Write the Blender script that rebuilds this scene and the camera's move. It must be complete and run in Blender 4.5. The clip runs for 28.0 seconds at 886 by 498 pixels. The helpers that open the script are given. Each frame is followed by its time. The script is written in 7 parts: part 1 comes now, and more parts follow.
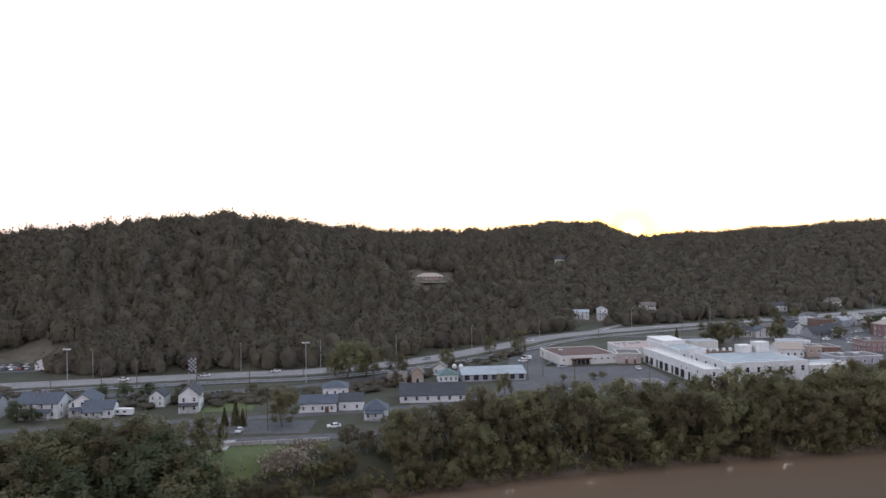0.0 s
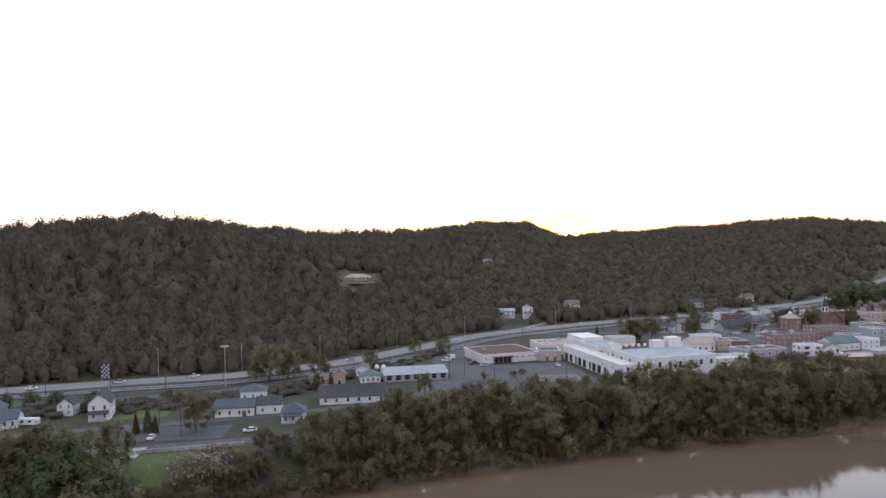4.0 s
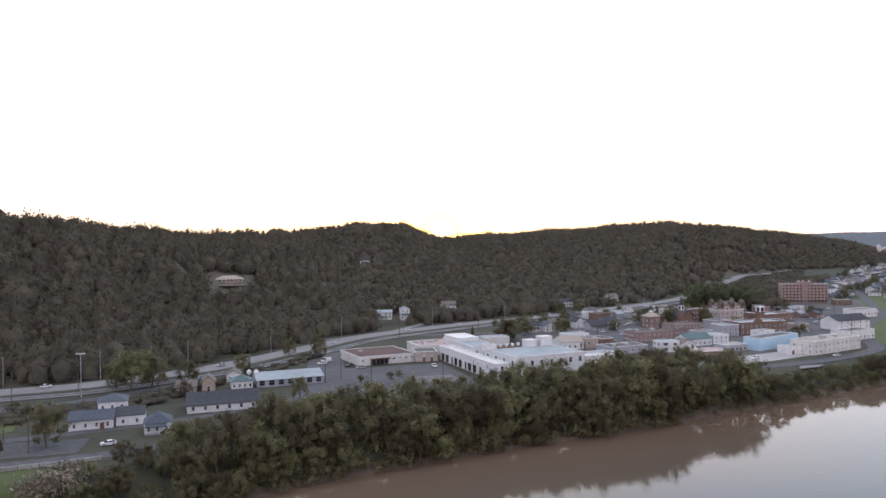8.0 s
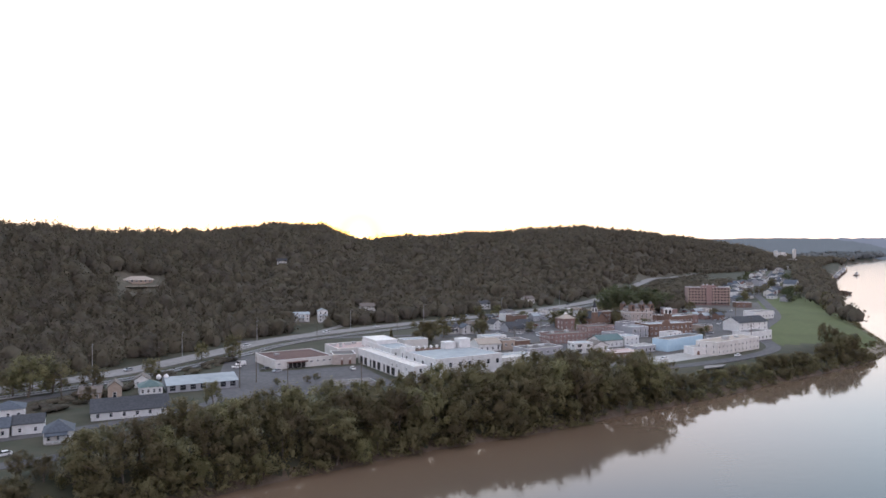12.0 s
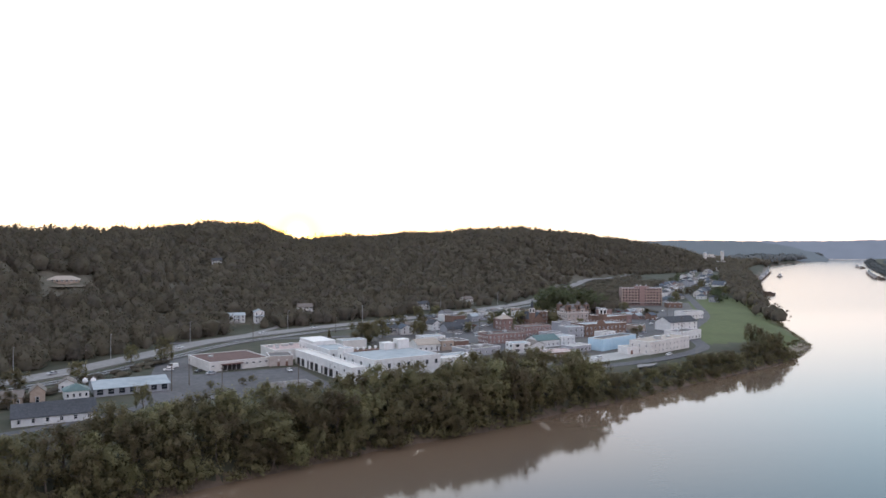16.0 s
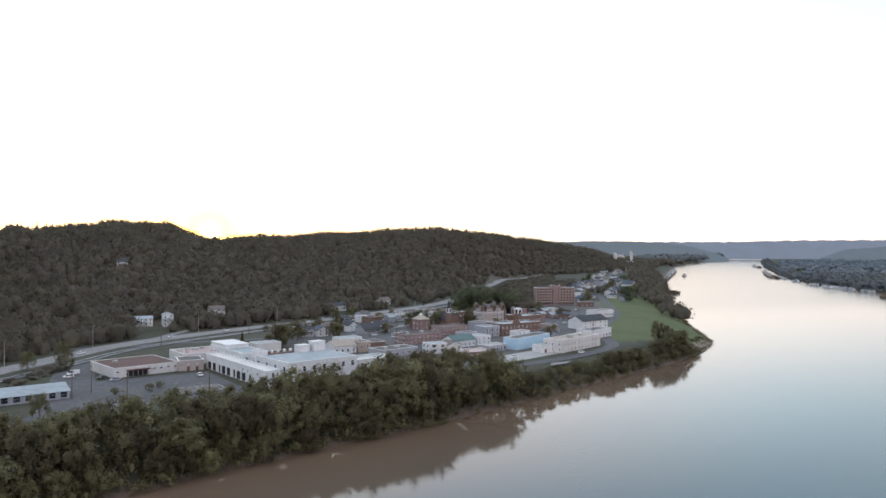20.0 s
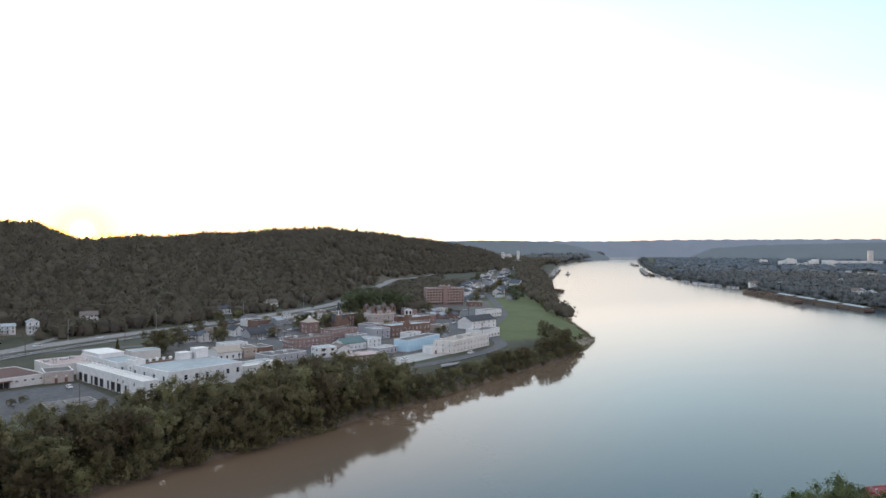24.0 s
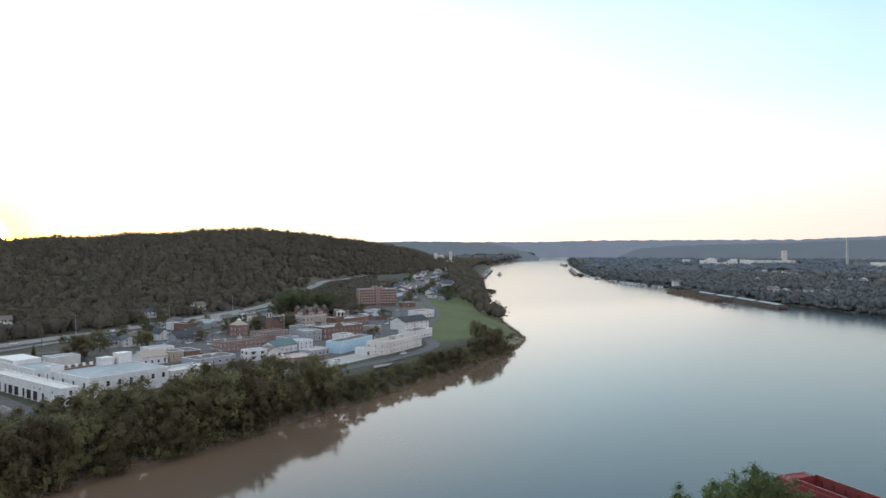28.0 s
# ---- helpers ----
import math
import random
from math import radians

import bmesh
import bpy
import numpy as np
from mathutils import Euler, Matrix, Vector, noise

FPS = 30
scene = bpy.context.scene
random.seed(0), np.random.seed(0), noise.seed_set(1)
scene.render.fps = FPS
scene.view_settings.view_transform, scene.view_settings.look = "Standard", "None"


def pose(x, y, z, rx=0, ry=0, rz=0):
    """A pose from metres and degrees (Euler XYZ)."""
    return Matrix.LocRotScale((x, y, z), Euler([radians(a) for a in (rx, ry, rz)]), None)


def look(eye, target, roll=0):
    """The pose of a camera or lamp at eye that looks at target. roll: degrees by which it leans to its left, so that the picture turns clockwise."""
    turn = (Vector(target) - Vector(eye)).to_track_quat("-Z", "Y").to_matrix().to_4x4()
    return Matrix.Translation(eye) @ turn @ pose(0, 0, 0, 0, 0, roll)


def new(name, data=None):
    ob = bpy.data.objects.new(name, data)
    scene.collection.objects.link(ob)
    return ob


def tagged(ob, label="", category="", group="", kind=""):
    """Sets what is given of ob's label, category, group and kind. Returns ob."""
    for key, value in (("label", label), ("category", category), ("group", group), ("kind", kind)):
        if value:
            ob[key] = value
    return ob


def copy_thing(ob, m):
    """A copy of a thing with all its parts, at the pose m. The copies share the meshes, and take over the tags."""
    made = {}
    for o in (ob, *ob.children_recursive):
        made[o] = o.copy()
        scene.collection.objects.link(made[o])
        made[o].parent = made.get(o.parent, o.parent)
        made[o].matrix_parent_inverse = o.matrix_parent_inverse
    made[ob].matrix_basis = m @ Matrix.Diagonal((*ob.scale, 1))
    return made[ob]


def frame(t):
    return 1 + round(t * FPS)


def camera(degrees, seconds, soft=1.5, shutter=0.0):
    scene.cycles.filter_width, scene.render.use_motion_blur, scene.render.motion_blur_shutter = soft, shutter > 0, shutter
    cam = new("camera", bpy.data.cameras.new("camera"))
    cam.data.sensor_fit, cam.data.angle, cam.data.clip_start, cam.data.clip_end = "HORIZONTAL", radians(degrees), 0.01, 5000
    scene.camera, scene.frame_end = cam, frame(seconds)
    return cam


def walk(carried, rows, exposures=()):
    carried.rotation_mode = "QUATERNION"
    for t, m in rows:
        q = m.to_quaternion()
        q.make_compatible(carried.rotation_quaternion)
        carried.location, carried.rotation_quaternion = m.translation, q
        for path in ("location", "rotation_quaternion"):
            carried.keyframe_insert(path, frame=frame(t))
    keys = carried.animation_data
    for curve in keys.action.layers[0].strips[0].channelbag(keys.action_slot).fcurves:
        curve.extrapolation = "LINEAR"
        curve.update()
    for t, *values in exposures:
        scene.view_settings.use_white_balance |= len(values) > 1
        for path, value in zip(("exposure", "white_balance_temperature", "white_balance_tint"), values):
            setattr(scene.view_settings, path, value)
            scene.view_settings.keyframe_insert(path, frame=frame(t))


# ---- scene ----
cam = camera(62.58, 28.0, 1.55)
# seconds, x, y, z, tilt, lean, heading
PATH = [
    (0, -0.00, 0.00, 59.31, 89.752, 0.663, 10.132),
    (0.5, 1.34, -0.16, 59.31, 89.741, 0.701, 10.112),
    (1, 2.62, -0.31, 59.31, 89.752, 0.719, 10.010),
    (1.5, 3.72, -0.46, 59.33, 89.747, 0.747, 9.888),
    (2, 4.58, -0.60, 59.34, 89.724, 0.826, 9.047),
    (2.5, 5.22, -0.72, 59.36, 89.721, 0.941, 8.173),
    (3, 5.75, -0.83, 59.39, 89.711, 0.989, 7.306),
    (3.5, 6.18, -0.91, 59.44, 89.696, 1.027, 6.210),
    (5.5, 6.53, -0.36, 59.70, 89.659, 1.057, 1.534),
    (6, 6.60, -0.08, 59.69, 89.651, 1.024, 0.314),
    (6.5, 6.63, 0.19, 59.65, 89.644, 0.957, -0.995),
    (7, 6.61, 0.48, 59.59, 89.628, 0.928, -2.252),
    (7.5, 6.53, 0.72, 59.52, 89.630, 0.889, -3.348),
    (8, 6.45, 0.93, 59.46, 89.637, 0.791, -4.551),
    (8.5, 6.38, 1.06, 59.43, 89.644, 0.714, -5.543),
    (9, 6.33, 1.16, 59.45, 89.664, 0.635, -6.558),
    (9.5, 6.28, 1.23, 59.49, 89.659, 0.559, -7.311),
    (10, 6.25, 1.29, 59.54, 89.683, 0.452, -7.920),
    (10.5, 6.21, 1.33, 59.57, 89.687, 0.378, -8.497),
    (11, 6.18, 1.34, 59.60, 89.698, 0.317, -9.194),
    (11.5, 6.15, 1.32, 59.65, 89.710, 0.228, -10.061),
    (12, 6.13, 1.27, 59.73, 89.717, 0.194, -10.909),
    (12.5, 6.13, 1.22, 59.81, 89.709, 0.127, -11.664),
    (14.5, 6.17, 1.64, 59.82, 89.718, -0.081, -14.141),
    (15, 6.17, 1.67, 59.81, 89.734, -0.121, -14.758),
    (15.5, 6.18, 1.68, 59.80, 89.734, -0.131, -15.171),
    (16, 6.19, 1.68, 59.80, 89.744, -0.159, -15.673),
    (16.5, 6.23, 1.66, 59.82, 89.754, -0.153, -16.336),
    (17, 6.27, 1.63, 59.84, 89.762, -0.181, -16.888),
    (17.5, 6.30, 1.60, 59.86, 89.769, -0.216, -17.436),
    (18, 6.35, 1.60, 59.87, 89.770, -0.219, -18.093),
    (18.5, 6.41, 1.64, 59.89, 89.778, -0.176, -18.657),
    (19, 6.51, 1.71, 59.89, 89.788, -0.208, -19.483),
    (19.5, 6.61, 1.82, 59.91, 89.795, -0.200, -20.469),
    (20, 6.68, 1.94, 59.92, 89.803, -0.192, -22.140),
    (20.5, 6.73, 2.05, 59.94, 89.824, -0.190, -23.532),
    (21, 6.78, 2.15, 59.98, 89.831, -0.144, -25.020),
    (21.5, 6.83, 2.23, 60.04, 89.841, -0.130, -26.629),
    (22, 6.89, 2.32, 60.13, 89.830, -0.104, -28.134),
    (22.5, 6.94, 2.45, 60.26, 89.840, -0.090, -29.362),
    (24.5, 7.64, 3.66, 61.69, 89.743, -0.111, -31.080),
    (25, 7.68, 3.62, 61.70, 89.757, -0.090, -31.626),
    (25.5, 7.67, 3.56, 61.67, 89.769, -0.102, -32.281),
    (26, 7.62, 3.45, 61.61, 89.783, -0.078, -33.243),
    (26.5, 7.55, 3.32, 61.55, 89.799, -0.056, -34.372),
    (27, 7.45, 3.21, 61.52, 89.798, -0.049, -35.289),
    (27.5, 7.36, 3.11, 61.51, 89.825, -0.024, -35.778),
    (28, 7.27, 3.02, 61.49, 89.826, -0.011, -36.035),
]
walk(cam, [(t, pose(x, y, z, rx, ry, rz)) for t, x, y, z, rx, ry, rz in PATH],
     exposures=[(0, 1.08, 6900, 22), (6, 1.17, 6950, 25), (12, 1.19, 6950, 24), (17, 1.15, 6850, 19), (22, 1.1, 6850, 16), (28, 0.96, 6850, 13)])

# ---- light: a sun just over the ridge, sky ----
SUN_AZ, SUN_EL = radians(4.4), radians(1.6)
world = bpy.data.worlds.new("world")
scene.world = world
world.use_nodes = True
wn, wl = world.node_tree.nodes, world.node_tree.links
bg = wn["Background"]
sky = wn.new("ShaderNodeTexSky")
sky.sky_type, sky.sun_disc = "NISHITA", False
sky.sun_elevation, sky.sun_rotation = radians(3.0), SUN_AZ
sky.altitude, sky.air_density, sky.dust_density, sky.ozone_density = 200, 1.0, 1.6, 1.5
# thin evening veil over the clear sky: bright and warm round the sun, bluer away from it
SUN_DIR = (math.sin(SUN_AZ) * math.cos(radians(0.95)), math.cos(SUN_AZ) * math.cos(radians(0.95)), math.sin(radians(0.95)))
coord = wn.new("ShaderNodeTexCoord")
from_sun = wn.new("ShaderNodeVectorMath")
from_sun.operation = "DISTANCE"
from_sun.inputs[1].default_value = SUN_DIR
wl.new(coord.outputs["Generated"], from_sun.inputs[0])
half = wn.new("ShaderNodeMath")
half.operation = "MULTIPLY"
half.inputs[1].default_value = 0.5
wl.new(from_sun.outputs["Value"], half.inputs[0])


def ramp(source, stops):
    n = wn.new("ShaderNodeValToRGB")
    el = n.color_ramp.elements
    el[0].position, el[0].color = stops[0][0], (*stops[0][1], 1)
    el[1].position, el[1].color = stops[-1][0], (*stops[-1][1], 1)
    for at, tone in stops[1:-1]:
        el.new(at).color = (*tone, 1)
    wl.new(source, n.inputs["Fac"])
    return n.outputs["Color"]


veil = ramp(half.outputs["Value"], [(0.0, (1, 1, 0.8)), (0.005, (1, 0.97, 0.45)), (0.0085, (1, 0.84, 0.2)), (0.016, (0.96, 0.77, 0.26)), (0.03, (0.85, 0.72, 0.34)), (0.05, (0.74, 0.67, 0.45)),
                                    (0.21, (0.60, 0.62, 0.66)), (0.37, (0.42, 0.53, 0.575)), (0.52, (0.285, 0.385, 0.425)), (0.7, (0.43, 0.42, 0.47)), (1.0, (0.44, 0.40, 0.44))])
split = wn.new("ShaderNodeSeparateXYZ")
wl.new(coord.outputs["Generated"], split.inputs["Vector"])
low = ramp(split.outputs["Z"], [(0.0, (1.0, 0.97, 0.93)), (0.12, (0.97, 0.96, 0.93)), (0.3, (0.66, 0.76, 0.80)), (0.37, (0.48, 0.66, 0.77)), (0.5, (0.36, 0.58, 0.74)), (0.75, (0.72, 0.76, 0.78)), (1.0, (0.78, 0.78, 0.77))])
band = ramp(split.outputs["Z"], [(0.0, (0.95, 0.95, 0.95)), (0.035, (0.88, 0.88, 0.88)), (0.1, (0.5, 0.5, 0.5)), (0.2, (0.0, 0.0, 0.0))])


def blend(kind, fac, a, b):
    n = wn.new("ShaderNodeMix")
    n.data_type, n.blend_type = "RGBA", kind
    n.inputs["Factor"].default_value = fac
    for sock, v in (("A", a), ("B", b)):
        if isinstance(v, tuple):
            n.inputs[sock].default_value = v
        else:
            wl.new(v, n.inputs[sock])
    return n.outputs["Result"]


wisp = wn.new("ShaderNodeTexNoise")
wisp.inputs["Scale"].default_value, wisp.inputs["Detail"].default_value = 2.4, 5
flat_way = wn.new("ShaderNodeMapping")
flat_way.inputs["Scale"].default_value = (1, 1, 4)
wl.new(coord.outputs["Generated"], flat_way.inputs["Vector"])
wl.new(flat_way.outputs["Vector"], wisp.inputs["Vector"])
veil = blend("MIX", 0.5, veil, blend("MULTIPLY", 1.0, veil, ramp(wisp.outputs["Fac"], [(0.42, (0.88, 0.94, 1.0)), (0.72, (1.0, 0.96, 0.93))])))
dusk = wn.new("ShaderNodeMix")
dusk.data_type = "RGBA"
wl.new(ramp(half.outputs["Value"], [(0.06, (0.68, 0.58, 0.36)), (0.2, (0.53, 0.47, 0.355)), (0.36, (0.40, 0.335, 0.30)), (0.55, (0.33, 0.28, 0.266))]), dusk.inputs["B"])
wl.new(band, dusk.inputs["Factor"])
wl.new(blend("MULTIPLY", 1.0, veil, low), dusk.inputs["A"])
# the dusk band stops short of the sun's own glow
far_off = ramp(half.outputs["Value"], [(0.03, (0.0, 0.0, 0.0)), (0.09, (1.0, 1.0, 1.0))])
pick = wn.new("ShaderNodeMix")
pick.data_type = "RGBA"
wl.new(far_off, pick.inputs["Factor"])
wl.new(veil, pick.inputs["A"])
wl.new(dusk.outputs["Result"], pick.inputs["B"])
veil = blend("MULTIPLY", 1.0, pick.outputs["Result"], (12, 12, 12, 1))
wl.new(blend("MIX", 0.85, sky.outputs["Color"], veil), bg.inputs["Color"])
bg.inputs["Strength"].default_value = 0.15
sun = new("sun", bpy.data.lights.new("sun", "SUN"))
sun.data.energy, sun.data.angle, sun.data.color = 2.5, radians(0.6), (1.0, 0.62, 0.32)
to_sun = Vector((math.sin(SUN_AZ) * math.cos(SUN_EL), math.cos(SUN_AZ) * math.cos(SUN_EL), math.sin(SUN_EL)))
sun.matrix_world = look(to_sun * 100, (0, 0, 0))

# ---- materials ----
MATS = {}


def mat(name, c1, c2, scale=0.5, rough=0.8, bump=0.0, metal=0.0, stain=0.0, stain_scale=0.08, per="", spec=0.4, stretch=(1, 1, 1), crowns=None):
    """A node material: two colours by noise, wide stains, fine relief; per: "object" or "island" for a tint of each piece."""
    if name in MATS:
        return MATS[name]
    m = bpy.data.materials.new(name)
    m.use_nodes = True
    nt, li = m.node_tree.nodes, m.node_tree.links
    b = nt["Principled BSDF"]
    b.inputs["Roughness"].default_value, b.inputs["Metallic"].default_value = rough, metal
    b.inputs["Specular IOR Level"].default_value = spec
    geo = nt.new("ShaderNodeNewGeometry")
    mapping = nt.new("ShaderNodeMapping")
    mapping.inputs["Scale"].default_value = stretch
    li.new(geo.outputs["Position"], mapping.inputs["Vector"])

    def tex(s, detail):
        n = nt.new("ShaderNodeTexNoise")
        n.inputs["Scale"].default_value, n.inputs["Detail"].default_value = s, detail
        li.new(mapping.outputs["Vector"], n.inputs["Vector"])
        return n

    def mix(fac, a, bb, kind="MIX"):
        n = nt.new("ShaderNodeMix")
        n.data_type, n.blend_type = "RGBA", kind
        for sock, v in (("Factor", fac), ("A", a), ("B", bb)):
            if isinstance(v, (int, float, tuple)):
                n.inputs[sock].default_value = v
            else:
                li.new(v, n.inputs[sock])
        return n.outputs["Result"]

    def spread(v, lo, hi):
        n = nt.new("ShaderNodeMapRange")
        n.inputs["From Min"].default_value, n.inputs["From Max"].default_value = lo, hi
        li.new(v, n.inputs["Value"])
        return n.outputs["Result"]

    fine = tex(scale, 5)
    col = mix(spread(fine.outputs["Fac"], 0.35, 0.65), (*c1, 1), (*c2, 1))
    if stain:
        wide = tex(stain_scale, 3)
        col = mix(spread(wide.outputs["Fac"], 0.45, 0.75), col, mix(stain, col, (c1[0] * 0.4, c1[1] * 0.38, c1[2] * 0.34, 1)))
    if crowns:
        # from crown to crown the leaves turn towards another colour
        patch = tex(crowns[0], 1)
        col = mix(spread(patch.outputs["Fac"], 0.34, 0.66), col, mix(0.75, col, (*crowns[1], 1)))
    if per:
        src = nt.new("ShaderNodeObjectInfo").outputs["Random"] if per == "object" else geo.outputs["Random Per Island"]
        hsv = nt.new("ShaderNodeHueSaturation")
        li.new(spread(src, -1.2, 1.6), hsv.inputs["Value"])
        k = nt.new("ShaderNodeMapRange")
        k.inputs["To Min"].default_value, k.inputs["To Max"].default_value = 0.47, 0.525
        li.new(src, k.inputs["Value"])
        li.new(k.outputs["Result"], hsv.inputs["Hue"])
        v = nt.new("ShaderNodeMapRange")
        v.inputs["To Min"].default_value, v.inputs["To Max"].default_value = 0.72, 1.3
        li.new(src, v.inputs["Value"])
        li.new(v.outputs["Result"], hsv.inputs["Value"])
        li.new(col, hsv.inputs["Color"])
        col = hsv.outputs["Color"]
    li.new(col, b.inputs["Base Color"])
    if bump:
        bp = nt.new("ShaderNodeBump")
        bp.inputs["Strength"].default_value, bp.inputs["Distance"].default_value = 0.6, bump
        li.new(fine.outputs["Fac"], bp.inputs["Height"])
        li.new(bp.outputs["Normal"], b.inputs["Normal"])
    MATS[name] = m
    return m


M_GROUND = mat("valley_grass", (0.046, 0.052, 0.03), (0.072, 0.066, 0.044), 0.15, 0.95, 0.1, stain=0.6, stain_scale=0.02)
M_LAWN = mat("mown_grass", (0.078, 0.102, 0.032), (0.10, 0.118, 0.044), 0.25, 0.95, 0.05, stain=0.35, stain_scale=0.03)
M_ASPHALT = mat("worn_asphalt", (0.08, 0.08, 0.085), (0.125, 0.12, 0.122), 0.4, 0.9, 0.01, stain=0.4, stain_scale=0.05)
M_BALLAST = mat("railway_ballast", (0.05, 0.046, 0.044), (0.085, 0.078, 0.073), 0.6, 0.95, 0.03, stain=0.4, stain_scale=0.1)
M_LOT = mat("gravelled_lot", (0.085, 0.082, 0.078), (0.15, 0.14, 0.125), 0.3, 0.92, 0.01, stain=0.5, stain_scale=0.04)
M_ROAD = mat("highway_concrete", (0.20, 0.19, 0.185), (0.27, 0.26, 0.25), 0.5, 0.9, 0.01, stain=0.3, stain_scale=0.04)
M_CONC = mat("concrete", (0.34, 0.33, 0.31), (0.44, 0.43, 0.41), 0.8, 0.85, 0.01, stain=0.3)
M_MUD = mat("river_mud", (0.095, 0.07, 0.05), (0.14, 0.105, 0.075), 0.4, 0.8, 0.08, stain=0.5)
M_SAND = mat("pale_gravel", (0.19, 0.16, 0.12), (0.30, 0.26, 0.205), 0.7, 0.9, 0.05, stain=0.3)
M_BARK = mat("grey_bark", (0.10, 0.08, 0.06), (0.20, 0.17, 0.14), 2.0, 0.9, 0.05, stretch=(1, 1, 0.3))
M_LEAF = mat("riverside_leaves", (0.12, 0.108, 0.056), (0.175, 0.152, 0.086), 0.35, 0.65, per="object", stain=0.3, stain_scale=0.15, spec=0.25)
M_LEAF2 = mat("willow_leaves", (0.155, 0.148, 0.076), (0.225, 0.20, 0.11), 0.35, 0.65, per="object", stain=0.3, stain_scale=0.15, spec=0.25)
M_LEAF3 = mat("dark_terrace_leaves", (0.078, 0.096, 0.052), (0.125, 0.14, 0.078), 0.35, 0.65, per="object", stain=0.3, stain_scale=0.15, spec=0.2)
M_WOODS = mat("hillside_leaves", (0.085, 0.078, 0.064), (0.14, 0.125, 0.103), 0.4, 0.9, 0.0, stain=0.35, stain_scale=0.012, spec=0.08, crowns=(0.085, (0.145, 0.13, 0.088)))
# haze across the river is painted into these two paler, bluer leaf colours
M_FARWOOD = mat("far_plain_hazed_leaves", (0.11, 0.135, 0.155), (0.135, 0.16, 0.178), 0.2, 0.9, 0.0, stain=0.2, stain_scale=0.008, spec=0.1)
M_SHORE = mat("plain_wood_hazed_leaves", (0.092, 0.104, 0.106), (0.135, 0.142, 0.14), 0.25, 0.9, 0.0, stain=0.3, stain_scale=0.012, spec=0.1)
M_FLOOR = mat("leaf_litter", (0.085, 0.078, 0.055), (0.12, 0.105, 0.08), 0.2, 0.95, 0.2)
M_WHITE = mat("white_clapboard", (0.78, 0.78, 0.76), (0.68, 0.68, 0.66), 0.6, 0.6, 0.005, stain=0.15, stain_scale=0.15)
M_CREAM = mat("cream_stucco", (0.62, 0.60, 0.56), (0.70, 0.68, 0.64), 0.5, 0.8, 0.005, stain=0.25, stain_scale=0.1)
M_TAN = mat("tan_brick", (0.38, 0.30, 0.24), (0.46, 0.37, 0.30), 1.0, 0.85, 0.01, stain=0.25, stain_scale=0.1)
M_BRICK = mat("red_brick", (0.25, 0.165, 0.145), (0.32, 0.21, 0.185), 1.2, 0.85, 0.01, stain=0.3, stain_scale=0.1)
M_BROWN = mat("brown_brick", (0.17, 0.105, 0.08), (0.23, 0.15, 0.115), 1.2, 0.85, 0.01, stain=0.3, stain_scale=0.1)
M_BUFF = mat("buff_brick", (0.44, 0.38, 0.34), (0.52, 0.46, 0.42), 1.0, 0.85, 0.01, stain=0.25, stain_scale=0.1)
M_ROSE = mat("faded_rose_brick", (0.29, 0.20, 0.18), (0.35, 0.24, 0.22), 1.2, 0.85, 0.01, stain=0.2, stain_scale=0.1)
M_GREY = mat("grey_siding", (0.34, 0.35, 0.37), (0.42, 0.43, 0.45), 0.8, 0.7, 0.005, stain=0.2)
M_BLUE = mat("pale_blue_metal", (0.42, 0.62, 0.74), (0.50, 0.68, 0.78), 0.5, 0.5, 0.005, stain=0.12)
M_SHINGLE = mat("dark_shingles", (0.045, 0.05, 0.058), (0.075, 0.08, 0.09), 1.5, 0.85, 0.02, stain=0.3)
M_SLATE = mat("blue_grey_shingles", (0.065, 0.082, 0.105), (0.10, 0.12, 0.145), 1.5, 0.8, 0.02, stain=0.25)
M_GREENROOF = mat("green_metal_roof", (0.065, 0.12, 0.12), (0.095, 0.155, 0.15), 1.0, 0.5, 0.01, stain=0.2)
M_TANROOF = mat("tan_shingles", (0.15, 0.13, 0.115), (0.21, 0.185, 0.165), 1.5, 0.85, 0.02, stain=0.25)
M_REDROOF = mat("dull_red_roofing", (0.105, 0.058, 0.05), (0.14, 0.075, 0.065), 0.8, 0.85, 0.01, stain=0.4)
M_TAR = mat("tar_roofing", (0.11, 0.105, 0.10), (0.17, 0.16, 0.155), 0.4, 0.9, 0.01, stain=0.4)
M_PALE = mat("pale_roof_membrane", (0.29, 0.335, 0.355), (0.37, 0.415, 0.435), 0.3, 0.7, 0.005, stain=0.2, stain_scale=0.06)
M_PINK = mat("pinkish_roof_coating", (0.44, 0.33, 0.31), (0.52, 0.41, 0.38), 0.4, 0.8, 0.005, stain=0.25)
M_PALETAN = mat("weathered_tan_shingles", (0.36, 0.31, 0.26), (0.44, 0.39, 0.33), 1.5, 0.85, 0.02, stain=0.2)
M_TRIM = mat("white_trim", (0.80, 0.80, 0.79), (0.74, 0.74, 0.73), 1.0, 0.5)
M_GLASS = mat("window_glass", (0.015, 0.018, 0.022), (0.03, 0.034, 0.04), 0.3, 0.08, spec=0.6)
M_DARK = mat("dark_opening", (0.02, 0.018, 0.018), (0.035, 0.03, 0.03), 0.5, 0.8)
M_DOOR = mat("painted_door", (0.16, 0.08, 0.06), (0.20, 0.11, 0.08), 1.0, 0.6)
M_STEEL = mat("galvanised_steel", (0.42, 0.43, 0.44), (0.52, 0.53, 0.54), 1.0, 0.45, metal=0.6)
M_POLE = mat("creosoted_pole", (0.10, 0.075, 0.055), (0.15, 0.115, 0.085), 1.5, 0.9)
M_RUST = mat("barge_red_paint", (0.22, 0.036, 0.036), (0.29, 0.055, 0.052), 0.4, 0.6, 0.005, stain=0.4, stain_scale=0.2)
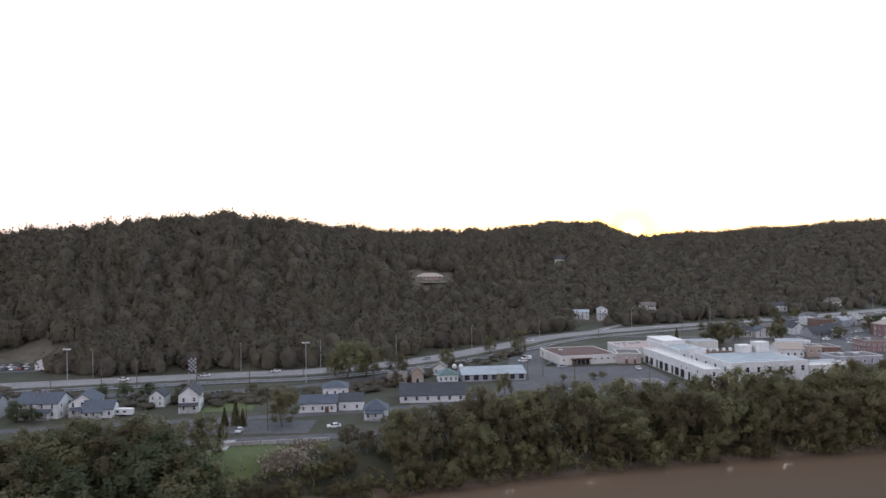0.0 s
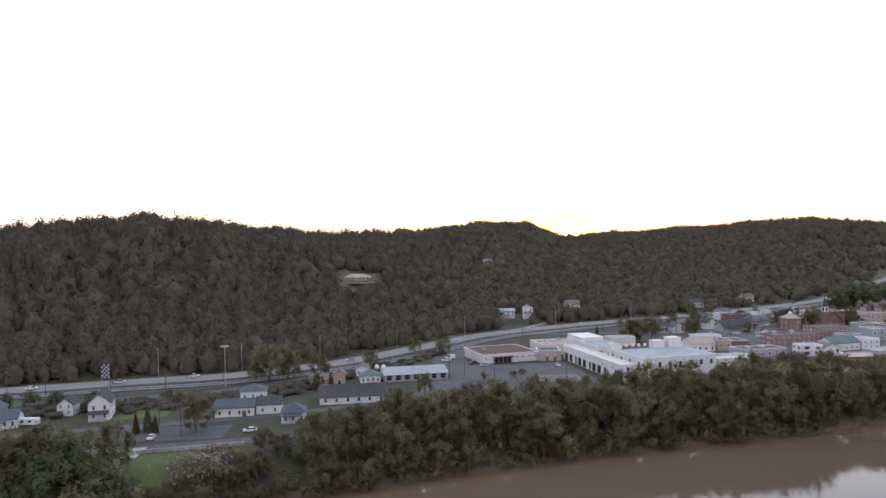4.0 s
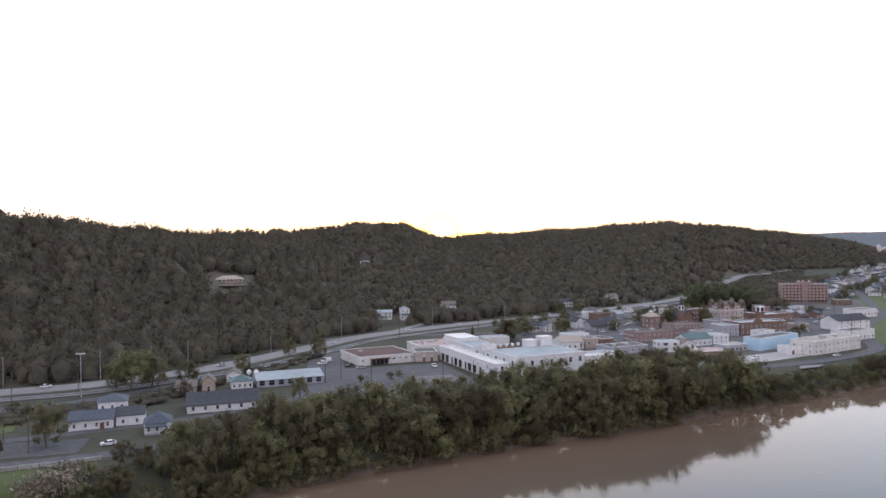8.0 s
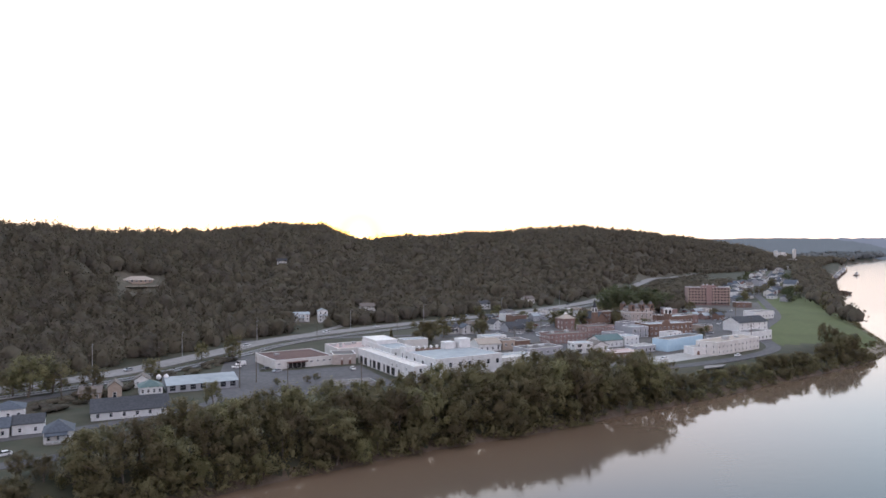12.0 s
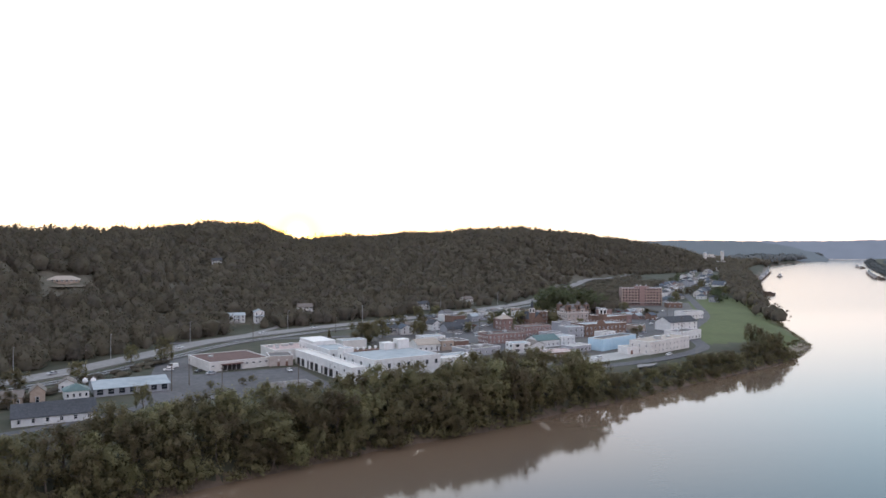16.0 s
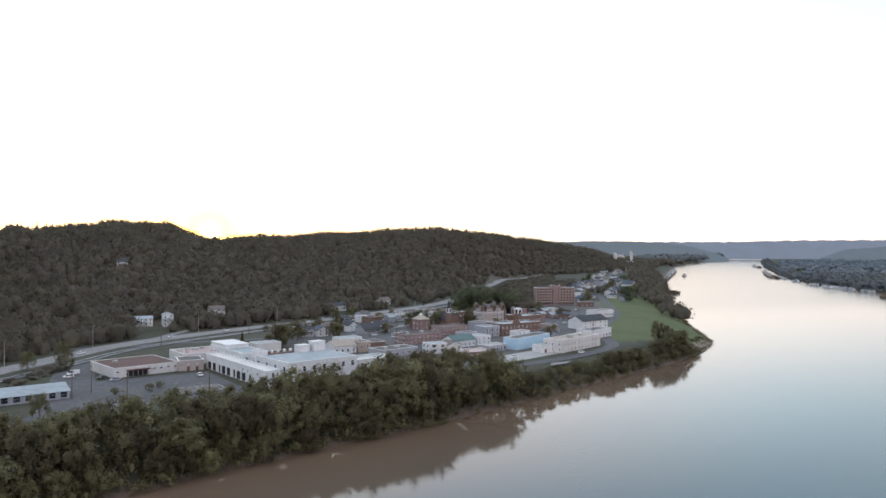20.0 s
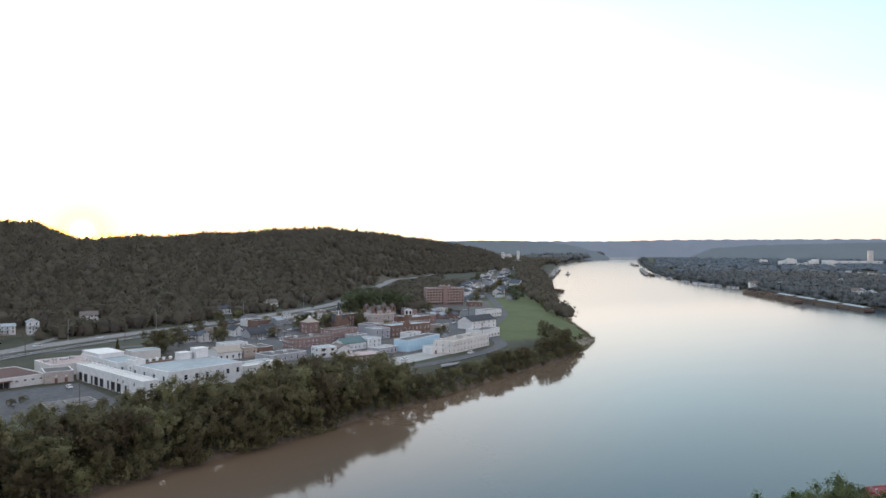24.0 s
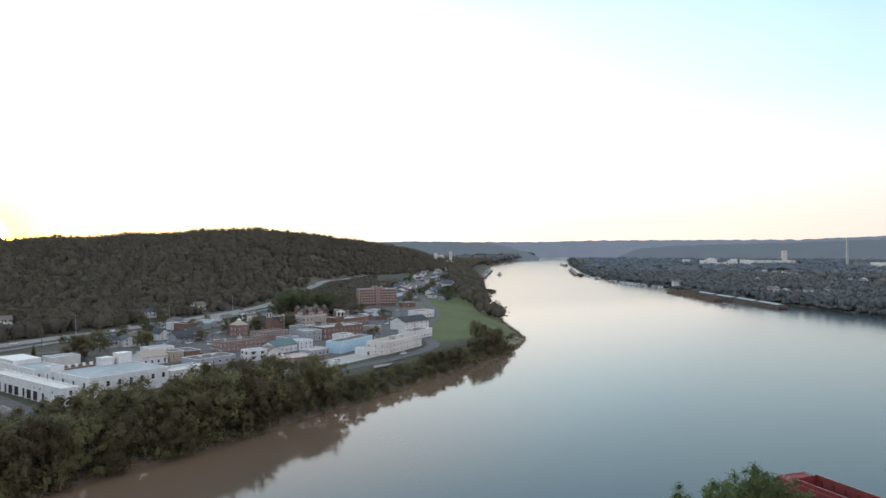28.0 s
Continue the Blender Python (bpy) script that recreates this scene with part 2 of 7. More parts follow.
M_RUSTDK = mat("rusted_hull", (0.105, 0.075, 0.06), (0.155, 0.11, 0.085), 0.3, 0.8, 0.01, stain=0.4, stain_scale=0.1)
M_HOLD = mat("worn_red_hold_paint", (0.105, 0.024, 0.024), (0.15, 0.04, 0.036), 0.5, 0.7, 0.005, stain=0.5, stain_scale=0.2)
M_RUSTPALE = mat("scuffed_rail_paint", (0.30, 0.13, 0.12), (0.42, 0.25, 0.23), 0.6, 0.7, stain=0.3, stain_scale=0.3)
M_LEAFGREEN = mat("near_bank_leaves", (0.10, 0.13, 0.05), (0.155, 0.185, 0.08), 0.4, 0.65, per="object", stain=0.3, stain_scale=0.2, spec=0.25)
M_TYRE = mat("tyre_rubber", (0.02, 0.02, 0.02), (0.03, 0.03, 0.03), 2.0, 0.9)
M_BRUSH = mat("dry_brush", (0.28, 0.245, 0.17), (0.40, 0.355, 0.26), 0.8, 0.95, per="object")


def leafy(m, share, tone):
    """Leaves let some of the light behind them through."""
    nt, li = m.node_tree.nodes, m.node_tree.links
    thin = nt.new("ShaderNodeBsdfTranslucent")
    thin.inputs["Color"].default_value = (*tone, 1)
    both = nt.new("ShaderNodeMixShader")
    both.inputs["Fac"].default_value = share
    li.new(nt["Principled BSDF"].outputs["BSDF"], both.inputs[1])
    li.new(thin.outputs["BSDF"], both.inputs[2])
    li.new(both.outputs["Shader"], nt["Material Output"].inputs["Surface"])


leafy(M_LEAF, 0.38, (0.24, 0.20, 0.09))
leafy(M_LEAF2, 0.38, (0.28, 0.25, 0.11))
leafy(M_LEAFGREEN, 0.38, (0.23, 0.29, 0.10))
leafy(M_LEAF3, 0.36, (0.19, 0.21, 0.09))
leafy(M_WOODS, 0.3, (0.20, 0.165, 0.115))


def water_material():
    m = bpy.data.materials.new("muddy_river_water")
    m.use_nodes = True
    nt, li = m.node_tree.nodes, m.node_tree.links
    b = nt["Principled BSDF"]
    b.inputs["Roughness"].default_value, b.inputs["IOR"].default_value = 0.045, 1.333
    b.inputs["Specular IOR Level"].default_value = 0.55
    geo = nt.new("ShaderNodeNewGeometry")
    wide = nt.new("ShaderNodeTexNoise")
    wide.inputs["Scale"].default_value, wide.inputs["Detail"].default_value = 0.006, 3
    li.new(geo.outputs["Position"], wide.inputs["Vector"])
    # body colour shifts with noise from brown at the town bank to blue-grey midstream
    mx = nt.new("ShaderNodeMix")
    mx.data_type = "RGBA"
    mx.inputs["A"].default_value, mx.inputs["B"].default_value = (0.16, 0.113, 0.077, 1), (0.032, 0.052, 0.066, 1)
    li.new(mx.outputs["Result"], b.inputs["Base Color"])
    mp = nt.new("ShaderNodeMapping")
    mp.inputs["Rotation"].default_value, mp.inputs["Scale"].default_value = (0, 0, radians(-30)), (0.35, 1, 1)
    li.new(geo.outputs["Position"], mp.inputs["Vector"])
    wave = nt.new("ShaderNodeTexNoise")
    wave.inputs["Scale"].default_value, wave.inputs["Detail"].default_value = 0.35, 4
    li.new(mp.outputs["Vector"], wave.inputs["Vector"])
    bp = nt.new("ShaderNodeBump")
    # calm reaches between faintly ruffled ones
    ruffle = nt.new("ShaderNodeTexNoise")
    ruffle.inputs["Scale"].default_value, ruffle.inputs["Detail"].default_value = 0.011, 2
    li.new(mp.outputs["Vector"], ruffle.inputs["Vector"])
    calm = nt.new("ShaderNodeMapRange")
    calm.inputs["From Min"].default_value, calm.inputs["From Max"].default_value = 0.38, 0.68
    calm.inputs["To Min"].default_value, calm.inputs["To Max"].default_value = 0.5, 1.0
    li.new(ruffle.outputs["Fac"], calm.inputs["Value"])
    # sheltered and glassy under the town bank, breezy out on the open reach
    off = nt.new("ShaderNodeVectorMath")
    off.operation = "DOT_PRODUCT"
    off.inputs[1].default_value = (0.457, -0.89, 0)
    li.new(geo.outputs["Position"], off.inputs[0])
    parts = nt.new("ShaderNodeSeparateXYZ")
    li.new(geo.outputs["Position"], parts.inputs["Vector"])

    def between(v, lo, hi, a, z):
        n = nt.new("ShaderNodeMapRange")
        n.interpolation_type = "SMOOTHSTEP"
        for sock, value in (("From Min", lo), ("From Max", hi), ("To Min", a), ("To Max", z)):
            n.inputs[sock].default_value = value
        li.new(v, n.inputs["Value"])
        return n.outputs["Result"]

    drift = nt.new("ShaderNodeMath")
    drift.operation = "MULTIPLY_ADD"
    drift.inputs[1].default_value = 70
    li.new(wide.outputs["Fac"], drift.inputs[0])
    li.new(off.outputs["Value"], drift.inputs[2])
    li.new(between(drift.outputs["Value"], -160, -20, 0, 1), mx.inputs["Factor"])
    open_reach = nt.new("ShaderNodeMath")
    open_reach.operation = "MAXIMUM"
    li.new(between(off.outputs["Value"], -150, -30, 0, 0.7), open_reach.inputs[0])
    li.new(between(parts.outputs["Y"], 330, 800, 0, 1), open_reach.inputs[1])
    li.new(between(open_reach.outputs["Value"], 0, 1, 0.05, 0.17), b.inputs["Roughness"])
    lift = nt.new("ShaderNodeMath")
    lift.operation = "MULTIPLY"
    li.new(wave.outputs["Fac"], lift.inputs[0])
    li.new(calm.outputs["Result"], lift.inputs[1])
    # far upstream the wavelets melt into plain sheen
    fade = nt.new("ShaderNodeMath")
    fade.operation = "MULTIPLY"
    li.new(lift.outputs["Value"], fade.inputs[0])
    li.new(between(parts.outputs["Y"], 330, 620, 1, 0), fade.inputs[1])
    bp.inputs["Strength"].default_value, bp.inputs["Distance"].default_value = 0.3, 0.085
    li.new(fade.outputs["Value"], bp.inputs["Height"])
    li.new(bp.outputs["Normal"], b.inputs["Normal"])
    return m


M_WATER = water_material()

# ---- helpers of this scene ----


def tri_mesh(name, verts, tris, mats, smooth=False, slots=None, normals=None):
    """A mesh from arrays of points and triangles."""
    me = bpy.data.meshes.new(name)
    n = len(tris)
    me.vertices.add(len(verts))
    me.vertices.foreach_set("co", np.ascontiguousarray(verts, dtype=np.float32).ravel())
    me.loops.add(3 * n)
    me.loops.foreach_set("vertex_index", np.ascontiguousarray(tris, dtype=np.int32).ravel())
    me.polygons.add(n)
    me.polygons.foreach_set("loop_start", np.arange(0, 3 * n, 3, dtype=np.int32))
    if smooth:
        me.polygons.foreach_set("use_smooth", np.ones(n, dtype=bool))
    for m in mats:
        me.materials.append(m)
    if slots is not None:
        me.polygons.foreach_set("material_index", np.ascontiguousarray(slots, dtype=np.int32))
    me.update(calc_edges=True)
    me.validate()
    if normals is not None:
        me.attributes.new("custom_normal", "FLOAT_VECTOR", "POINT").data.foreach_set("vector", np.ascontiguousarray(normals, dtype=np.float32).ravel())
    return me


def mesh_of(name, bm, *mats):
    me = bpy.data.meshes.new(name)
    bmesh.ops.recalc_face_normals(bm, faces=bm.faces[:])
    bm.to_mesh(me)
    bm.free()
    for m in mats:
        me.materials.append(m)
    return me


def part(name, bm, material, parent, label="", at=None):
    """Links a bmesh (or a mesh shared by alike parts) as one mesh object under a thing or a part."""
    me = bm if isinstance(bm, bpy.types.Mesh) else mesh_of(name, bm, material)
    ob = new(name, me)
    ob.parent = parent
    if at is not None:
        ob.matrix_basis = at
    return tagged(ob, label)


def thing(name, m, label, category, group="", kind=""):
    ob = new(name)
    ob.matrix_basis = m
    return tagged(ob, label, category, group, kind)


def box(bm, x0, y0, z0, x1, y1, z1, slot=0):
    v = [bm.verts.new(p) for p in ((x0, y0, z0), (x1, y0, z0), (x1, y1, z0), (x0, y1, z0), (x0, y0, z1), (x1, y0, z1), (x1, y1, z1), (x0, y1, z1))]
    for f in ((0, 3, 2, 1), (4, 5, 6, 7), (0, 1, 5, 4), (1, 2, 6, 5), (2, 3, 7, 6), (3, 0, 4, 7)):
        bm.faces.new([v[i] for i in f]).material_index = slot
    return bm


def prism(bm, outline, axis, a, b, slot=0):
    """Extrudes an outline of (u, z) from a to b along "x" or "y"."""
    put = (lambda u, z, s: (s, u, z)) if axis == "x" else (lambda u, z, s: (u, s, z))
    r0 = [bm.verts.new(put(u, z, a)) for u, z in outline]
    r1 = [bm.verts.new(put(u, z, b)) for u, z in outline]
    n = len(outline)
    bm.faces.new(r0).material_index = slot
    bm.faces.new(r1[::-1]).material_index = slot
    for i in range(n):
        bm.faces.new((r0[i], r1[i], r1[(i + 1) % n], r0[(i + 1) % n])).material_index = slot
    return bm


def tube(bm, p, q, r0, r1, sides=7, slot=0):
    p, q = Vector(p), Vector(q)
    turn = (q - p).to_track_quat("Z", "Y").to_matrix()
    rings = []
    for c, r in ((p, r0), (q, r1)):
        rings.append([bm.verts.new(c + turn @ Vector((r * math.cos(6.2832 * i / sides), r * math.sin(6.2832 * i / sides), 0))) for i in range(sides)])
    for i in range(sides):
        bm.faces.new((rings[0][i], rings[0][(i + 1) % sides], rings[1][(i + 1) % sides], rings[1][i])).material_index = slot
    bm.faces.new(rings[0][::-1]).material_index = slot
    bm.faces.new(rings[1]).material_index = slot
    return bm


# ---- the lie of the land: river -9, town 0, hills by heading from the middle of the walk ----
WATER = -9.0
LEFT_BANK = [(-900, -160), (-300, 72), (-150, 138), (-100, 161), (-58, 188), (-25, 205), (3, 220), (49, 241), (97, 257), (132, 275), (176, 293), (251, 330), (316, 361),
             (352, 386), (388, 417), (430, 482), (479, 560), (548, 651), (749, 906), (991, 1229), (1782, 2130), (2600, 2850), (3220, 3400)]
NEAR_BANK = [(-900, -420), (-300, -60), (60, 60), (130, 103), (165, 116), (188, 108), (194, 60), (215, -10), (330, 20), (520, 110), (700, 230), (803, 340), (862, 470), (930, 620),
             (1039, 755), (1145, 964), (1373, 1265), (2027, 1955), (2700, 2620), (3500, 3330)]
HEADING = [-60, -41, -35, -27, -22, -18, -13, -7, -0.5, 2.2, 4.5, 8, 12, 17, 22, 26, 29, 31.5, 34, 35.6, 37]
FOOT = [450, 425, 378, 370, 368, 372, 395, 445, 520, 540, 555, 585, 625, 690, 800, 1180, 1480, 1620, 1750, 1850, 1950]
CREST = [620, 610, 605, 600, 605, 640, 740, 860, 950, 950, 960, 1000, 1100, 1250, 1400, 1650, 1850, 1950, 2050, 2150, 2250]
TOP = [55, 61, 68, 76, 71, 66, 63, 67, 77, 75, 57, 61, 65, 75, 83, 78, 67, 56, 41, 14, 0]


def river_gap(x, y):
    """For arrays: the distance to the nearest bank, and whether the point is in the river."""
    ring = LEFT_BANK + NEAR_BANK[::-1]
    best, inside = np.full(x.shape, 1e9), np.zeros(x.shape, dtype=bool)
    for (ax, ay), (bx, by) in zip(ring, ring[1:] + ring[:1]):
        dx, dy = bx - ax, by - ay
        s = np.clip(((x - ax) * dx + (y - ay) * dy) / (dx * dx + dy * dy), 0, 1)
        best = np.minimum(best, np.hypot(x - ax - s * dx, y - ay - s * dy))
        with np.errstate(divide="ignore", invalid="ignore"):
            inside ^= ((ay > y) != (by > y)) & (x < ax + (y - ay) * dx / (dy if dy else 1e-9))
    return best, inside


def land(x, y):
    x, y = np.asarray(x, dtype=float), np.asarray(y, dtype=float)
    r, az = np.hypot(x, y), np.degrees(np.arctan2(x, y))
    foot, crest, top = (np.interp(az, HEADING, row) for row in (FOOT, CREST, TOP))
    top = np.where(np.abs(az) > 100, 0, top) * np.interp(az, [-130, -90, 36.9, 37], [0, 1, 1, 0])
    s = np.clip((r - foot) / (crest - foot), 0, 1)
    rise = 0.45 * s + 0.55 * s * s * (3 - 2 * s)
    far = np.clip((r - crest) / 900, 0, 1)
    lumps = 1 + (0.10 * np.sin(az * 1.1 + r * 0.011) + 0.07 * np.sin(az * 2.3 - r * 0.023)) * s * (1 - s) * 4
    z = top * rise * lumps * (1 - 0.35 * far)
    # the far side of the river lies lower
    level = np.where((az > 44) | (np.abs(az) > 100), -3.0, 0.0)
    level = np.where((x > 60) & (y < 0.42 * x + 40), -4.0, level)
    z = np.where(z > 0.01, z, level)
    gap, wet = river_gap(x, y)
    edge = np.clip(gap / 20, 0, 1)
    z = np.where(gap < 20, -9.6 + (z + 9.6) * edge ** 0.8, z)
    return np.where(wet, -9.6 - np.clip(gap / 12, 0, 1) * 3, z)


def ground_at(x, y):
    return float(land(np.array([x]), np.array([y]))[0])


def build_ground():
    az = np.radians(np.concatenate([np.arange(-62, 92, 0.5), np.arange(92, 298, 6)]))
    r = 12 * np.exp(np.linspace(0, math.log(4960 / 12), 330))
    a, rr = np.meshgrid(az, r)
    x, y = np.sin(a) * rr, np.cos(a) * rr
    z = land(x, y)
    n, k = len(az), len(r)
    verts = np.stack([x.ravel(), y.ravel(), z.ravel()], 1)
    verts = np.vstack([verts, [[0, 0, ground_at(0, 0.1)]]])
    i, j = np.meshgrid(np.arange(k - 1), np.arange(n), indexing="ij")
    p, q = i * n + j, i * n + (j + 1) % n
    tris = np.concatenate([np.stack([p, p + n, q], -1).reshape(-1, 3), np.stack([q, p + n, q + n], -1).reshape(-1, 3)])
    tris = np.vstack([tris, np.stack([np.arange(n), (np.arange(n) + 1) % n, np.full(n, n * k)], 1)])
    mid = verts[tris].mean(1)
    gap, wet = river_gap(mid[:, 0], mid[:, 1])
    foot = np.interp(np.degrees(np.arctan2(mid[:, 0], mid[:, 1])), HEADING, FOOT)
    slot = np.where((np.hypot(mid[:, 0], mid[:, 1]) > foot) & (mid[:, 2] > 2), 2, 0)
    slot = np.where((gap < 3.5) | wet, 1, slot)
    field = ((mid[:, 0] + 95) / 20) ** 2 + ((mid[:, 1] - 193 - 0.35 * (mid[:, 0] + 95)) / 13) ** 2 < 1
    slot = np.where(field & (slot == 0), 4, slot)
    # the park on the point
    park = (mid[:, 1] < 0.8 * mid[:, 0] + 310) & (mid[:, 1] > 388) & (mid[:, 0] > 282) & (mid[:, 0] < 560) & (mid[:, 1] > 1.36 * mid[:, 0] - 140)
    slot = np.where(park & (slot == 0) & (gap > 4), 4, slot)
    tip = (mid[:, 0] > 342) & (mid[:, 0] < 470) & (mid[:, 1] > 0.93 * mid[:, 0])
    slot = np.where(tip & (gap < 7) & ~wet, 3, slot)
    tagged(new("ground", tri_mesh("ground", verts, tris, [M_GROUND, M_MUD, M_FLOOR, M_SAND, M_LAWN], True, slot)), "grassy valley floor with muddy river banks and wooded hillsides", "ground", kind="structure")


build_ground()
bm = bmesh.new()
ring = [bm.verts.new((4950 * math.sin(a * 0.0982), 4950 * math.cos(a * 0.0982), WATER)) for a in range(64)]
bm.faces.new(ring)
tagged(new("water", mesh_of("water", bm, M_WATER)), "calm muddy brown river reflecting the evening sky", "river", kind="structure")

# ---- far ridges, distance haze painted as a blue glow ----
def haze_glow_material(name, colour, glow):
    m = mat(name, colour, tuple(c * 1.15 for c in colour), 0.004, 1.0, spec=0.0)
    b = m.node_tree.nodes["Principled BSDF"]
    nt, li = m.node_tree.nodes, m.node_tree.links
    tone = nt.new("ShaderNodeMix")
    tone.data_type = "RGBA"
    # emission stands in for the haze before the ridge, grained like tree tops
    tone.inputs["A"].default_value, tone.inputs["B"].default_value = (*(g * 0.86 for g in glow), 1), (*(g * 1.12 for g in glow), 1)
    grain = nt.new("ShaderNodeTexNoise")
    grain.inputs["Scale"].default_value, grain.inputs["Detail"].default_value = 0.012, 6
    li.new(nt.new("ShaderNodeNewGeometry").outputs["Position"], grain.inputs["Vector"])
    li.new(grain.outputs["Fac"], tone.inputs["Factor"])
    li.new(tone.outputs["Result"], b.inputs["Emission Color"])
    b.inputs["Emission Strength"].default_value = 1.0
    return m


def ridge(dist, lo, hi, tops, rough, material, label):
    """A far wooded ridge line from heading lo to hi, with a ragged crest of tree tops."""
    n = 420
    verts, tris = [], []
    for i in range(n + 1):
        a = lo + (hi - lo) * i / n
        h = float(np.interp(a, *tops)) + rough * (noise.noise((a * 1.7, dist, 0)) + 0.6 * noise.noise((a * 9, dist, 3)) + 0.35 * noise.noise((a * 31, dist, 5)))
        s, c = math.sin(radians(a)), math.cos(radians(a))
        verts += [(s * (dist - 250), c * (dist - 250), -8), (s * (dist - 90), c * (dist - 90), h * 0.72), (s * dist, c * dist, h)]
        if i:
            for k in (0, 1):
                p, q = 3 * (i - 1) + k, 3 * i + k
                tris += [(p, q, p + 1), (q, q + 1, p + 1)]
    tagged(new("backdrop", tri_mesh("backdrop", np.array(verts), np.array(tris), [material], True)), label, "hills", kind="structure")


ridge(4740, 26, 92, ([26, 35, 44, 48, 56, 62, 67, 92], [92, 92, 93, 102, 104, 104, 122, 130]), 5, haze_glow_material("far_ridge", (0.05, 0.06, 0.07), (0.068, 0.087, 0.117)), "distant wooded ridge beyond the river bend, hazed by a blue glow")
ridge(3900, 29, 43.6, ([29, 33, 36, 39, 41, 42.5, 43.6], [78, 90, 90, 84, 64, 36, 4]), 4, haze_glow_material("nearer_ridge", (0.045, 0.055, 0.05), (0.047, 0.062, 0.083)), "wooded ridge along the far river bend")
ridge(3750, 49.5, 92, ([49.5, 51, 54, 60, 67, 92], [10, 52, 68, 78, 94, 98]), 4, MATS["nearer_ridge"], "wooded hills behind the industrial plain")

# ---- woods ----
rng = np.random.default_rng(7)


def icosphere(level):
    bm = bmesh.new()
    bmesh.ops.create_icosphere(bm, subdivisions=level, radius=1)
    v = np.array([p.co[:] for p in bm.verts])
    t = np.array([[p.index for p in f.verts] for f in bm.faces])
    bm.free()
    return v, t


ICO1 = icosphere(1)


def leaf_cards(centres, outward, size, spreadness, gen):
    """Folded leaf sprays, two triangles each, standing on a surface with the given outward ways."""
    n = len(centres)
    nrm = outward + gen.normal(0, spreadness, (n, 3))
    nrm /= np.linalg.norm(nrm, axis=1)[:, None]
    nrm *= np.where((nrm * outward).sum(1) < 0, -1.0, 1.0)[:, None]
    t = np.cross(nrm, gen.normal(0, 1, (n, 3)))
    t /= np.linalg.norm(t, axis=1)[:, None]
    b = np.cross(nrm, t)
    s = size * gen.uniform(0.6, 1.4, (n, 1))
    w = s * gen.uniform(0.45, 0.8, (n, 1))
    v = np.stack([centres - t * s, centres + b * w + nrm * s * 0.15, centres + t * s, centres - b * w + nrm * s * 0.15], 1).reshape(-1, 3)
    k = np.arange(n)[:, None] * 4
    # leaves of a spray share the way the crown bulges, with a little of their own
    soft = outward / np.linalg.norm(outward, axis=1)[:, None] + gen.normal(0, 0.22, (n, 3))
    soft /= np.linalg.norm(soft, axis=1)[:, None]
    return v, np.concatenate([k + [0, 2, 1], k + [0, 3, 2]]), np.repeat(soft, 4, 0)


def wood_tree(gen, cards, ico, leaf=0.05, heart=0.315):
    """A small woodland tree, one unit high and wide: a lumpy inner crown and sprays of leaves."""
    v, t = ico
    k = [gen.normal(0, s, 3) for s in (2.5, 4, 7, 10)]
    lumps = lambda d: 1 + 0.20 * np.sin(d @ k[0]) + 0.15 * np.sin(d @ k[1] + 1) + 0.09 * np.sin(d @ k[2]) + 0.06 * np.sin(d @ k[3])
    core = v * (lumps(v) * heart * gen.uniform(0.85, 1.15, len(v)))[:, None] * [1, 1, 1.05] + [0, 0, 0.52]
    core_way = v * 0.62 + gen.normal(0, 0.14, v.shape) + [0, 0, 0.5]
    d = gen.normal(0, 1, (cards, 3))
    d[:, 2] = np.abs(d[:, 2]) * 1.2 - 0.55
    d /= np.linalg.norm(d, axis=1)[:, None]
    c = d * (lumps(d) * gen.uniform(0.29, 0.46, cards))[:, None] * [1, 1, 1.08] + [0, 0, 0.52]
    lv, lt, ln = leaf_cards(c, d * 0.55 + [0, 0, 0.55], leaf, 0.7, gen)
    return np.vstack([core, lv]), np.vstack([t, lt + len(core)]), np.vstack([core_way / np.linalg.norm(core_way, axis=1)[:, None], ln])


def woods(name, spots, label, cards, material=None, ico=None, sink=0.0, heart=0.315):
    """Joins a tree at every spot (x, y, width, height) into one mesh. sink: how much of its height stands below the closed canopy's floor."""
    kinds = [wood_tree(rng, cards, ico or ICO1, 0.05 if cards > 60 else 0.06, heart) for _ in range(6)]
    z = land(spots[:, 0], spots[:, 1])
    V, T, N, base = [], [], [], 0
    which = rng.integers(0, 6, len(spots))
    for k, (v, t, nv) in enumerate(kinds):
        s = spots[which == k]
        n = len(s)
        if not n:
            continue
        a = rng.uniform(0, 6.283, n)
        ca, sa = np.cos(a)[:, None], np.sin(a)[:, None]
        x = (v[None, :, 0] * ca - v[None, :, 1] * sa) * s[:, 2:3] + s[:, 0:1]
        y = (v[None, :, 0] * sa + v[None, :, 1] * ca) * s[:, 2:3] + s[:, 1:2]
        zz = (v[None, :, 2] - sink) * s[:, 3:4] + z[which == k][:, None] - 0.5
        V.append(np.stack([x, y, zz], -1).reshape(-1, 3))
        N.append(np.stack([nv[None, :, 0] * ca - nv[None, :, 1] * sa, nv[None, :, 0] * sa + nv[None, :, 1] * ca, nv[None, :, 2] + 0 * ca], -1).reshape(-1, 3))
        T.append((t[None] + (np.arange(n) * len(v))[:, None, None] + base).reshape(-1, 3))
        base += n * len(v)
    tagged(new(name, tri_mesh(name, np.vstack(V), np.vstack(T), [material or M_WOODS], normals=np.vstack(N))), label, "woods", kind="stuff")


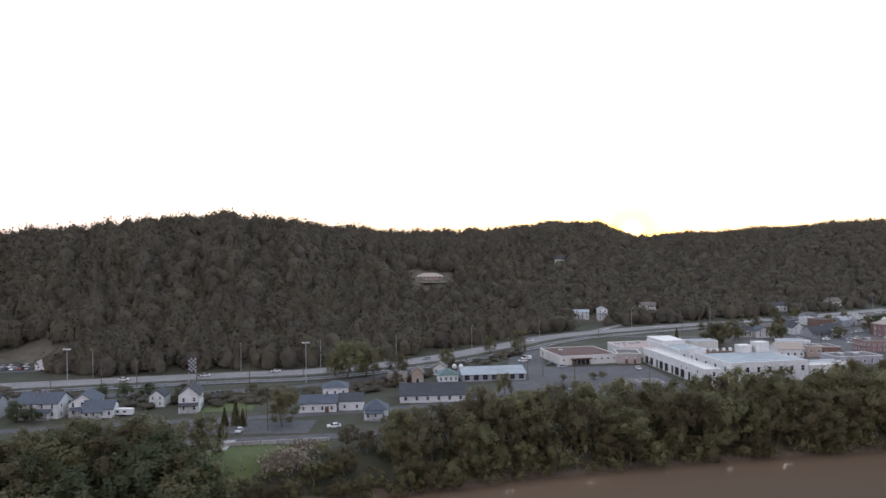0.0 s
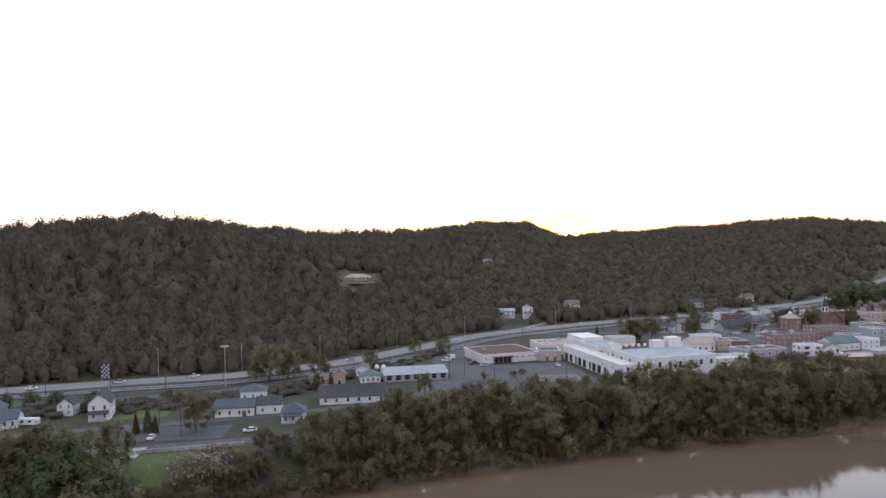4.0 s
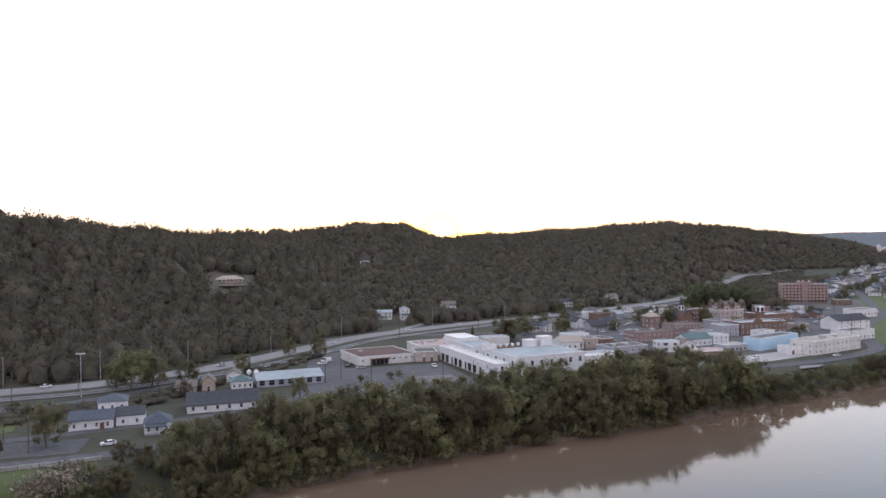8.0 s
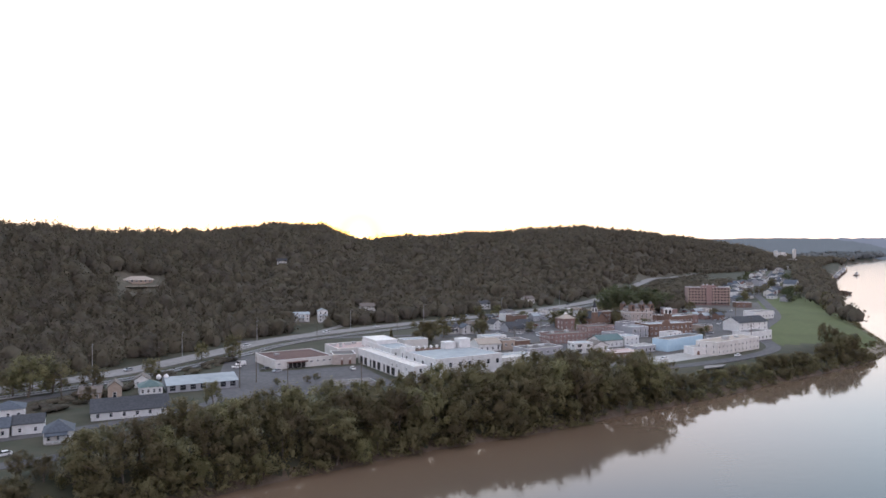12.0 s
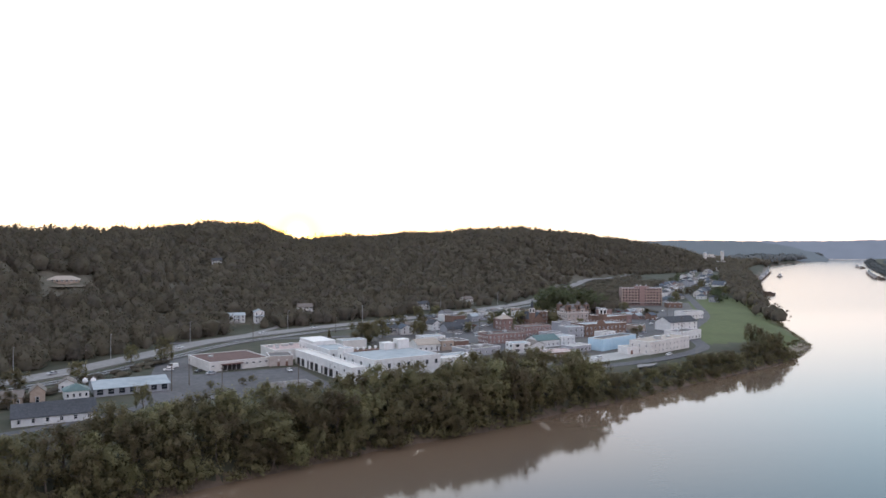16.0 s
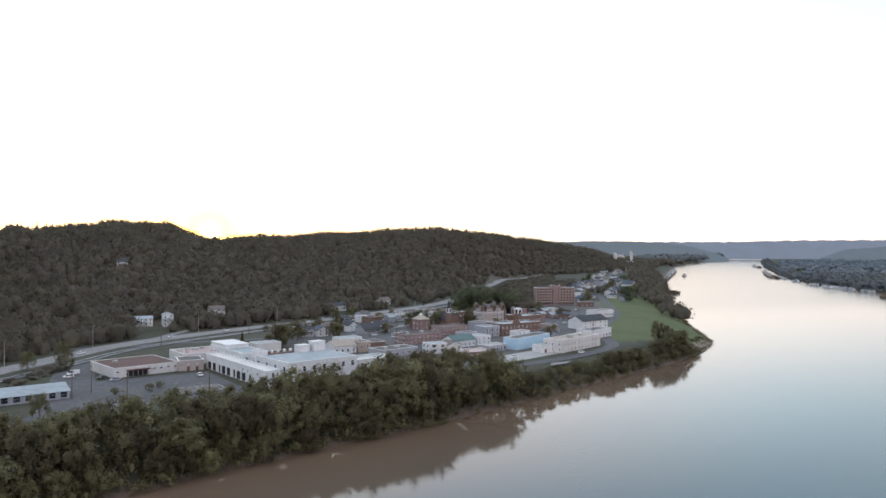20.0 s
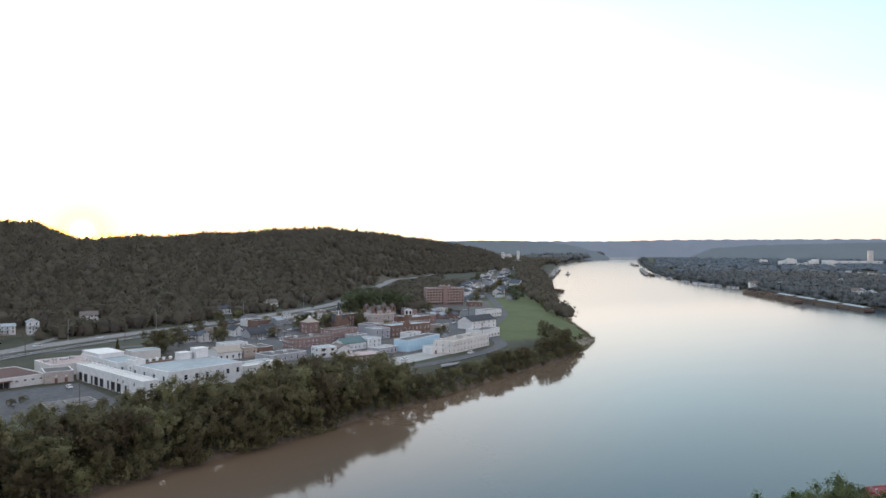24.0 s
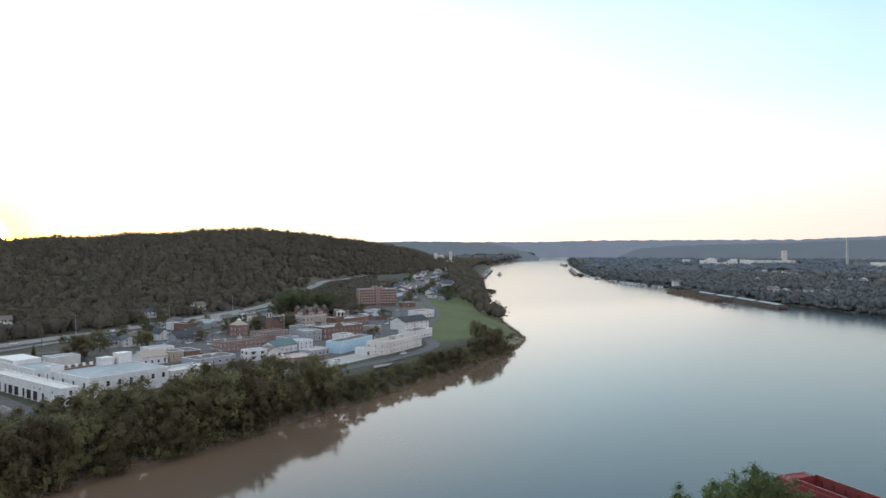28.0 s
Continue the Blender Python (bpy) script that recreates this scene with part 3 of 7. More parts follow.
def scatter(n, az0, az1, r0, r1, width, tall, keep):
    """Spots between two headings and distances (functions of heading), thinned by keep(x, y, z)."""
    a = rng.uniform(az0, az1, n)
    lo, hi = r0(a), r1(a)
    r = np.sqrt(rng.uniform(0, 1, n) * (hi ** 2 - lo ** 2) + lo ** 2)
    x, y = np.sin(np.radians(a)) * r, np.cos(np.radians(a)) * r
    ok = keep(x, y, r, a)
    grown = rng.uniform(0, 1, n)
    size = np.clip(grown * 0.7 + rng.uniform(0, 0.3, n), 0, 1)
    s = np.stack([x, y, (width[0] + (width[1] - width[0]) * grown) * (0.85 + r / 4000), (tall[0] + (tall[1] - tall[0]) * size) * (0.9 + r / 6000)], 1)
    return s[ok]


def line_gap(x, y, line):
    best = np.full(np.shape(x), 1e9)
    for (ax, ay), (bx, by) in zip(line, line[1:]):
        dx, dy = bx - ax, by - ay
        s = np.clip(((x - ax) * dx + (y - ay) * dy) / (dx * dx + dy * dy), 0, 1)
        best = np.minimum(best, np.hypot(x - ax - s * dx, y - ay - s * dy))
    return best


foot_of = lambda a: np.interp(a, HEADING, FOOT)
crest_of = lambda a: np.interp(a, HEADING, CREST)
# the highway along the foot of the hills; clearings round the houses on the slopes
HIGHWAY = [(-420, 206), (-246, 278), (-204, 296), (-159, 315), (-121, 330), (-79, 367), (-44, 420), (-6, 479), (73, 542), (124, 573), (218, 644), (309, 730), (414, 889), (573, 1126), (693, 1251), (775, 1332)]
CLEARINGS = [(-116, 580, 24), (12, 558, 19), (58, 606, 16), (171, 652, 14), (229, 702, 15), (-13, 724, 10), (-276, 322, 25), (196, 714, 14), (780, 1400, 14)]


HW_AZ = [math.degrees(math.atan2(px, py)) for px, py in HIGHWAY]
HW_R = [math.hypot(px, py) for px, py in HIGHWAY]


def open_hill(x, y, r, a):
    ok = (line_gap(x, y, HIGHWAY) > 15) & ((r > np.interp(a, HW_AZ, HW_R)) | (a > 30.5))
    over = r - np.interp(a, HW_AZ, HW_R)
    scrubby = (a > 23) & (a < 28.6) & (over > 40) & (over < 300) & (np.sin(x * 0.031) + np.sin(y * 0.023 + 1) > -0.9)
    ok &= ~(scrubby & (rng.uniform(0, 1, len(x)) < 0.4))
    for cx, cy, cr in CLEARINGS:
        ok &= np.hypot(x - cx, y - cy) > cr
        # keep the view down to the clearing open
        along = (x * cx + y * cy) / math.hypot(cx, cy)
        side = np.abs(x * cy - y * cx) / math.hypot(cx, cy)
        ok &= ~((side < cr * 0.6) & (along < math.hypot(cx, cy)) & (along > math.hypot(cx, cy) - cr * 1.9))
    return ok


near_hill = scatter(4100, -58, -3, lambda a: foot_of(a) - 6, lambda a: crest_of(a) + 45, (7, 17), (11, 20), open_hill)
mid_hill = scatter(5400, -3, 36.5, lambda a: foot_of(a) - 10, lambda a: crest_of(a) + 60, (8, 19), (11, 22), open_hill)
skyline = scatter(260, -50, 30, lambda a: crest_of(a) - 22, lambda a: crest_of(a) + 6, (7, 13), (14, 22), lambda x, y, r, a: (a < 3) | (a > 6))
woods("skyline_trees", skyline, "taller trees standing out along the ridge line", 130, sink=0.17)
woods("hillside_woods", near_hill, "dense mixed woods covering the hillside in late summer", 130, sink=0.26)
woods("hillside_woods", mid_hill, "dense mixed woods on the far hillside behind the town", 72, sink=0.26)


def off_water(x, y, r, a):
    gap, wet = river_gap(x, y)
    return ~wet & (gap > 4)


PLAIN_CLEARINGS = [(1583, 882, 40), (1558, 824, 40), (1442, 680, 40), (1425, 637, 40), (1023, 553, 34), (1030, 516, 30), (1064, 751, 26), (1300, 760, 30), (1700, 980, 40), (2290, 1480, 90), (2480, 1400, 60), (2520, 1180, 60), (2600, 1100, 90), (2700, 1560, 120)]


def east_side(x, y, r, a):
    gap, wet = river_gap(x, y)
    ok = ~wet & (gap > 3) & (y < 0.93 * x)
    for cx, cy, cr in PLAIN_CLEARINGS:
        dist = math.hypot(cx, cy)
        along, side = (x * cx + y * cy) / dist, np.abs(x * cy - y * cx) / dist
        ok &= ~((side < cr) & (along < dist + cr) & (along > dist - cr * 3.2))
    return ok


OUT_STREET = [(330, 470), (392, 543), (470, 670), (547, 796), (700, 1000), (860, 1220), (1060, 1490)]
near_plain = scatter(3000, 43, 74, lambda a: 0 * a + 800, lambda a: 0 * a + 1750, (10, 17), (8, 15), east_side)
far_plain = scatter(2200, 43, 74, lambda a: 0 * a + 1750, lambda a: 0 * a + 3500, (17, 28), (9, 15), east_side)
shore = []
for (ax, ay), (bx, by) in zip(NEAR_BANK[10:18], NEAR_BANK[11:19]):
    leg = math.hypot(bx - ax, by - ay)
    n = int(leg / (4.5 + ay / 300))
    s, off = rng.uniform(0, 1, n * 3), np.repeat([3.0, 10.0, 18.0], n) + rng.uniform(-2, 2, n * 3)
    low = np.where(np.repeat([True, False, False], n), 0.62, 1.0)
    shore.append(np.stack([ax + (bx - ax) * s + (by - ay) / leg * off, ay + (by - ay) * s - (bx - ax) / leg * off, rng.uniform(9, 15, n * 3) * (0.8 + ay / 1800),
                           rng.uniform(10, 17, n * 3) * low * float(np.interp(ay, [230, 700, 800, 1000, 1300, 2000], [1.0, 0.85, 0.5, 0.55, 0.75, 1.0]))], 1))
shore = np.vstack(shore)
shore = shore[~river_gap(shore[:, 0], shore[:, 1])[1]]
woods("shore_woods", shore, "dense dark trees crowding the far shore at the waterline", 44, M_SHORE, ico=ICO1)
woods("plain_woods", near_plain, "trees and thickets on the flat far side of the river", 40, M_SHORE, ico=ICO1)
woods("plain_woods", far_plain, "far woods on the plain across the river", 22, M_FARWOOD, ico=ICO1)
strip = scatter(2300, 33.5, 42, lambda a: 0 * a + 640, lambda a: 0 * a + 3000, (11, 18), (11, 18), lambda x, y, r, a: off_water(x, y, r, a) & (river_gap(x, y)[0] < 70 + r * 0.05) & (y > 0.95 * x) & (line_gap(x, y, OUT_STREET) > 40))
strip = strip[~((strip[:, 0] > 1040) & (strip[:, 0] < 1600) & (river_gap(strip[:, 0], strip[:, 1])[0] < 34))]
woods("bank_woods", strip, "wooded strip along the river bank past the park", 36, ico=ICO1)
upriver = scatter(1500, 37, 44, lambda a: 0 * a + 2800, lambda a: 0 * a + 4650, (20, 32), (14, 22), lambda x, y, r, a: off_water(x, y, r, a) & (river_gap(x, y)[0] < 260) & (y > x))
woods("bank_woods", upriver, "far woods along the upriver bank, leaves tinted with haze", 16, M_SHORE, ico=ICO1)

# ---- riverside trees, each one a thing ----
def big_tree(seed, droop, material):
    """Trunk with limbs, and a crown of leaf sprays in uneven clumps; one unit is a tree 1 m high, so it is scaled by its height."""
    gen = np.random.default_rng(seed)
    bm = bmesh.new()
    tips = []
    lean = gen.uniform(-0.05, 0.05, 2)
    mid = Vector((lean[0], lean[1], 0.36))
    tube(bm, (0, 0, -0.03), mid, 0.022, 0.016)
    tube(bm, mid, (lean[0] * 2, lean[1] * 2, 0.75), 0.016, 0.006)
    for i in range(9):
        a, h = i * 2.4 + gen.uniform(-0.4, 0.4), 0.2 + 0.062 * i
        start = Vector((lean[0] * h / 0.36, lean[1] * h / 0.36, h))
        reach = (0.30 - 0.20 * abs(h - 0.42)) * gen.uniform(0.75, 1.15)
        end = start + Vector((math.cos(a) * reach, math.sin(a) * reach, reach * gen.uniform(0.35, 0.9)))
        tube(bm, start, end, 0.009, 0.003, 5)
        tips.append(end)
    trunk = mesh_of("trunk", bm, M_BARK)
    V, T, N, base = [], [], [], 0
    clumps = [(np.array(p), gen.uniform(0.07, 0.11)) for p in tips]
    clumps += [(np.array((lean[0] * 2, lean[1] * 2, 0.86)), 0.09), (np.array((lean[0] * 2, lean[1] * 2, 0.72)), 0.14), (np.array((lean[0], lean[1], 0.5)), 0.17)]
    for _ in range(30):
        a, h = gen.uniform(0, 6.283), 0.10 + 0.84 * gen.uniform(0, 1) ** 0.85
        reach = 0.31 * math.sqrt(max(0.04, 1 - ((h - 0.46) / 0.5) ** 2)) * gen.uniform(0.45, 1.08)
        clumps.append((np.array((math.cos(a) * reach, math.sin(a) * reach, h)), gen.uniform(0.045, 0.095)))
    for c, rad in clumps:
        n = int(84 * (rad / 0.08) ** 1.7)
        d = gen.normal(0, 1, (n, 3))
        d /= np.linalg.norm(d, axis=1)[:, None]
        p = c + d * rad * np.abs(gen.normal(0.82, 0.26, (n, 1))) * [0.9, 0.9, 1.3 + droop]
        p[:, 2] = np.maximum(p[:, 2] - droop * 0.05, 0.02)
        # clumps bulge out from the middle of the crown
        bulge = (c - [0, 0, 0.45]) * 2.4 + [0, 0, 0.32]
        v, t, soft = leaf_cards(p, d * 0.42 + bulge, 0.0165, 0.6, gen)
        V.append(v), T.append(t + base), N.append(soft)
        base += len(v)
        cv, ct = ICO1
        inner = cv * 0.3 + bulge
        V.append(cv * rad * 0.4 * gen.uniform(0.7, 1.2, (len(cv), 1)) * [0.9, 0.9, 1.3] + c), T.append(ct + base), N.append(inner / np.linalg.norm(inner, axis=1)[:, None])
        base += len(cv)
    crown = tri_mesh("crown", np.vstack(V), np.vstack(T), [material], normals=np.vstack(N))
    return trunk, crown


DARK_TREES = [big_tree(300 + i, 0.1 * i, M_LEAF3) for i in range(3)]
GREEN_TREES = [big_tree(400 + i, 0.1 * i, M_LEAFGREEN) for i in range(3)]
TREES = [big_tree(100 + i, (0.0, 0.3, 0.1, 0.5)[i % 4], M_LEAF2 if i % 3 == 1 else M_LEAF) for i in range(7)]


def tree(k, x, y, tall, wide, turn, label, group, name="tree", z=None, kinds=None):
    kinds = kinds or TREES
    trunk, crown = kinds[k % len(kinds)]
    m = Matrix.Translation((x, y, ground_at(x, y) if z is None else z)) @ Matrix.Rotation(turn, 4, "Z") @ Matrix.Diagonal((tall * wide, tall * wide, tall, 1))
    ob = thing(name, m, label, "tree", group)
    part("trunk", trunk, None, ob)
    part("crown", crown, None, ob)
    return ob


def bank_trees():
    """Three ragged rows of trees along the town bank."""
    line = LEFT_BANK[1:15]
    legs = [(Vector(a), Vector(b)) for a, b in zip(line, line[1:])]
    gen = random.Random(3)
    s = 0.0
    for a, b in legs:
        way = (b - a).normalized()
        inland = Vector((-way.y, way.x))
        while s < (b - a).length:
            p = a + way * s
            # how tall the trees stand along the bank
            tall = float(np.interp(p.x, [-240, -150, -116, -106, -66, -50, -20, 10, 60, 145, 160, 185, 215, 240, 262, 285, 300, 318, 334, 341, 380],
                                   [15, 16, 13, 4, 4, 13, 16.5, 16.0, 16.8, 19, 14, 6, 6, 9, 9, 5, 10, 13, 11, 2.5, 2]))
            tall *= 1.0 + 0.17 * noise.noise((p.x * 0.075, 4.0, 0.0)) + 0.08 * noise.noise((p.x * 0.21, 9.0, 0.0)) if tall > 12 else 1.0
            rows = (2, 6.5, 11, 16, 21) if tall > 12 else (2.5, 9)
            for r in rows:
                if gen.random() < (0.22 if tall > 12 else 0.16):
                    continue
                q = p + inland * (r + gen.uniform(-2, 2)) + way * gen.uniform(-3, 3)
                low = 0.6 if r < 5 else 1
                h = tall * low * gen.uniform(0.72, 1.06)
                if -112 < q.x < -58 and r > 9:
                    continue
                bush = h < 9
                tree(gen.randrange(7), q.x, q.y, h, gen.uniform(1.1, 1.45) * (1.35 if bush else 1), gen.uniform(0, 6.28),
                     "low leafy bush on the muddy river bank" if bush else "tall leafy riverside tree rising from the muddy bank", "riverside trees", "bush" if bush else "tree")
            s += gen.uniform(6.5, 9.5) * (0.75 if tall < 10 else 1)
        s -= (b - a).length


bank_trees()

# ---- streets, lots and lawns ----
def sheet(name, outline, material, label, category, lift=0.06, kind="structure"):
    """A flat slab on the ground with a low edge."""
    bm = bmesh.new()
    v = [bm.verts.new((x, y, lift)) for x, y in outline]
    f = bm.faces.new(v)
    f.normal_update()
    bmesh.ops.solidify(bm, geom=[f], thickness=0.3 if f.normal.z > 0 else -0.3)
    return tagged(new(name, mesh_of(name, bm, material)), label, category, kind=kind)


def strip_road(name, line, width, material, label, lift=0.25, step=9.0):
    """A road that follows the land along a smoothed line."""
    pts = [Vector(p) for p in line]
    path = []
    for i in range(len(pts) - 1):
        p0, p1, p2, p3 = pts[max(i - 1, 0)], pts[i], pts[i + 1], pts[min(i + 2, len(pts) - 1)]
        n = max(2, int((p2 - p1).length / step))
        for k in range(n):
            t = k / n
            path.append(0.5 * (2 * p1 + (p2 - p0) * t + (2 * p0 - 5 * p1 + 4 * p2 - p3) * t * t + (3 * p1 - p0 - 3 * p2 + p3) * t ** 3))
    path.append(pts[-1])
    bm = bmesh.new()
    rows = []
    for i, p in enumerate(path):
        way = (path[min(i + 1, len(path) - 1)] - path[max(i - 1, 0)]).normalized()
        side = Vector((-way.y, way.x)) * width / 2
        z = max(ground_at(p.x, p.y), ground_at(*(p + side)), ground_at(*(p - side))) + lift
        a, b = p + side, p - side
        rows.append([bm.verts.new(c) for c in ((a.x, a.y, z - 1.2), (a.x, a.y, z), (b.x, b.y, z), (b.x, b.y, z - 1.2))])
    for r, s in zip(rows, rows[1:]):
        for k in range(3):
            bm.faces.new((r[k], r[k + 1], s[k + 1], s[k]))
    return tagged(new(name, mesh_of(name, bm, material)), label, "road", kind="structure")


strip_road("road", HIGHWAY, 15, M_ROAD, "pale concrete highway along the foot of the wooded hills", 0.5)
# the railway on its ballast bed between the highway and the town
RAILWAY = []
for k in range(12):
    (ax, ay), (bx, by) = HIGHWAY[max(k - 1, 0)], HIGHWAY[k + 1]
    leg, away = math.hypot(bx - ax, by - ay), 15.5 + 0.4 * k
    RAILWAY.append((HIGHWAY[k][0] + (by - ay) / leg * away, HIGHWAY[k][1] - (bx - ax) / leg * away))
strip_road("railway_bed", RAILWAY, 9, M_BALLAST, "dark ballast bed of the railway below the highway", 0.2)
for side in (-2.9, -1.45, 1.45, 2.9):
    rail_line = []
    for k, (rx, ry) in enumerate(RAILWAY):
        (ax, ay), (bx, by) = RAILWAY[max(k - 1, 0)], RAILWAY[min(k + 1, len(RAILWAY) - 1)]
        leg = math.hypot(bx - ax, by - ay)
        rail_line.append((rx - (by - ay) / leg * side, ry + (bx - ax) / leg * side))
    strip_road("rail", rail_line, 0.2, M_STEEL, "worn steel rail of the railway", 0.38)
strip_road("road", [(-420, 173), (-236, 249), (-191, 266), (-147, 280), (-118, 292), (-84, 325)], 7, M_ASPHALT, "dark frontage road below the highway", 0.1)
strip_road("road", [(-260, 178), (-140, 228), (-112, 238), (-60, 262), (-24, 300), (-26, 372)], 6, M_ASPHALT, "narrow asphalt street between the houses", 0.08)
strip_road("road", [(-150, 190), (-113, 206), (-84, 215), (-60, 226), (-40, 246)], 7, M_ASPHALT, "narrow riverside road beside a low wall", 0.12)
strip_road("road", [(110, 318), (139, 322), (169, 326), (220, 342), (268, 372), (292, 415), (330, 470), (392, 543), (470, 670), (547, 796), (700, 1000), (860, 1220), (1060, 1490)], 8, M_ASPHALT, "riverfront street through the old town", 0.12)
strip_road("road", [(130, 330), (165, 436), (180, 480), (150, 560)], 8, M_ASPHALT, "town street crossing between the brick blocks", 0.13)
strip_road("road", [(-40, 470), (60, 480), (140, 474), (240, 520), (330, 610), (430, 740)], 9, M_ASPHALT, "main street behind the store blocks", 0.1)
strip_road("road", [(10, 500), (40, 560), (52, 600), (100, 640)], 6, M_ROAD, "pale side road climbing to hillside houses", 0.15)
sheet("parking_lot", [(-30, 296), (26, 300), (46, 312), (34, 366), (-14, 356), (-18, 415), (-34, 400)], M_ASPHALT, "worn asphalt parking lot before the flat-roofed store", "parking lot", 0.05)
sheet("parking_lot", [(-124, 213), (-84, 221), (-87, 238), (-129, 232)], M_ASPHALT, "small asphalt parking patch beside a conifer", "parking lot", 0.07)
sheet("parking_lot", [(-292, 303), (-256, 316), (-258, 334), (-300, 326)], M_ASPHALT, "car lot under the hill beside a white shack", "parking lot", 0.3)
sheet("parking_lot", [(168, 334), (194, 344), (240, 366), (214, 372), (178, 356)], M_CONC, "pale concrete yard between the street and the stores", "yard", 0.07)
sheet("parking_lot", [(134, 420), (178, 460), (215, 520), (190, 545), (130, 490)], M_ASPHALT, "asphalt parking lot in the middle of town", "parking lot", 0.05)
sheet("parking_lot", [(262, 430), (330, 470), (420, 600), (350, 600), (270, 500)], M_ASPHALT, "asphalt lots between the town blocks", "parking lot", 0.05)
sheet("parking_lot", [(96, 352), (168, 336), (262, 376), (288, 420), (335, 482), (392, 554), (466, 676), (418, 688), (336, 652), (270, 596), (200, 540), (130, 500), (80, 462), (90, 400)], M_LOT, "worn gravel and asphalt yards between the old town blocks", "yard", 0.03)
sheet("parking_lot", [(-147, 280), (-136, 270), (-124, 270), (-118, 292), (-137, 288)], M_ASPHALT, "dark asphalt patch below the highway", "parking lot", 0.06)
sheet("quay", [(196, 322), (207, 325), (213, 331), (200, 329)], M_ROAD, "pale concrete slab at the top of the river bank", "slab", 0.1)
sheet("lawn", [(-134, 243), (-116, 249), (-122, 268), (-138, 266)], M_LAWN, "small green lawn beside a white house", "lawn", 0.08)


# ---- buildings ----
WINDOWS = {}
FOOTPRINTS = []


def window_mesh(w, h, trim):
    """A frame round an opening, and its pane set back."""
    key = (w, h, trim.name)
    if key not in WINDOWS:
        bm = bmesh.new()
        t = 0.11
        box(bm, -w / 2, -0.14, 0, -w / 2 + t, 0, h), box(bm, w / 2 - t, -0.14, 0, w / 2, 0, h)
        box(bm, -w / 2 + t, -0.14, h - t, w / 2 - t, 0, h), box(bm, -w / 2 - 0.06, -0.2, -0.1, w / 2 + 0.06, 0, 0)
        box(bm, -w / 2 + t, -0.10, h * 0.5 - 0.04, w / 2 - t, 0, h * 0.5 + 0.04)
        pane = bmesh.new()
        box(pane, -w / 2 + t, -0.05, 0, w / 2 - t, 0.0, h - t)
        WINDOWS[key] = mesh_of("window", bm, trim), mesh_of("pane", pane, M_GLASS)
    return WINDOWS[key]


def windows_on(root, face, w, d, floors, n, first, storey, size, trim, skip=()):
    """Rows of windows on a face: F front, L left, R right, B back."""
    length = w if face in "FB" else d
    fr, pn = window_mesh(*size, trim)
    for f in range(floors):
        for i in range(n):
            if (f, i) in skip:
                continue
            u, z = length * (i + 0.5) / n, first + f * storey
            at = {"F": pose(u, -0.01, z), "L": pose(-0.01, length - u, z, 0, 0, -90), "R": pose(w + 0.01, u, z, 0, 0, 90), "B": pose(w - u, d + 0.01, z, 0, 0, 180)}[face]
            ob = part("window", fr, None, root, at=at)
            part("pane", pn, None, ob)


def door_on(root, x, w=1.1, h=2.1, material=None, y=0.0):
    bm = bmesh.new()
    box(bm, x - w / 2, y - 0.12, 0, x + w / 2, y, h)
    box(bm, x - w / 2 - 0.12, y - 0.16, 0, x - w / 2, y, h + 0.14), box(bm, x + w / 2, y - 0.16, 0, x + w / 2 + 0.12, y, h + 0.14)
    part("door", bm, material or M_DOOR, root)


def roof_slabs(w, d, h, rh, axis, over=0.45, thick=0.22):
    bm = bmesh.new()
    half, a, b = (d / 2, -over, w + over) if axis == "x" else (w / 2, -over, d + over)
    k = rh / half
    prism(bm, [(-over, h - k * over), (half, h + rh), (half, h + rh + thick), (-over, h - k * over + thick)], axis, a, b)
    prism(bm, [(2 * half + over, h - k * over), (half, h + rh), (half, h + rh + thick), (2 * half + over, h - k * over + thick)], axis, a, b)
    return bm


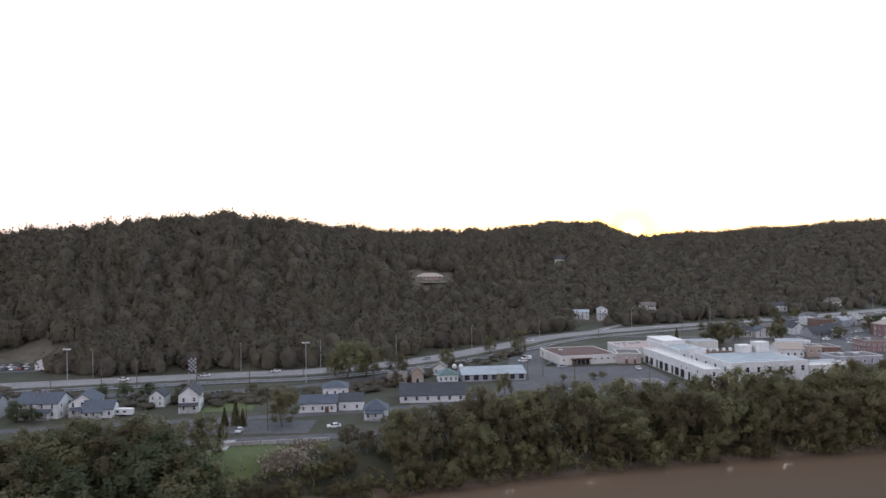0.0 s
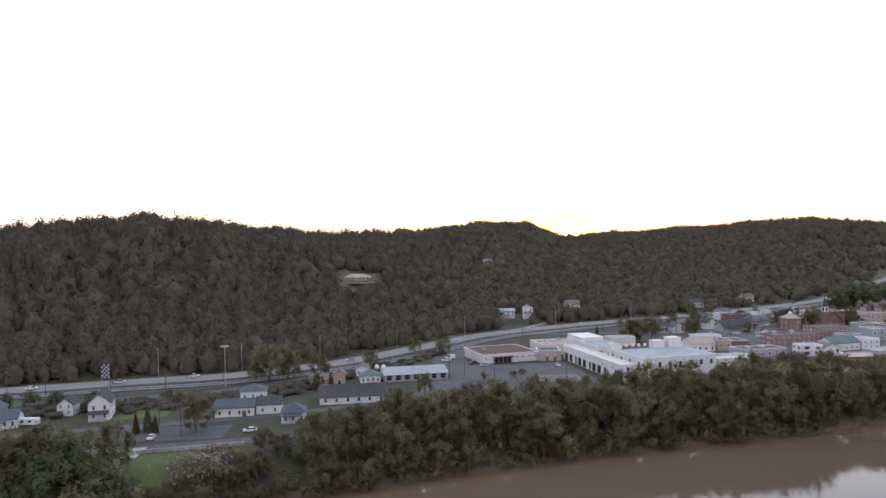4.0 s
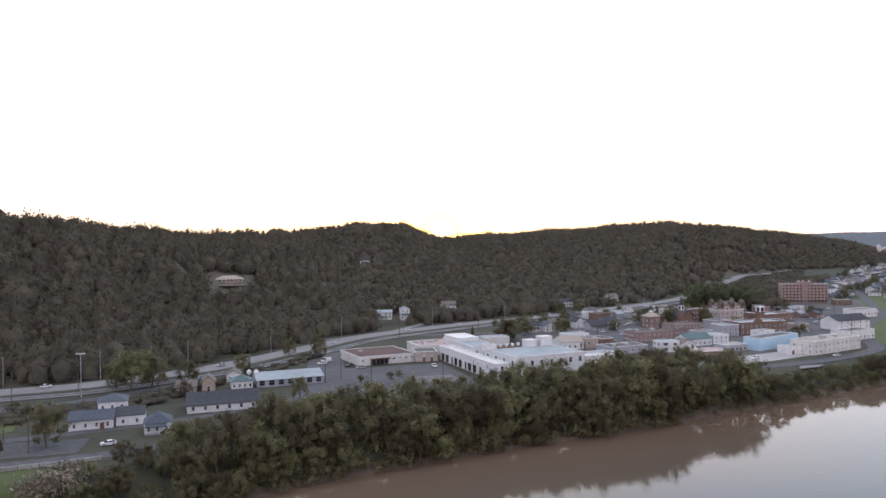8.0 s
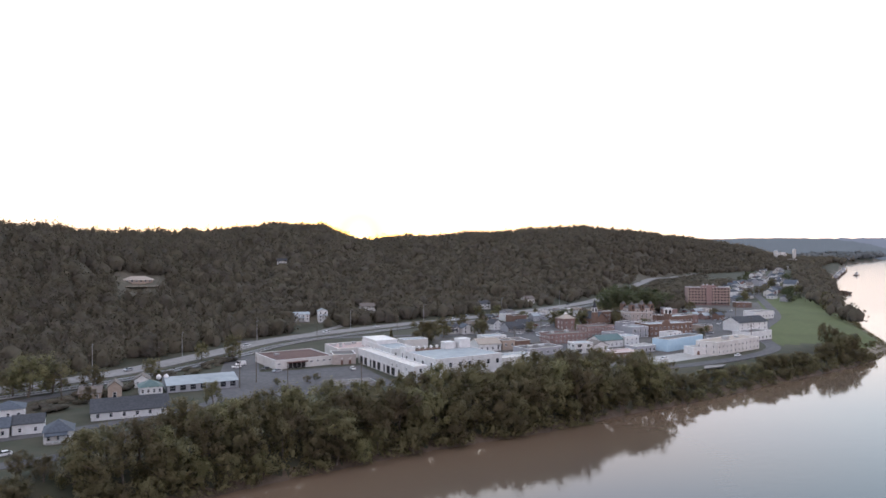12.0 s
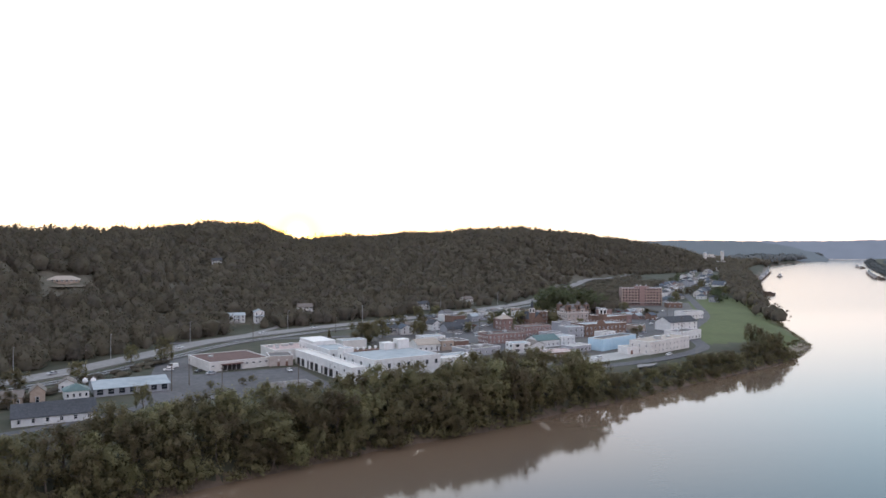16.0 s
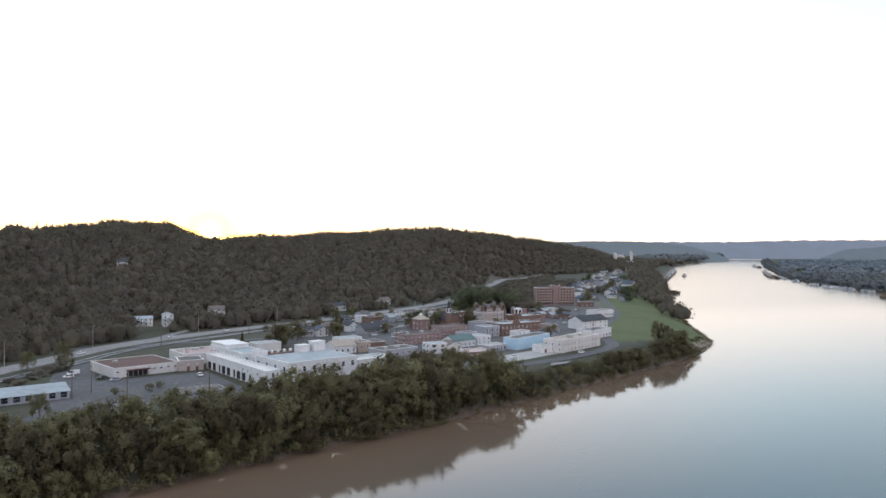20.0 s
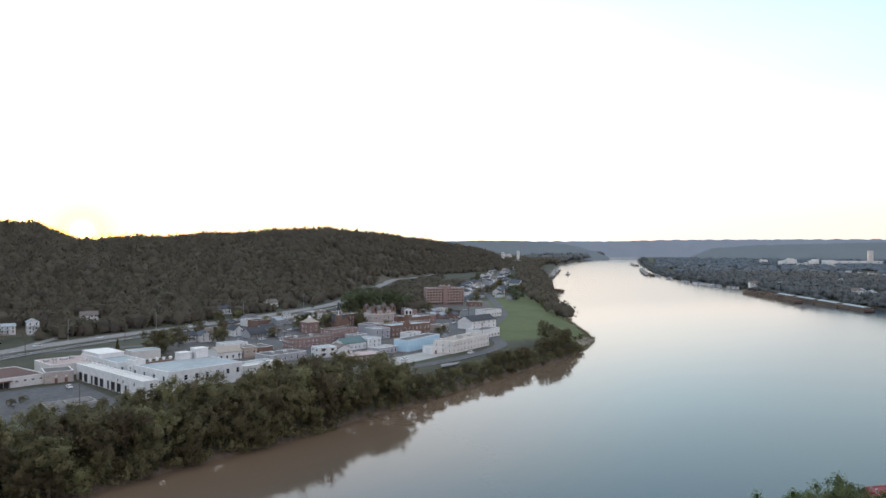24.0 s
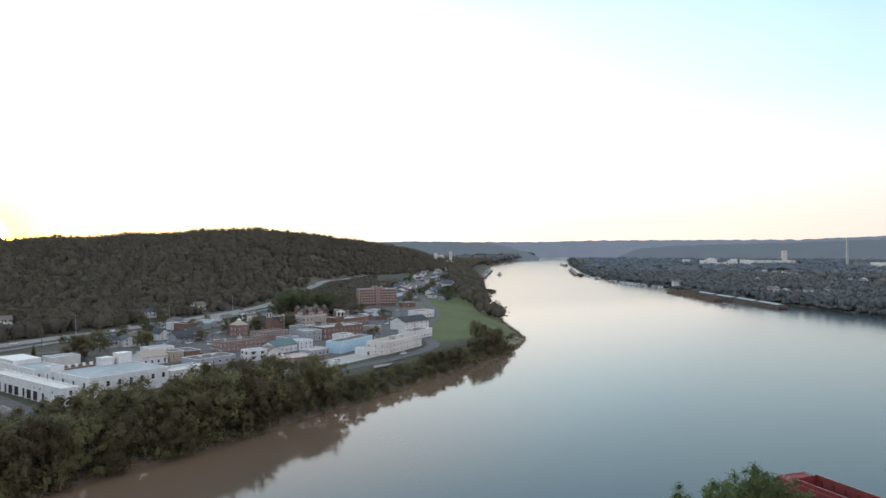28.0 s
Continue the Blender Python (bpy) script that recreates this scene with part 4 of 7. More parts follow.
def building(name, label, category, x, y, ang, w, d, h, wall, roof, roof_mat, rh=2.2, win=(), size=(1.0, 1.5), storey=3.0, first=1.0, trim=None,
             door=None, chimney=None, porch=None, units=(), group="", z=None, parapet=0.7, wing=None):
    """A house or block with its near left corner at (x, y), turned by ang. roof: flat, gable_x, gable_y or hip. win: (face, floors, bays)."""
    trim = trim or M_TRIM
    mid = Vector((w / 2, d / 2)) @ Matrix.Rotation(-radians(ang), 2)
    FOOTPRINTS.append((x + mid.x, y + mid.y, math.hypot(w, d) / 2))
    if z is None:
        z = max(ground_at(x, y), ground_at(x + w * math.cos(radians(ang)), y + w * math.sin(radians(ang))))
    root = thing(name, pose(x, y, z, 0, 0, ang), label, category, group)
    bm = bmesh.new()
    if roof.startswith("gable"):
        half, axis = (d / 2, "x") if roof == "gable_x" else (w / 2, "y")
        prism(bm, [(0, -3), (2 * half, -3), (2 * half, h), (half, h + rh - 0.02), (0, h)], axis, 0, w if axis == "x" else d)
        part("wall", bm, wall, root)
        part("roof", roof_slabs(w, d, h, rh, axis), roof_mat, root)
    elif roof == "hip":
        part("wall", box(bm, 0, 0, -3, w, d, h), wall, root)
        bm, o, q = bmesh.new(), 0.5, min(w, d) / 2
        low = [bm.verts.new(p) for p in ((-o, -o, h), (w + o, -o, h), (w + o, d + o, h), (-o, d + o, h))]
        top = [bm.verts.new(p) for p in (((q, d / 2, h + rh), (w - q + 0.01, d / 2, h + rh)) if w >= d else ((w / 2, q, h + rh), (w / 2, d - q + 0.01, h + rh)))]
        if w >= d:
            faces = ((low[0], low[1], top[1], top[0]), (low[1], low[2], top[1]), (low[2], low[3], top[0], top[1]), (low[3], low[0], top[0]))
        else:
            faces = ((low[0], low[1], top[0]), (low[1], low[2], top[1], top[0]), (low[2], low[3], top[1]), (low[3], low[0], top[0], top[1]))
        for f in faces:
            bm.faces.new(f)
        bm.faces.new(low[::-1])
        part("roof", bm, roof_mat, root)
    else:
        part("wall", box(bm, 0, 0, -3, w, d, h), wall, root)
        part("roof", box(bmesh.new(), 0.3, 0.3, h, w - 0.3, d - 0.3, h + 0.12), roof_mat, root)
        if parapet:
            bm = bmesh.new()
            box(bm, 0, 0, h, w, 0.3, h + parapet), box(bm, 0, d - 0.3, h, w, d, h + parapet)
            box(bm, 0, 0.3, h, 0.3, d - 0.3, h + parapet), box(bm, w - 0.3, 0.3, h, w, d - 0.3, h + parapet)
            part("parapet", bm, wall, root)
            bm = bmesh.new()
            box(bm, -0.08, -0.08, h + parapet, w + 0.08, 0.38, h + parapet + 0.12), box(bm, -0.08, d - 0.38, h + parapet, w + 0.08, d + 0.08, h + parapet + 0.12)
            box(bm, -0.08, 0.38, h + parapet, 0.38, d - 0.38, h + parapet + 0.12), box(bm, w - 0.38, 0.38, h + parapet, w + 0.08, d - 0.38, h + parapet + 0.12)
            part("coping", bm, M_TRIM if wall is not M_BRICK else M_CONC, root)
    for face, floors, bays in win:
        windows_on(root, face, w, d, floors, bays, first, storey, size, trim)
    if door is not None:
        door_on(root, door)
    if chimney:
        cx, cy, ch = chimney
        bm = bmesh.new()
        box(bm, cx, cy, h - 0.2, cx + 0.7, cy + 0.7, h + ch), box(bm, cx - 0.08, cy - 0.08, h + ch, cx + 0.78, cy + 0.78, h + ch + 0.15)
        part("chimney", bm, M_BRICK, root)
    if porch:
        px, pw, pd, ph = porch
        bm = bmesh.new()
        prism(bm, [(-pd - 0.3, ph), (0, ph + 0.7), (0, ph + 0.9), (-pd - 0.3, ph + 0.2)], "x", px - 0.2, px + pw + 0.2)
        pr = part("porch_roof", bm, roof_mat, root)
        part("porch_floor", box(bmesh.new(), px, -pd, -1, px + pw, 0, 0.35), M_CONC, root)
        for k in range(4):
            u = px + 0.15 + (pw - 0.3) * k / 3
            part("post", box(bmesh.new(), u - 0.1, -pd, 0.35, u + 0.1, -pd + 0.2, ph + 0.1), M_TRIM, root)
    for ux, uy, uw, ud, uh in units:
        bm = bmesh.new()
        box(bm, ux, uy, h + 0.12, ux + uw, uy + ud, h + 0.12 + uh), box(bm, ux - 0.1, uy - 0.1, h + 0.12 + uh, ux + uw + 0.1, uy + ud + 0.1, h + 0.25 + uh)
        box(bm, ux + uw * 0.2, uy - 0.06, h + 0.3, ux + uw * 0.8, uy, h + uh)
        part("rooftop_unit", bm, M_STEEL if uh < 2 else wall, root)
    return root


H = "houses along the valley road"
# houses at the foot of the hill
building("house", "two-storey white house with grey roof and front porch", "house", -194, 226, 8, 15, 10, 5.4, M_WHITE, "gable_x", M_SLATE, 3.0, (("F", 2, 4), ("R", 2, 2), ("L", 2, 2)), storey=2.7, porch=(1, 12, 2.4, 2.6), chimney=(5, 4, 3.4), group=H)
building("house", "pale grey house with a dark grey gabled roof", "house", -212, 219, 20, 13, 10, 5.2, M_GREY, "gable_x", M_SHINGLE, 2.8, (("F", 2, 3), ("R", 2, 2)), storey=2.6, porch=(1, 8, 2.2, 2.5), group=H)
building("house", "white two-storey house with a grey gabled roof", "house", -177, 231, 22, 9, 12, 5.0, M_WHITE, "gable_y", M_SLATE, 2.8, (("F", 2, 3), ("R", 2, 3)), storey=2.6, porch=(0.5, 8, 2.0, 2.5), group=H)
building("house", "low white house with grey roof and a gabled wing", "house", -170, 229, 20, 10, 8, 3.2, M_WHITE, "gable_x", M_SLATE, 2.4, (("F", 1, 4), ("R", 1, 2)), porch=(0.5, 6, 1.8, 2.4), group=H)
building("house", "small white gable-fronted house under the hill", "house", -157, 249, 14, 5.4, 8, 4.2, M_WHITE, "gable_y", M_SHINGLE, 2.2, (("F", 2, 2), ("R", 1, 2)), storey=2.0, size=(0.8, 1.1), door=1.2, group=H)
building("house", "tall white gable-fronted house with dark roof and porch", "house", -141, 242, 22, 7.2, 13, 6.2, M_WHITE, "gable_y", M_SHINGLE, 3.2, (("F", 2, 2), ("R", 2, 4), ("L", 2, 3)), storey=2.9, porch=(0.3, 6.4, 2.0, 2.6), chimney=(2, 7, 3.6), group=H)
building("shed", "tiny white shed beside a lawn", "shed", -138, 261, 20, 2.0, 2.4, 2.2, M_WHITE, "gable_y", M_SHINGLE, 0.7, door=1.0)
building("house", "long white house with a blue-grey roof", "house", -97.4, 247.5, 14, 13.4, 9, 3.3, M_WHITE, "gable_x", M_SLATE, 2.2, (("F", 1, 4), ("L", 1, 2)), size=(1.0, 1.3), door=10, group=H)
building("house", "white wing with a dark roof joined to the long house", "house", -84.2, 252.6, 14, 8.8, 9, 3.5, M_WHITE, "gable_x", M_SHINGLE, 2.0, (("F", 1, 2), ("R", 1, 2)), size=(1.0, 1.3), group=H)
building("house", "white upper block with a hipped blue-grey roof behind the long house", "house", -92, 258, 16, 9, 9, 7.0, M_WHITE, "hip", M_SLATE, 2.2, (("F", 1, 3), ("R", 2, 2), ("L", 2, 2)), first=4.4, storey=-2.8, group=H)
building("house", "small white cottage with a grey dormered roof", "house", -71, 240, 14, 8, 9, 3.4, M_WHITE, "hip", M_SLATE, 3.0, (("F", 1, 3), ("R", 1, 3)), size=(1.0, 1.3), porch=(0.5, 6, 1.6, 2.5), group=H)
building("hall", "low hall with a large dark shingled roof and white end wall", "hall", -65, 268, 14, 25, 15, 2.8, M_WHITE, "gable_x", M_SHINGLE, 3.3, (("F", 1, 6), ("L", 1, 3)), size=(1.2, 1.4))
building("house", "small tan house with a grey roof beside a tree", "house", -79, 304, 8, 7.8, 8, 2.9, M_TAN, "gable_x", M_TANROOF, 1.9, (("F", 1, 3), ("L", 1, 2)), size=(1.0, 1.3), group=H)
building("garage", "narrow tan gabled outbuilding", "garage", -69, 306, 12, 5.0, 7, 4.6, M_TAN, "gable_y", M_TANROOF, 2.2, (("F", 1, 1),), size=(1.4, 2.0), first=0.6)
building("house", "white house with a green metal roof", "house", -58, 310, 16, 8.6, 8.6, 3.2, M_WHITE, "hip", M_GREENROOF, 2.4, (("F", 1, 4), ("L", 1, 2), ("R", 1, 2)), size=(1.0, 1.4), group=H)
building("warehouse", "long low building with a pale curved metal roof", "warehouse", -48, 313, 16, 28, 20, 3.0, M_GREY, "gable_x", M_PALE, 1.9, (("F", 1, 7),), size=(2.4, 2.2), first=0.8, trim=M_GREY)
building("shack", "white shack at the edge of a car lot", "shack", -262, 318, 15, 7, 6, 4.2, M_WHITE, "gable_y", M_TANROOF, 1.6, (("F", 1, 2), ("R", 1, 1)), size=(1.0, 1.2), z=0.2)
building("house", "small white gabled cottage behind a green-roofed house", "house", -64, 328, 8, 6, 7, 3.2, M_WHITE, "gable_y", M_TANROOF, 2.0, (("F", 1, 2),), group=H)
# houses on the slopes
building("house", "tan house with a broad low roof in a hillside clearing", "house", -127, 580, 2, 22, 12, 2.2, M_TAN, "hip", M_PALETAN, 2.8, (("F", 1, 7),), size=(1.6, 1.4), z=ground_at(-116, 580) + 1.2)
building("house", "white house half hidden by hillside trees", "house", -18, 724, 0, 9, 8, 4.5, M_WHITE, "gable_x", M_SHINGLE, 2.2, (("F", 1, 3),))
HS = "white houses on the lower slope"
building("house", "white two-storey house with balconies on the slope", "house", -4, 556, 4, 15, 9, 4.8, M_WHITE, "gable_x", M_PALE, 1.5, (("F", 2, 5), ("R", 2, 2)), storey=2.3, first=0.7, porch=(0.5, 11, 2.2, 2.4), group=HS)
building("house", "tall narrow white house on the slope", "house", 17.5, 558, 4, 7.2, 9, 8.2, M_WHITE, "gable_y", M_PALE, 1.6, (("F", 3, 2), ("R", 2, 2)), storey=2.6, porch=(0.2, 6.8, 2.0, 5.0), group=HS)
building("house", "cream house beside the hillside road", "house", 53, 606, 5, 12, 9, 5.0, M_CREAM, "gable_x", M_TANROOF, 2.6, (("F", 2, 3),), storey=2.5, group=HS)
building("house", "white house among hillside trees", "house", 166, 651, 15, 11, 9, 5.0, M_WHITE, "gable_x", M_SHINGLE, 2.4, (("F", 2, 3),), storey=2.5, group=HS)
building("house", "small white gabled house above the highway", "house", 214, 744, 20, 9, 9, 5.0, M_WHITE, "gable_y", M_SHINGLE, 2.6, (("F", 2, 2),), storey=2.5, group=HS)
building("house", "cream house with a tan roof above the highway", "house", 224, 697, 20, 11, 9, 4.6, M_CREAM, "gable_x", M_TANROOF, 2.6, (("F", 1, 3),), group=HS)

# the flat-roofed store and the long white works
store = building("store", "white flat-roofed store with a dull red roof", "store", -6.8, 361, 22, 30, 30, 4.2, M_CREAM, "flat", M_REDROOF, win=(), parapet=0.25, units=((6, 17, 2.0, 1.6, 0.8),))
windows_on(store, "F", 30, 30, 1, 9, 2.3, 3, (1.5, 0.8), M_TRIM, {(0, 2), (0, 3), (0, 4), (0, 1)})
windows_on(store, "L", 30, 30, 1, 4, 2.3, 3, (1.2, 0.8), M_TRIM, {(0, 1), (0, 2)})
part("canopy", box(bmesh.new(), 5.5, -2.0, 2.9, 16, -0.02, 3.3), M_REDROOF, store, "dull red entrance canopy")
part("shopfront", box(bmesh.new(), 6, -0.14, 0.1, 15.5, -0.02, 2.8), M_DARK, store, "dark glazed shopfront")
for k in range(5):
    part("mullion", box(bmesh.new(), 6.3 + 2.2 * k, -0.2, 0.1, 6.42 + 2.2 * k, -0.15, 2.8), M_TRIM, store)
link_block = building("annex", "low cream link between store and works", "annex", 20.9, 370.4, 4, 11.5, 14, 4.6, M_BUFF, "flat", M_TAR, parapet=0.4, win=(), size=(1.2, 1.2))
for u in (4.2, 8.2):
    lamp = part("wall_lamp", box(bmesh.new(), u, -0.3, 2.9, u + 0.7, -0.02, 3.3), M_TRIM, link_block, "white wall lamp box over a door")
    part("door", box(bmesh.new(), u - 0.3, -0.1, 0, u + 0.9, -0.02, 2.1), M_DOOR, link_block)
hall = building("works", "long white works hall with a pale blue-grey flat roof", "factory", 64.6, 322.6, 19.5, 36, 32, 8.2, M_WHITE, "flat", M_PALE, win=(("F", 1, 7), ("L", 1, 4)), size=(1.7, 2.2), storey=3.8, first=4.4, parapet=0.35)
for k in range(6):
    bm = bmesh.new()
    box(bm, -0.4, -0.4, 0, 0.4, 0.4, 0.6), box(bm, -0.6, -0.6, 0.6, 0.6, 0.6, 1.2), box(bm, -0.35, -0.35, 1.2, 0.35, 0.35, 1.4)
    part("roof_vent", bm, M_TRIM, hall, at=pose(1.5 + 3.3 * k, 30.4, 9.0))
# dark brown band under the vents, parting them from the pale roof
part("vent_curb", box(bmesh.new(), 0.4, 29.2, 8.32, 19.5, 31.6, 9.0), M_BROWN, hall, "dark brown band under the row of vents")
for ux, uy, uw, ud, uh in ((21, 27, 5.5, 4.6, 3.2), (29, 26.5, 6.2, 5.2, 4.4), (26.6, 29, 1.8, 2.4, 2.6)):
    bm = bmesh.new()
    box(bm, ux, uy, 8.3, ux + uw, uy + ud, 8.3 + uh), box(bm, ux - 0.15, uy - 0.15, 8.3 + uh, ux + uw + 0.15, uy + ud + 0.15, 8.55 + uh)
    part("penthouse", bm, M_WHITE, hall)
wing = building("works_wing", "narrow white wing with an open arcade of dark bays", "factory", 53.2, 313.2, 17, 6.6, 66, 6.6, M_WHITE, "flat", M_CREAM, win=(("F", 2, 1),), size=(1.4, 1.8), storey=3.2, first=1.2, parapet=0.6)
for k in range(9):
    v0 = 14 + 5.6 * k
    bm = bmesh.new()
    box(bm, -0.05, v0, 0.2, -0.01, v0 + (4.2 if k % 3 else 2.4), 3.7), box(bm, -0.35, v0 - 1.0, 0, -0.01, v0 - 0.1, 4.2, 1)
    part("bay", mesh_of("bay", bm, M_DARK, M_WHITE), None, wing, "dark loading bay between white piers")
windows_on(wing, "L", 6.6, 66, 1, 13, 4.5, 3, (1.2, 1.3), M_TRIM, set((0, k) for k in range(13) if k not in (8, 9, 11)))
building("works_court", "low grey roof inside the works court", "factory", 58.6, 324, 18.5, 4.6, 26, 4.0, M_CREAM, "flat", M_TAR, parapet=0.2, units=((1.4, 8, 1.6, 2, 1.0), (1.6, 18, 1.6, 2, 1.2)))
building("stair_tower", "square white stair tower of the works", "tower", 54.5, 349.5, 19.5, 5.6, 5.6, 10.2, M_WHITE, "flat", M_PALE, win=(("F", 1, 1), ("L", 1, 1)), size=(1.0, 2.2), first=5.4, storey=3.6, parapet=0.3)
office = building("works_office", "white office block with a stepped flat roof", "factory", 49.5, 362.5, 16, 13, 42, 7.6, M_WHITE, "flat", M_PALE, win=(("F", 1, 3), ("L", 1, 9)), size=(1.1, 1.4), first=4.8, parapet=0.5)
bm = bmesh.new()
box(bm, 0.4, 22, 7.72, 12.6, 41.6, 9.6), box(bm, 0.2, 21.8, 9.6, 12.8, 41.8, 9.85)
part("upper_storey", bm, M_WHITE, office, "set-back white upper storey")
deck = building("works_deck", "low block with a pinkish roof deck behind the store", "factory", 24, 388, 16, 24, 22, 5.0, M_CREAM, "flat", M_PINK, win=(("F", 1, 4),), size=(1.2, 1.0), first=3.0, parapet=0.5, units=((2, 15, 2.4, 1.6, 0.9), (6.5, 16, 1.6, 1.6, 1.1), (9.6, 15, 3.2, 1.8, 0.9), (14.5, 16.5, 1.8, 1.6, 1.2), (4, 8, 1.4, 1.4, 0.8)))
building("works_shed", "long low shed with a pale roof behind the works", "factory", 64, 420, 16, 15, 10, 4.6, M_CREAM, "flat", M_PALE, parapet=0.3)
# the old town
TH = "town houses"
building("house", "white gable-fronted house with a dark roof in town", "house", 138, 498, 18, 7, 10, 4.4, M_WHITE, "gable_y", M_SHINGLE, 2.8, (("F", 2, 2), ("L", 2, 3)), size=(0.9, 1.2), storey=2.3, group=TH)
building("house", "long house with a dark roof and a white posted porch", "house", 144, 482.5, 16, 13, 9, 3.8, M_GREY, "gable_x", M_SHINGLE, 2.8, (("F", 1, 5),), porch=(0.3, 12.4, 2.2, 2.6), group=TH)
building("house", "white house with twin gabled dormers in town", "house", 156, 493, 16, 11, 9, 4.4, M_WHITE, "gable_x", M_SHINGLE, 2.8, (("F", 2, 3),), storey=2.3, porch=(0.5, 8, 1.8, 2.4), chimney=(7, 4, 3.2), group=TH)
building("house", "white house with a porch beside a round tree", "house", 101, 481, 10, 9, 9, 4.4, M_WHITE, "gable_x", M_SHINGLE, 2.2, (("F", 2, 3),), storey=2.3, porch=(0.4, 7, 1.8, 2.4), group=TH)
building("house", "white house with a grey roof beside a round tree", "house", 111.5, 478.5, 12, 8, 9, 4.2, M_WHITE, "gable_y", M_SLATE, 2.4, (("F", 2, 2),), storey=2.2, group=TH)
building("house", "low house with a tan roof near the highway", "house", 122, 508, 14, 12, 8, 3.2, M_TAN, "gable_x", M_TANROOF, 2.0, (("F", 1, 3),), group=TH)
T = "old town blocks"
building("shop", "white shop with a broad pale gabled roof", "shop", 103, 398, 10, 13.5, 13, 4.2, M_WHITE, "gable_x", M_PALETAN, 2.4, (("F", 1, 4), ("R", 1, 3)), size=(1.3, 1.5), group=T)
building("shop", "white shop with a low pale roof behind the gabled shop", "shop", 113, 425, 14, 15, 10, 4.6, M_WHITE, "flat", M_PALE, win=(("F", 2, 5),), size=(1.1, 1.3), storey=2.2, first=0.6, parapet=0.4, group=T)
building("shop", "tan brick shop with a flat tar roof", "shop", 117.5, 401, 10, 8, 10, 5.2, M_TAN, "flat", M_TAR, win=(("F", 1, 2), ("L", 1, 3)), size=(1.2, 1.5), first=2.4, parapet=0.4, group=T)
building("shop", "dark brown flat-roofed shop", "shop", 126, 402.5, 12, 9, 14, 4.6, M_BROWN, "flat", M_TAR, win=(("F", 1, 3),), size=(1.2, 1.5), parapet=0.4, group=T)
building("warehouse", "low warehouse with a pale strip roof", "warehouse", 103, 347, 20, 23, 6.4, 4.0, M_CREAM, "flat", M_CREAM, win=(("F", 1, 6),), size=(1.2, 1.2), first=1.8, parapet=0.3, units=((14, 2, 1.8, 1.6, 0.8),), group=T)
building("warehouse", "low warehouse with a grey strip roof", "warehouse", 100.8, 353.6, 20, 23, 8.4, 3.6, M_CREAM, "flat", M_PALE, win=(), parapet=0.3, units=((5, 3, 2, 2, 0.9),), group=T)
building("warehouse", "flat-roofed grey warehouse behind the riverside trees", "warehouse", 124, 376, 18, 24, 13, 3.6, M_GREY, "flat", M_TAR, win=(("F", 1, 6),), size=(1.4, 1.4), parapet=0.4, units=((5, 5, 2, 2, 1.0), (13, 6, 3, 2, 0.8)), group=T)
building("block", "two-storey red brick block with rows of windows", "building", 152, 419, 13, 27, 12, 5.4, M_BRICK, "flat", M_TAR, win=(("F", 2, 9), ("L", 2, 5)), size=(1.0, 1.3), storey=2.7, first=0.9, units=((6, 8, 2, 2, 1.2), (17, 9, 2.5, 2, 1.2)), group=T)
building("tower_house", "square brick building with a pale pyramid roof", "building", 185.5, 486, 12, 9, 9, 8.0, M_BRICK, "hip", M_PALETAN, 3.2, (("F", 2, 2), ("L", 2, 2)), size=(1.0, 1.6), storey=3.4, group=T)
building("shop", "white shop with dark awnings over its windows", "shop", 152.5, 379.5, 6, 11, 9, 5.4, M_WHITE, "flat", M_PALE, win=(("F", 2, 2), ("L", 2, 2)), size=(2.2, 1.3), storey=2.8, first=0.9, parapet=0.3, group=T)
for u, zz in ((2.6, 2.3), (2.6, 5.0), (8.0, 2.3)):
    awning = thing("awning", pose(152.5, 379.5, 0, 0, 0, 6) @ Matrix.Translation((u, -0.2, zz)), "dark sloping awning over a shop window", "awning", "awnings")
    bm = bmesh.new()
    prism(bm, [(-1.2, -0.5), (0, 0.1), (0, 0.2), (-1.2, -0.4)], "x", -1.3, 1.3)
    part("cloth", bm, M_DARK, awning)
    part("frame", tube(bmesh.new(), (-1.3, -1.2, -0.45), (1.3, -1.2, -0.45), 0.04, 0.04, 5), M_STEEL, awning)
building("shop", "small white gabled shop with a tan roof", "shop", 164, 381, 6, 9, 10, 4.2, M_WHITE, "gable_y", M_TANROOF, 2.0, (("F", 1, 2),), group=T)
building("shop", "white gabled shop with a dark green roof", "shop", 175, 397, 18, 17, 11, 4.2, M_WHITE, "gable_x", M_GREENROOF, 2.6, (("F", 1, 5), ("R", 1, 3)), size=(1.0, 1.3), group=T)
building("shop", "white two-storey shop with a pale flat roof", "shop", 192.4, 402.4, 18, 11, 10, 5.2, M_WHITE, "flat", M_PALE, win=(("F", 2, 3), ("R", 2, 3)), size=(1.0, 1.2), storey=2.5, first=0.8, parapet=0.4, group=T)
building("shop", "low shop with a pinkish coated flat roof", "shop", 158, 357, 6, 24, 13, 3.0, M_BROWN, "flat", M_PINK, win=(("F", 1, 6),), size=(1.6, 1.4), first=0.8, units=((7, 6, 2, 2, 0.8),), parapet=0.3, group=T)
building("shop", "low grey shop with a white roof slab", "shop", 186, 374, 20, 15, 9, 3.4, M_GREY, "flat", M_CONC, win=(("F", 1, 5),), size=(1.6, 1.6), first=0.8, parapet=0.3, group=T)
building("store", "long store with a plain pale blue metal front", "store", 205.5, 375.5, 29, 36, 10, 6.4, M_BLUE, "flat", M_TAR, win=(), parapet=0.4, group=T)
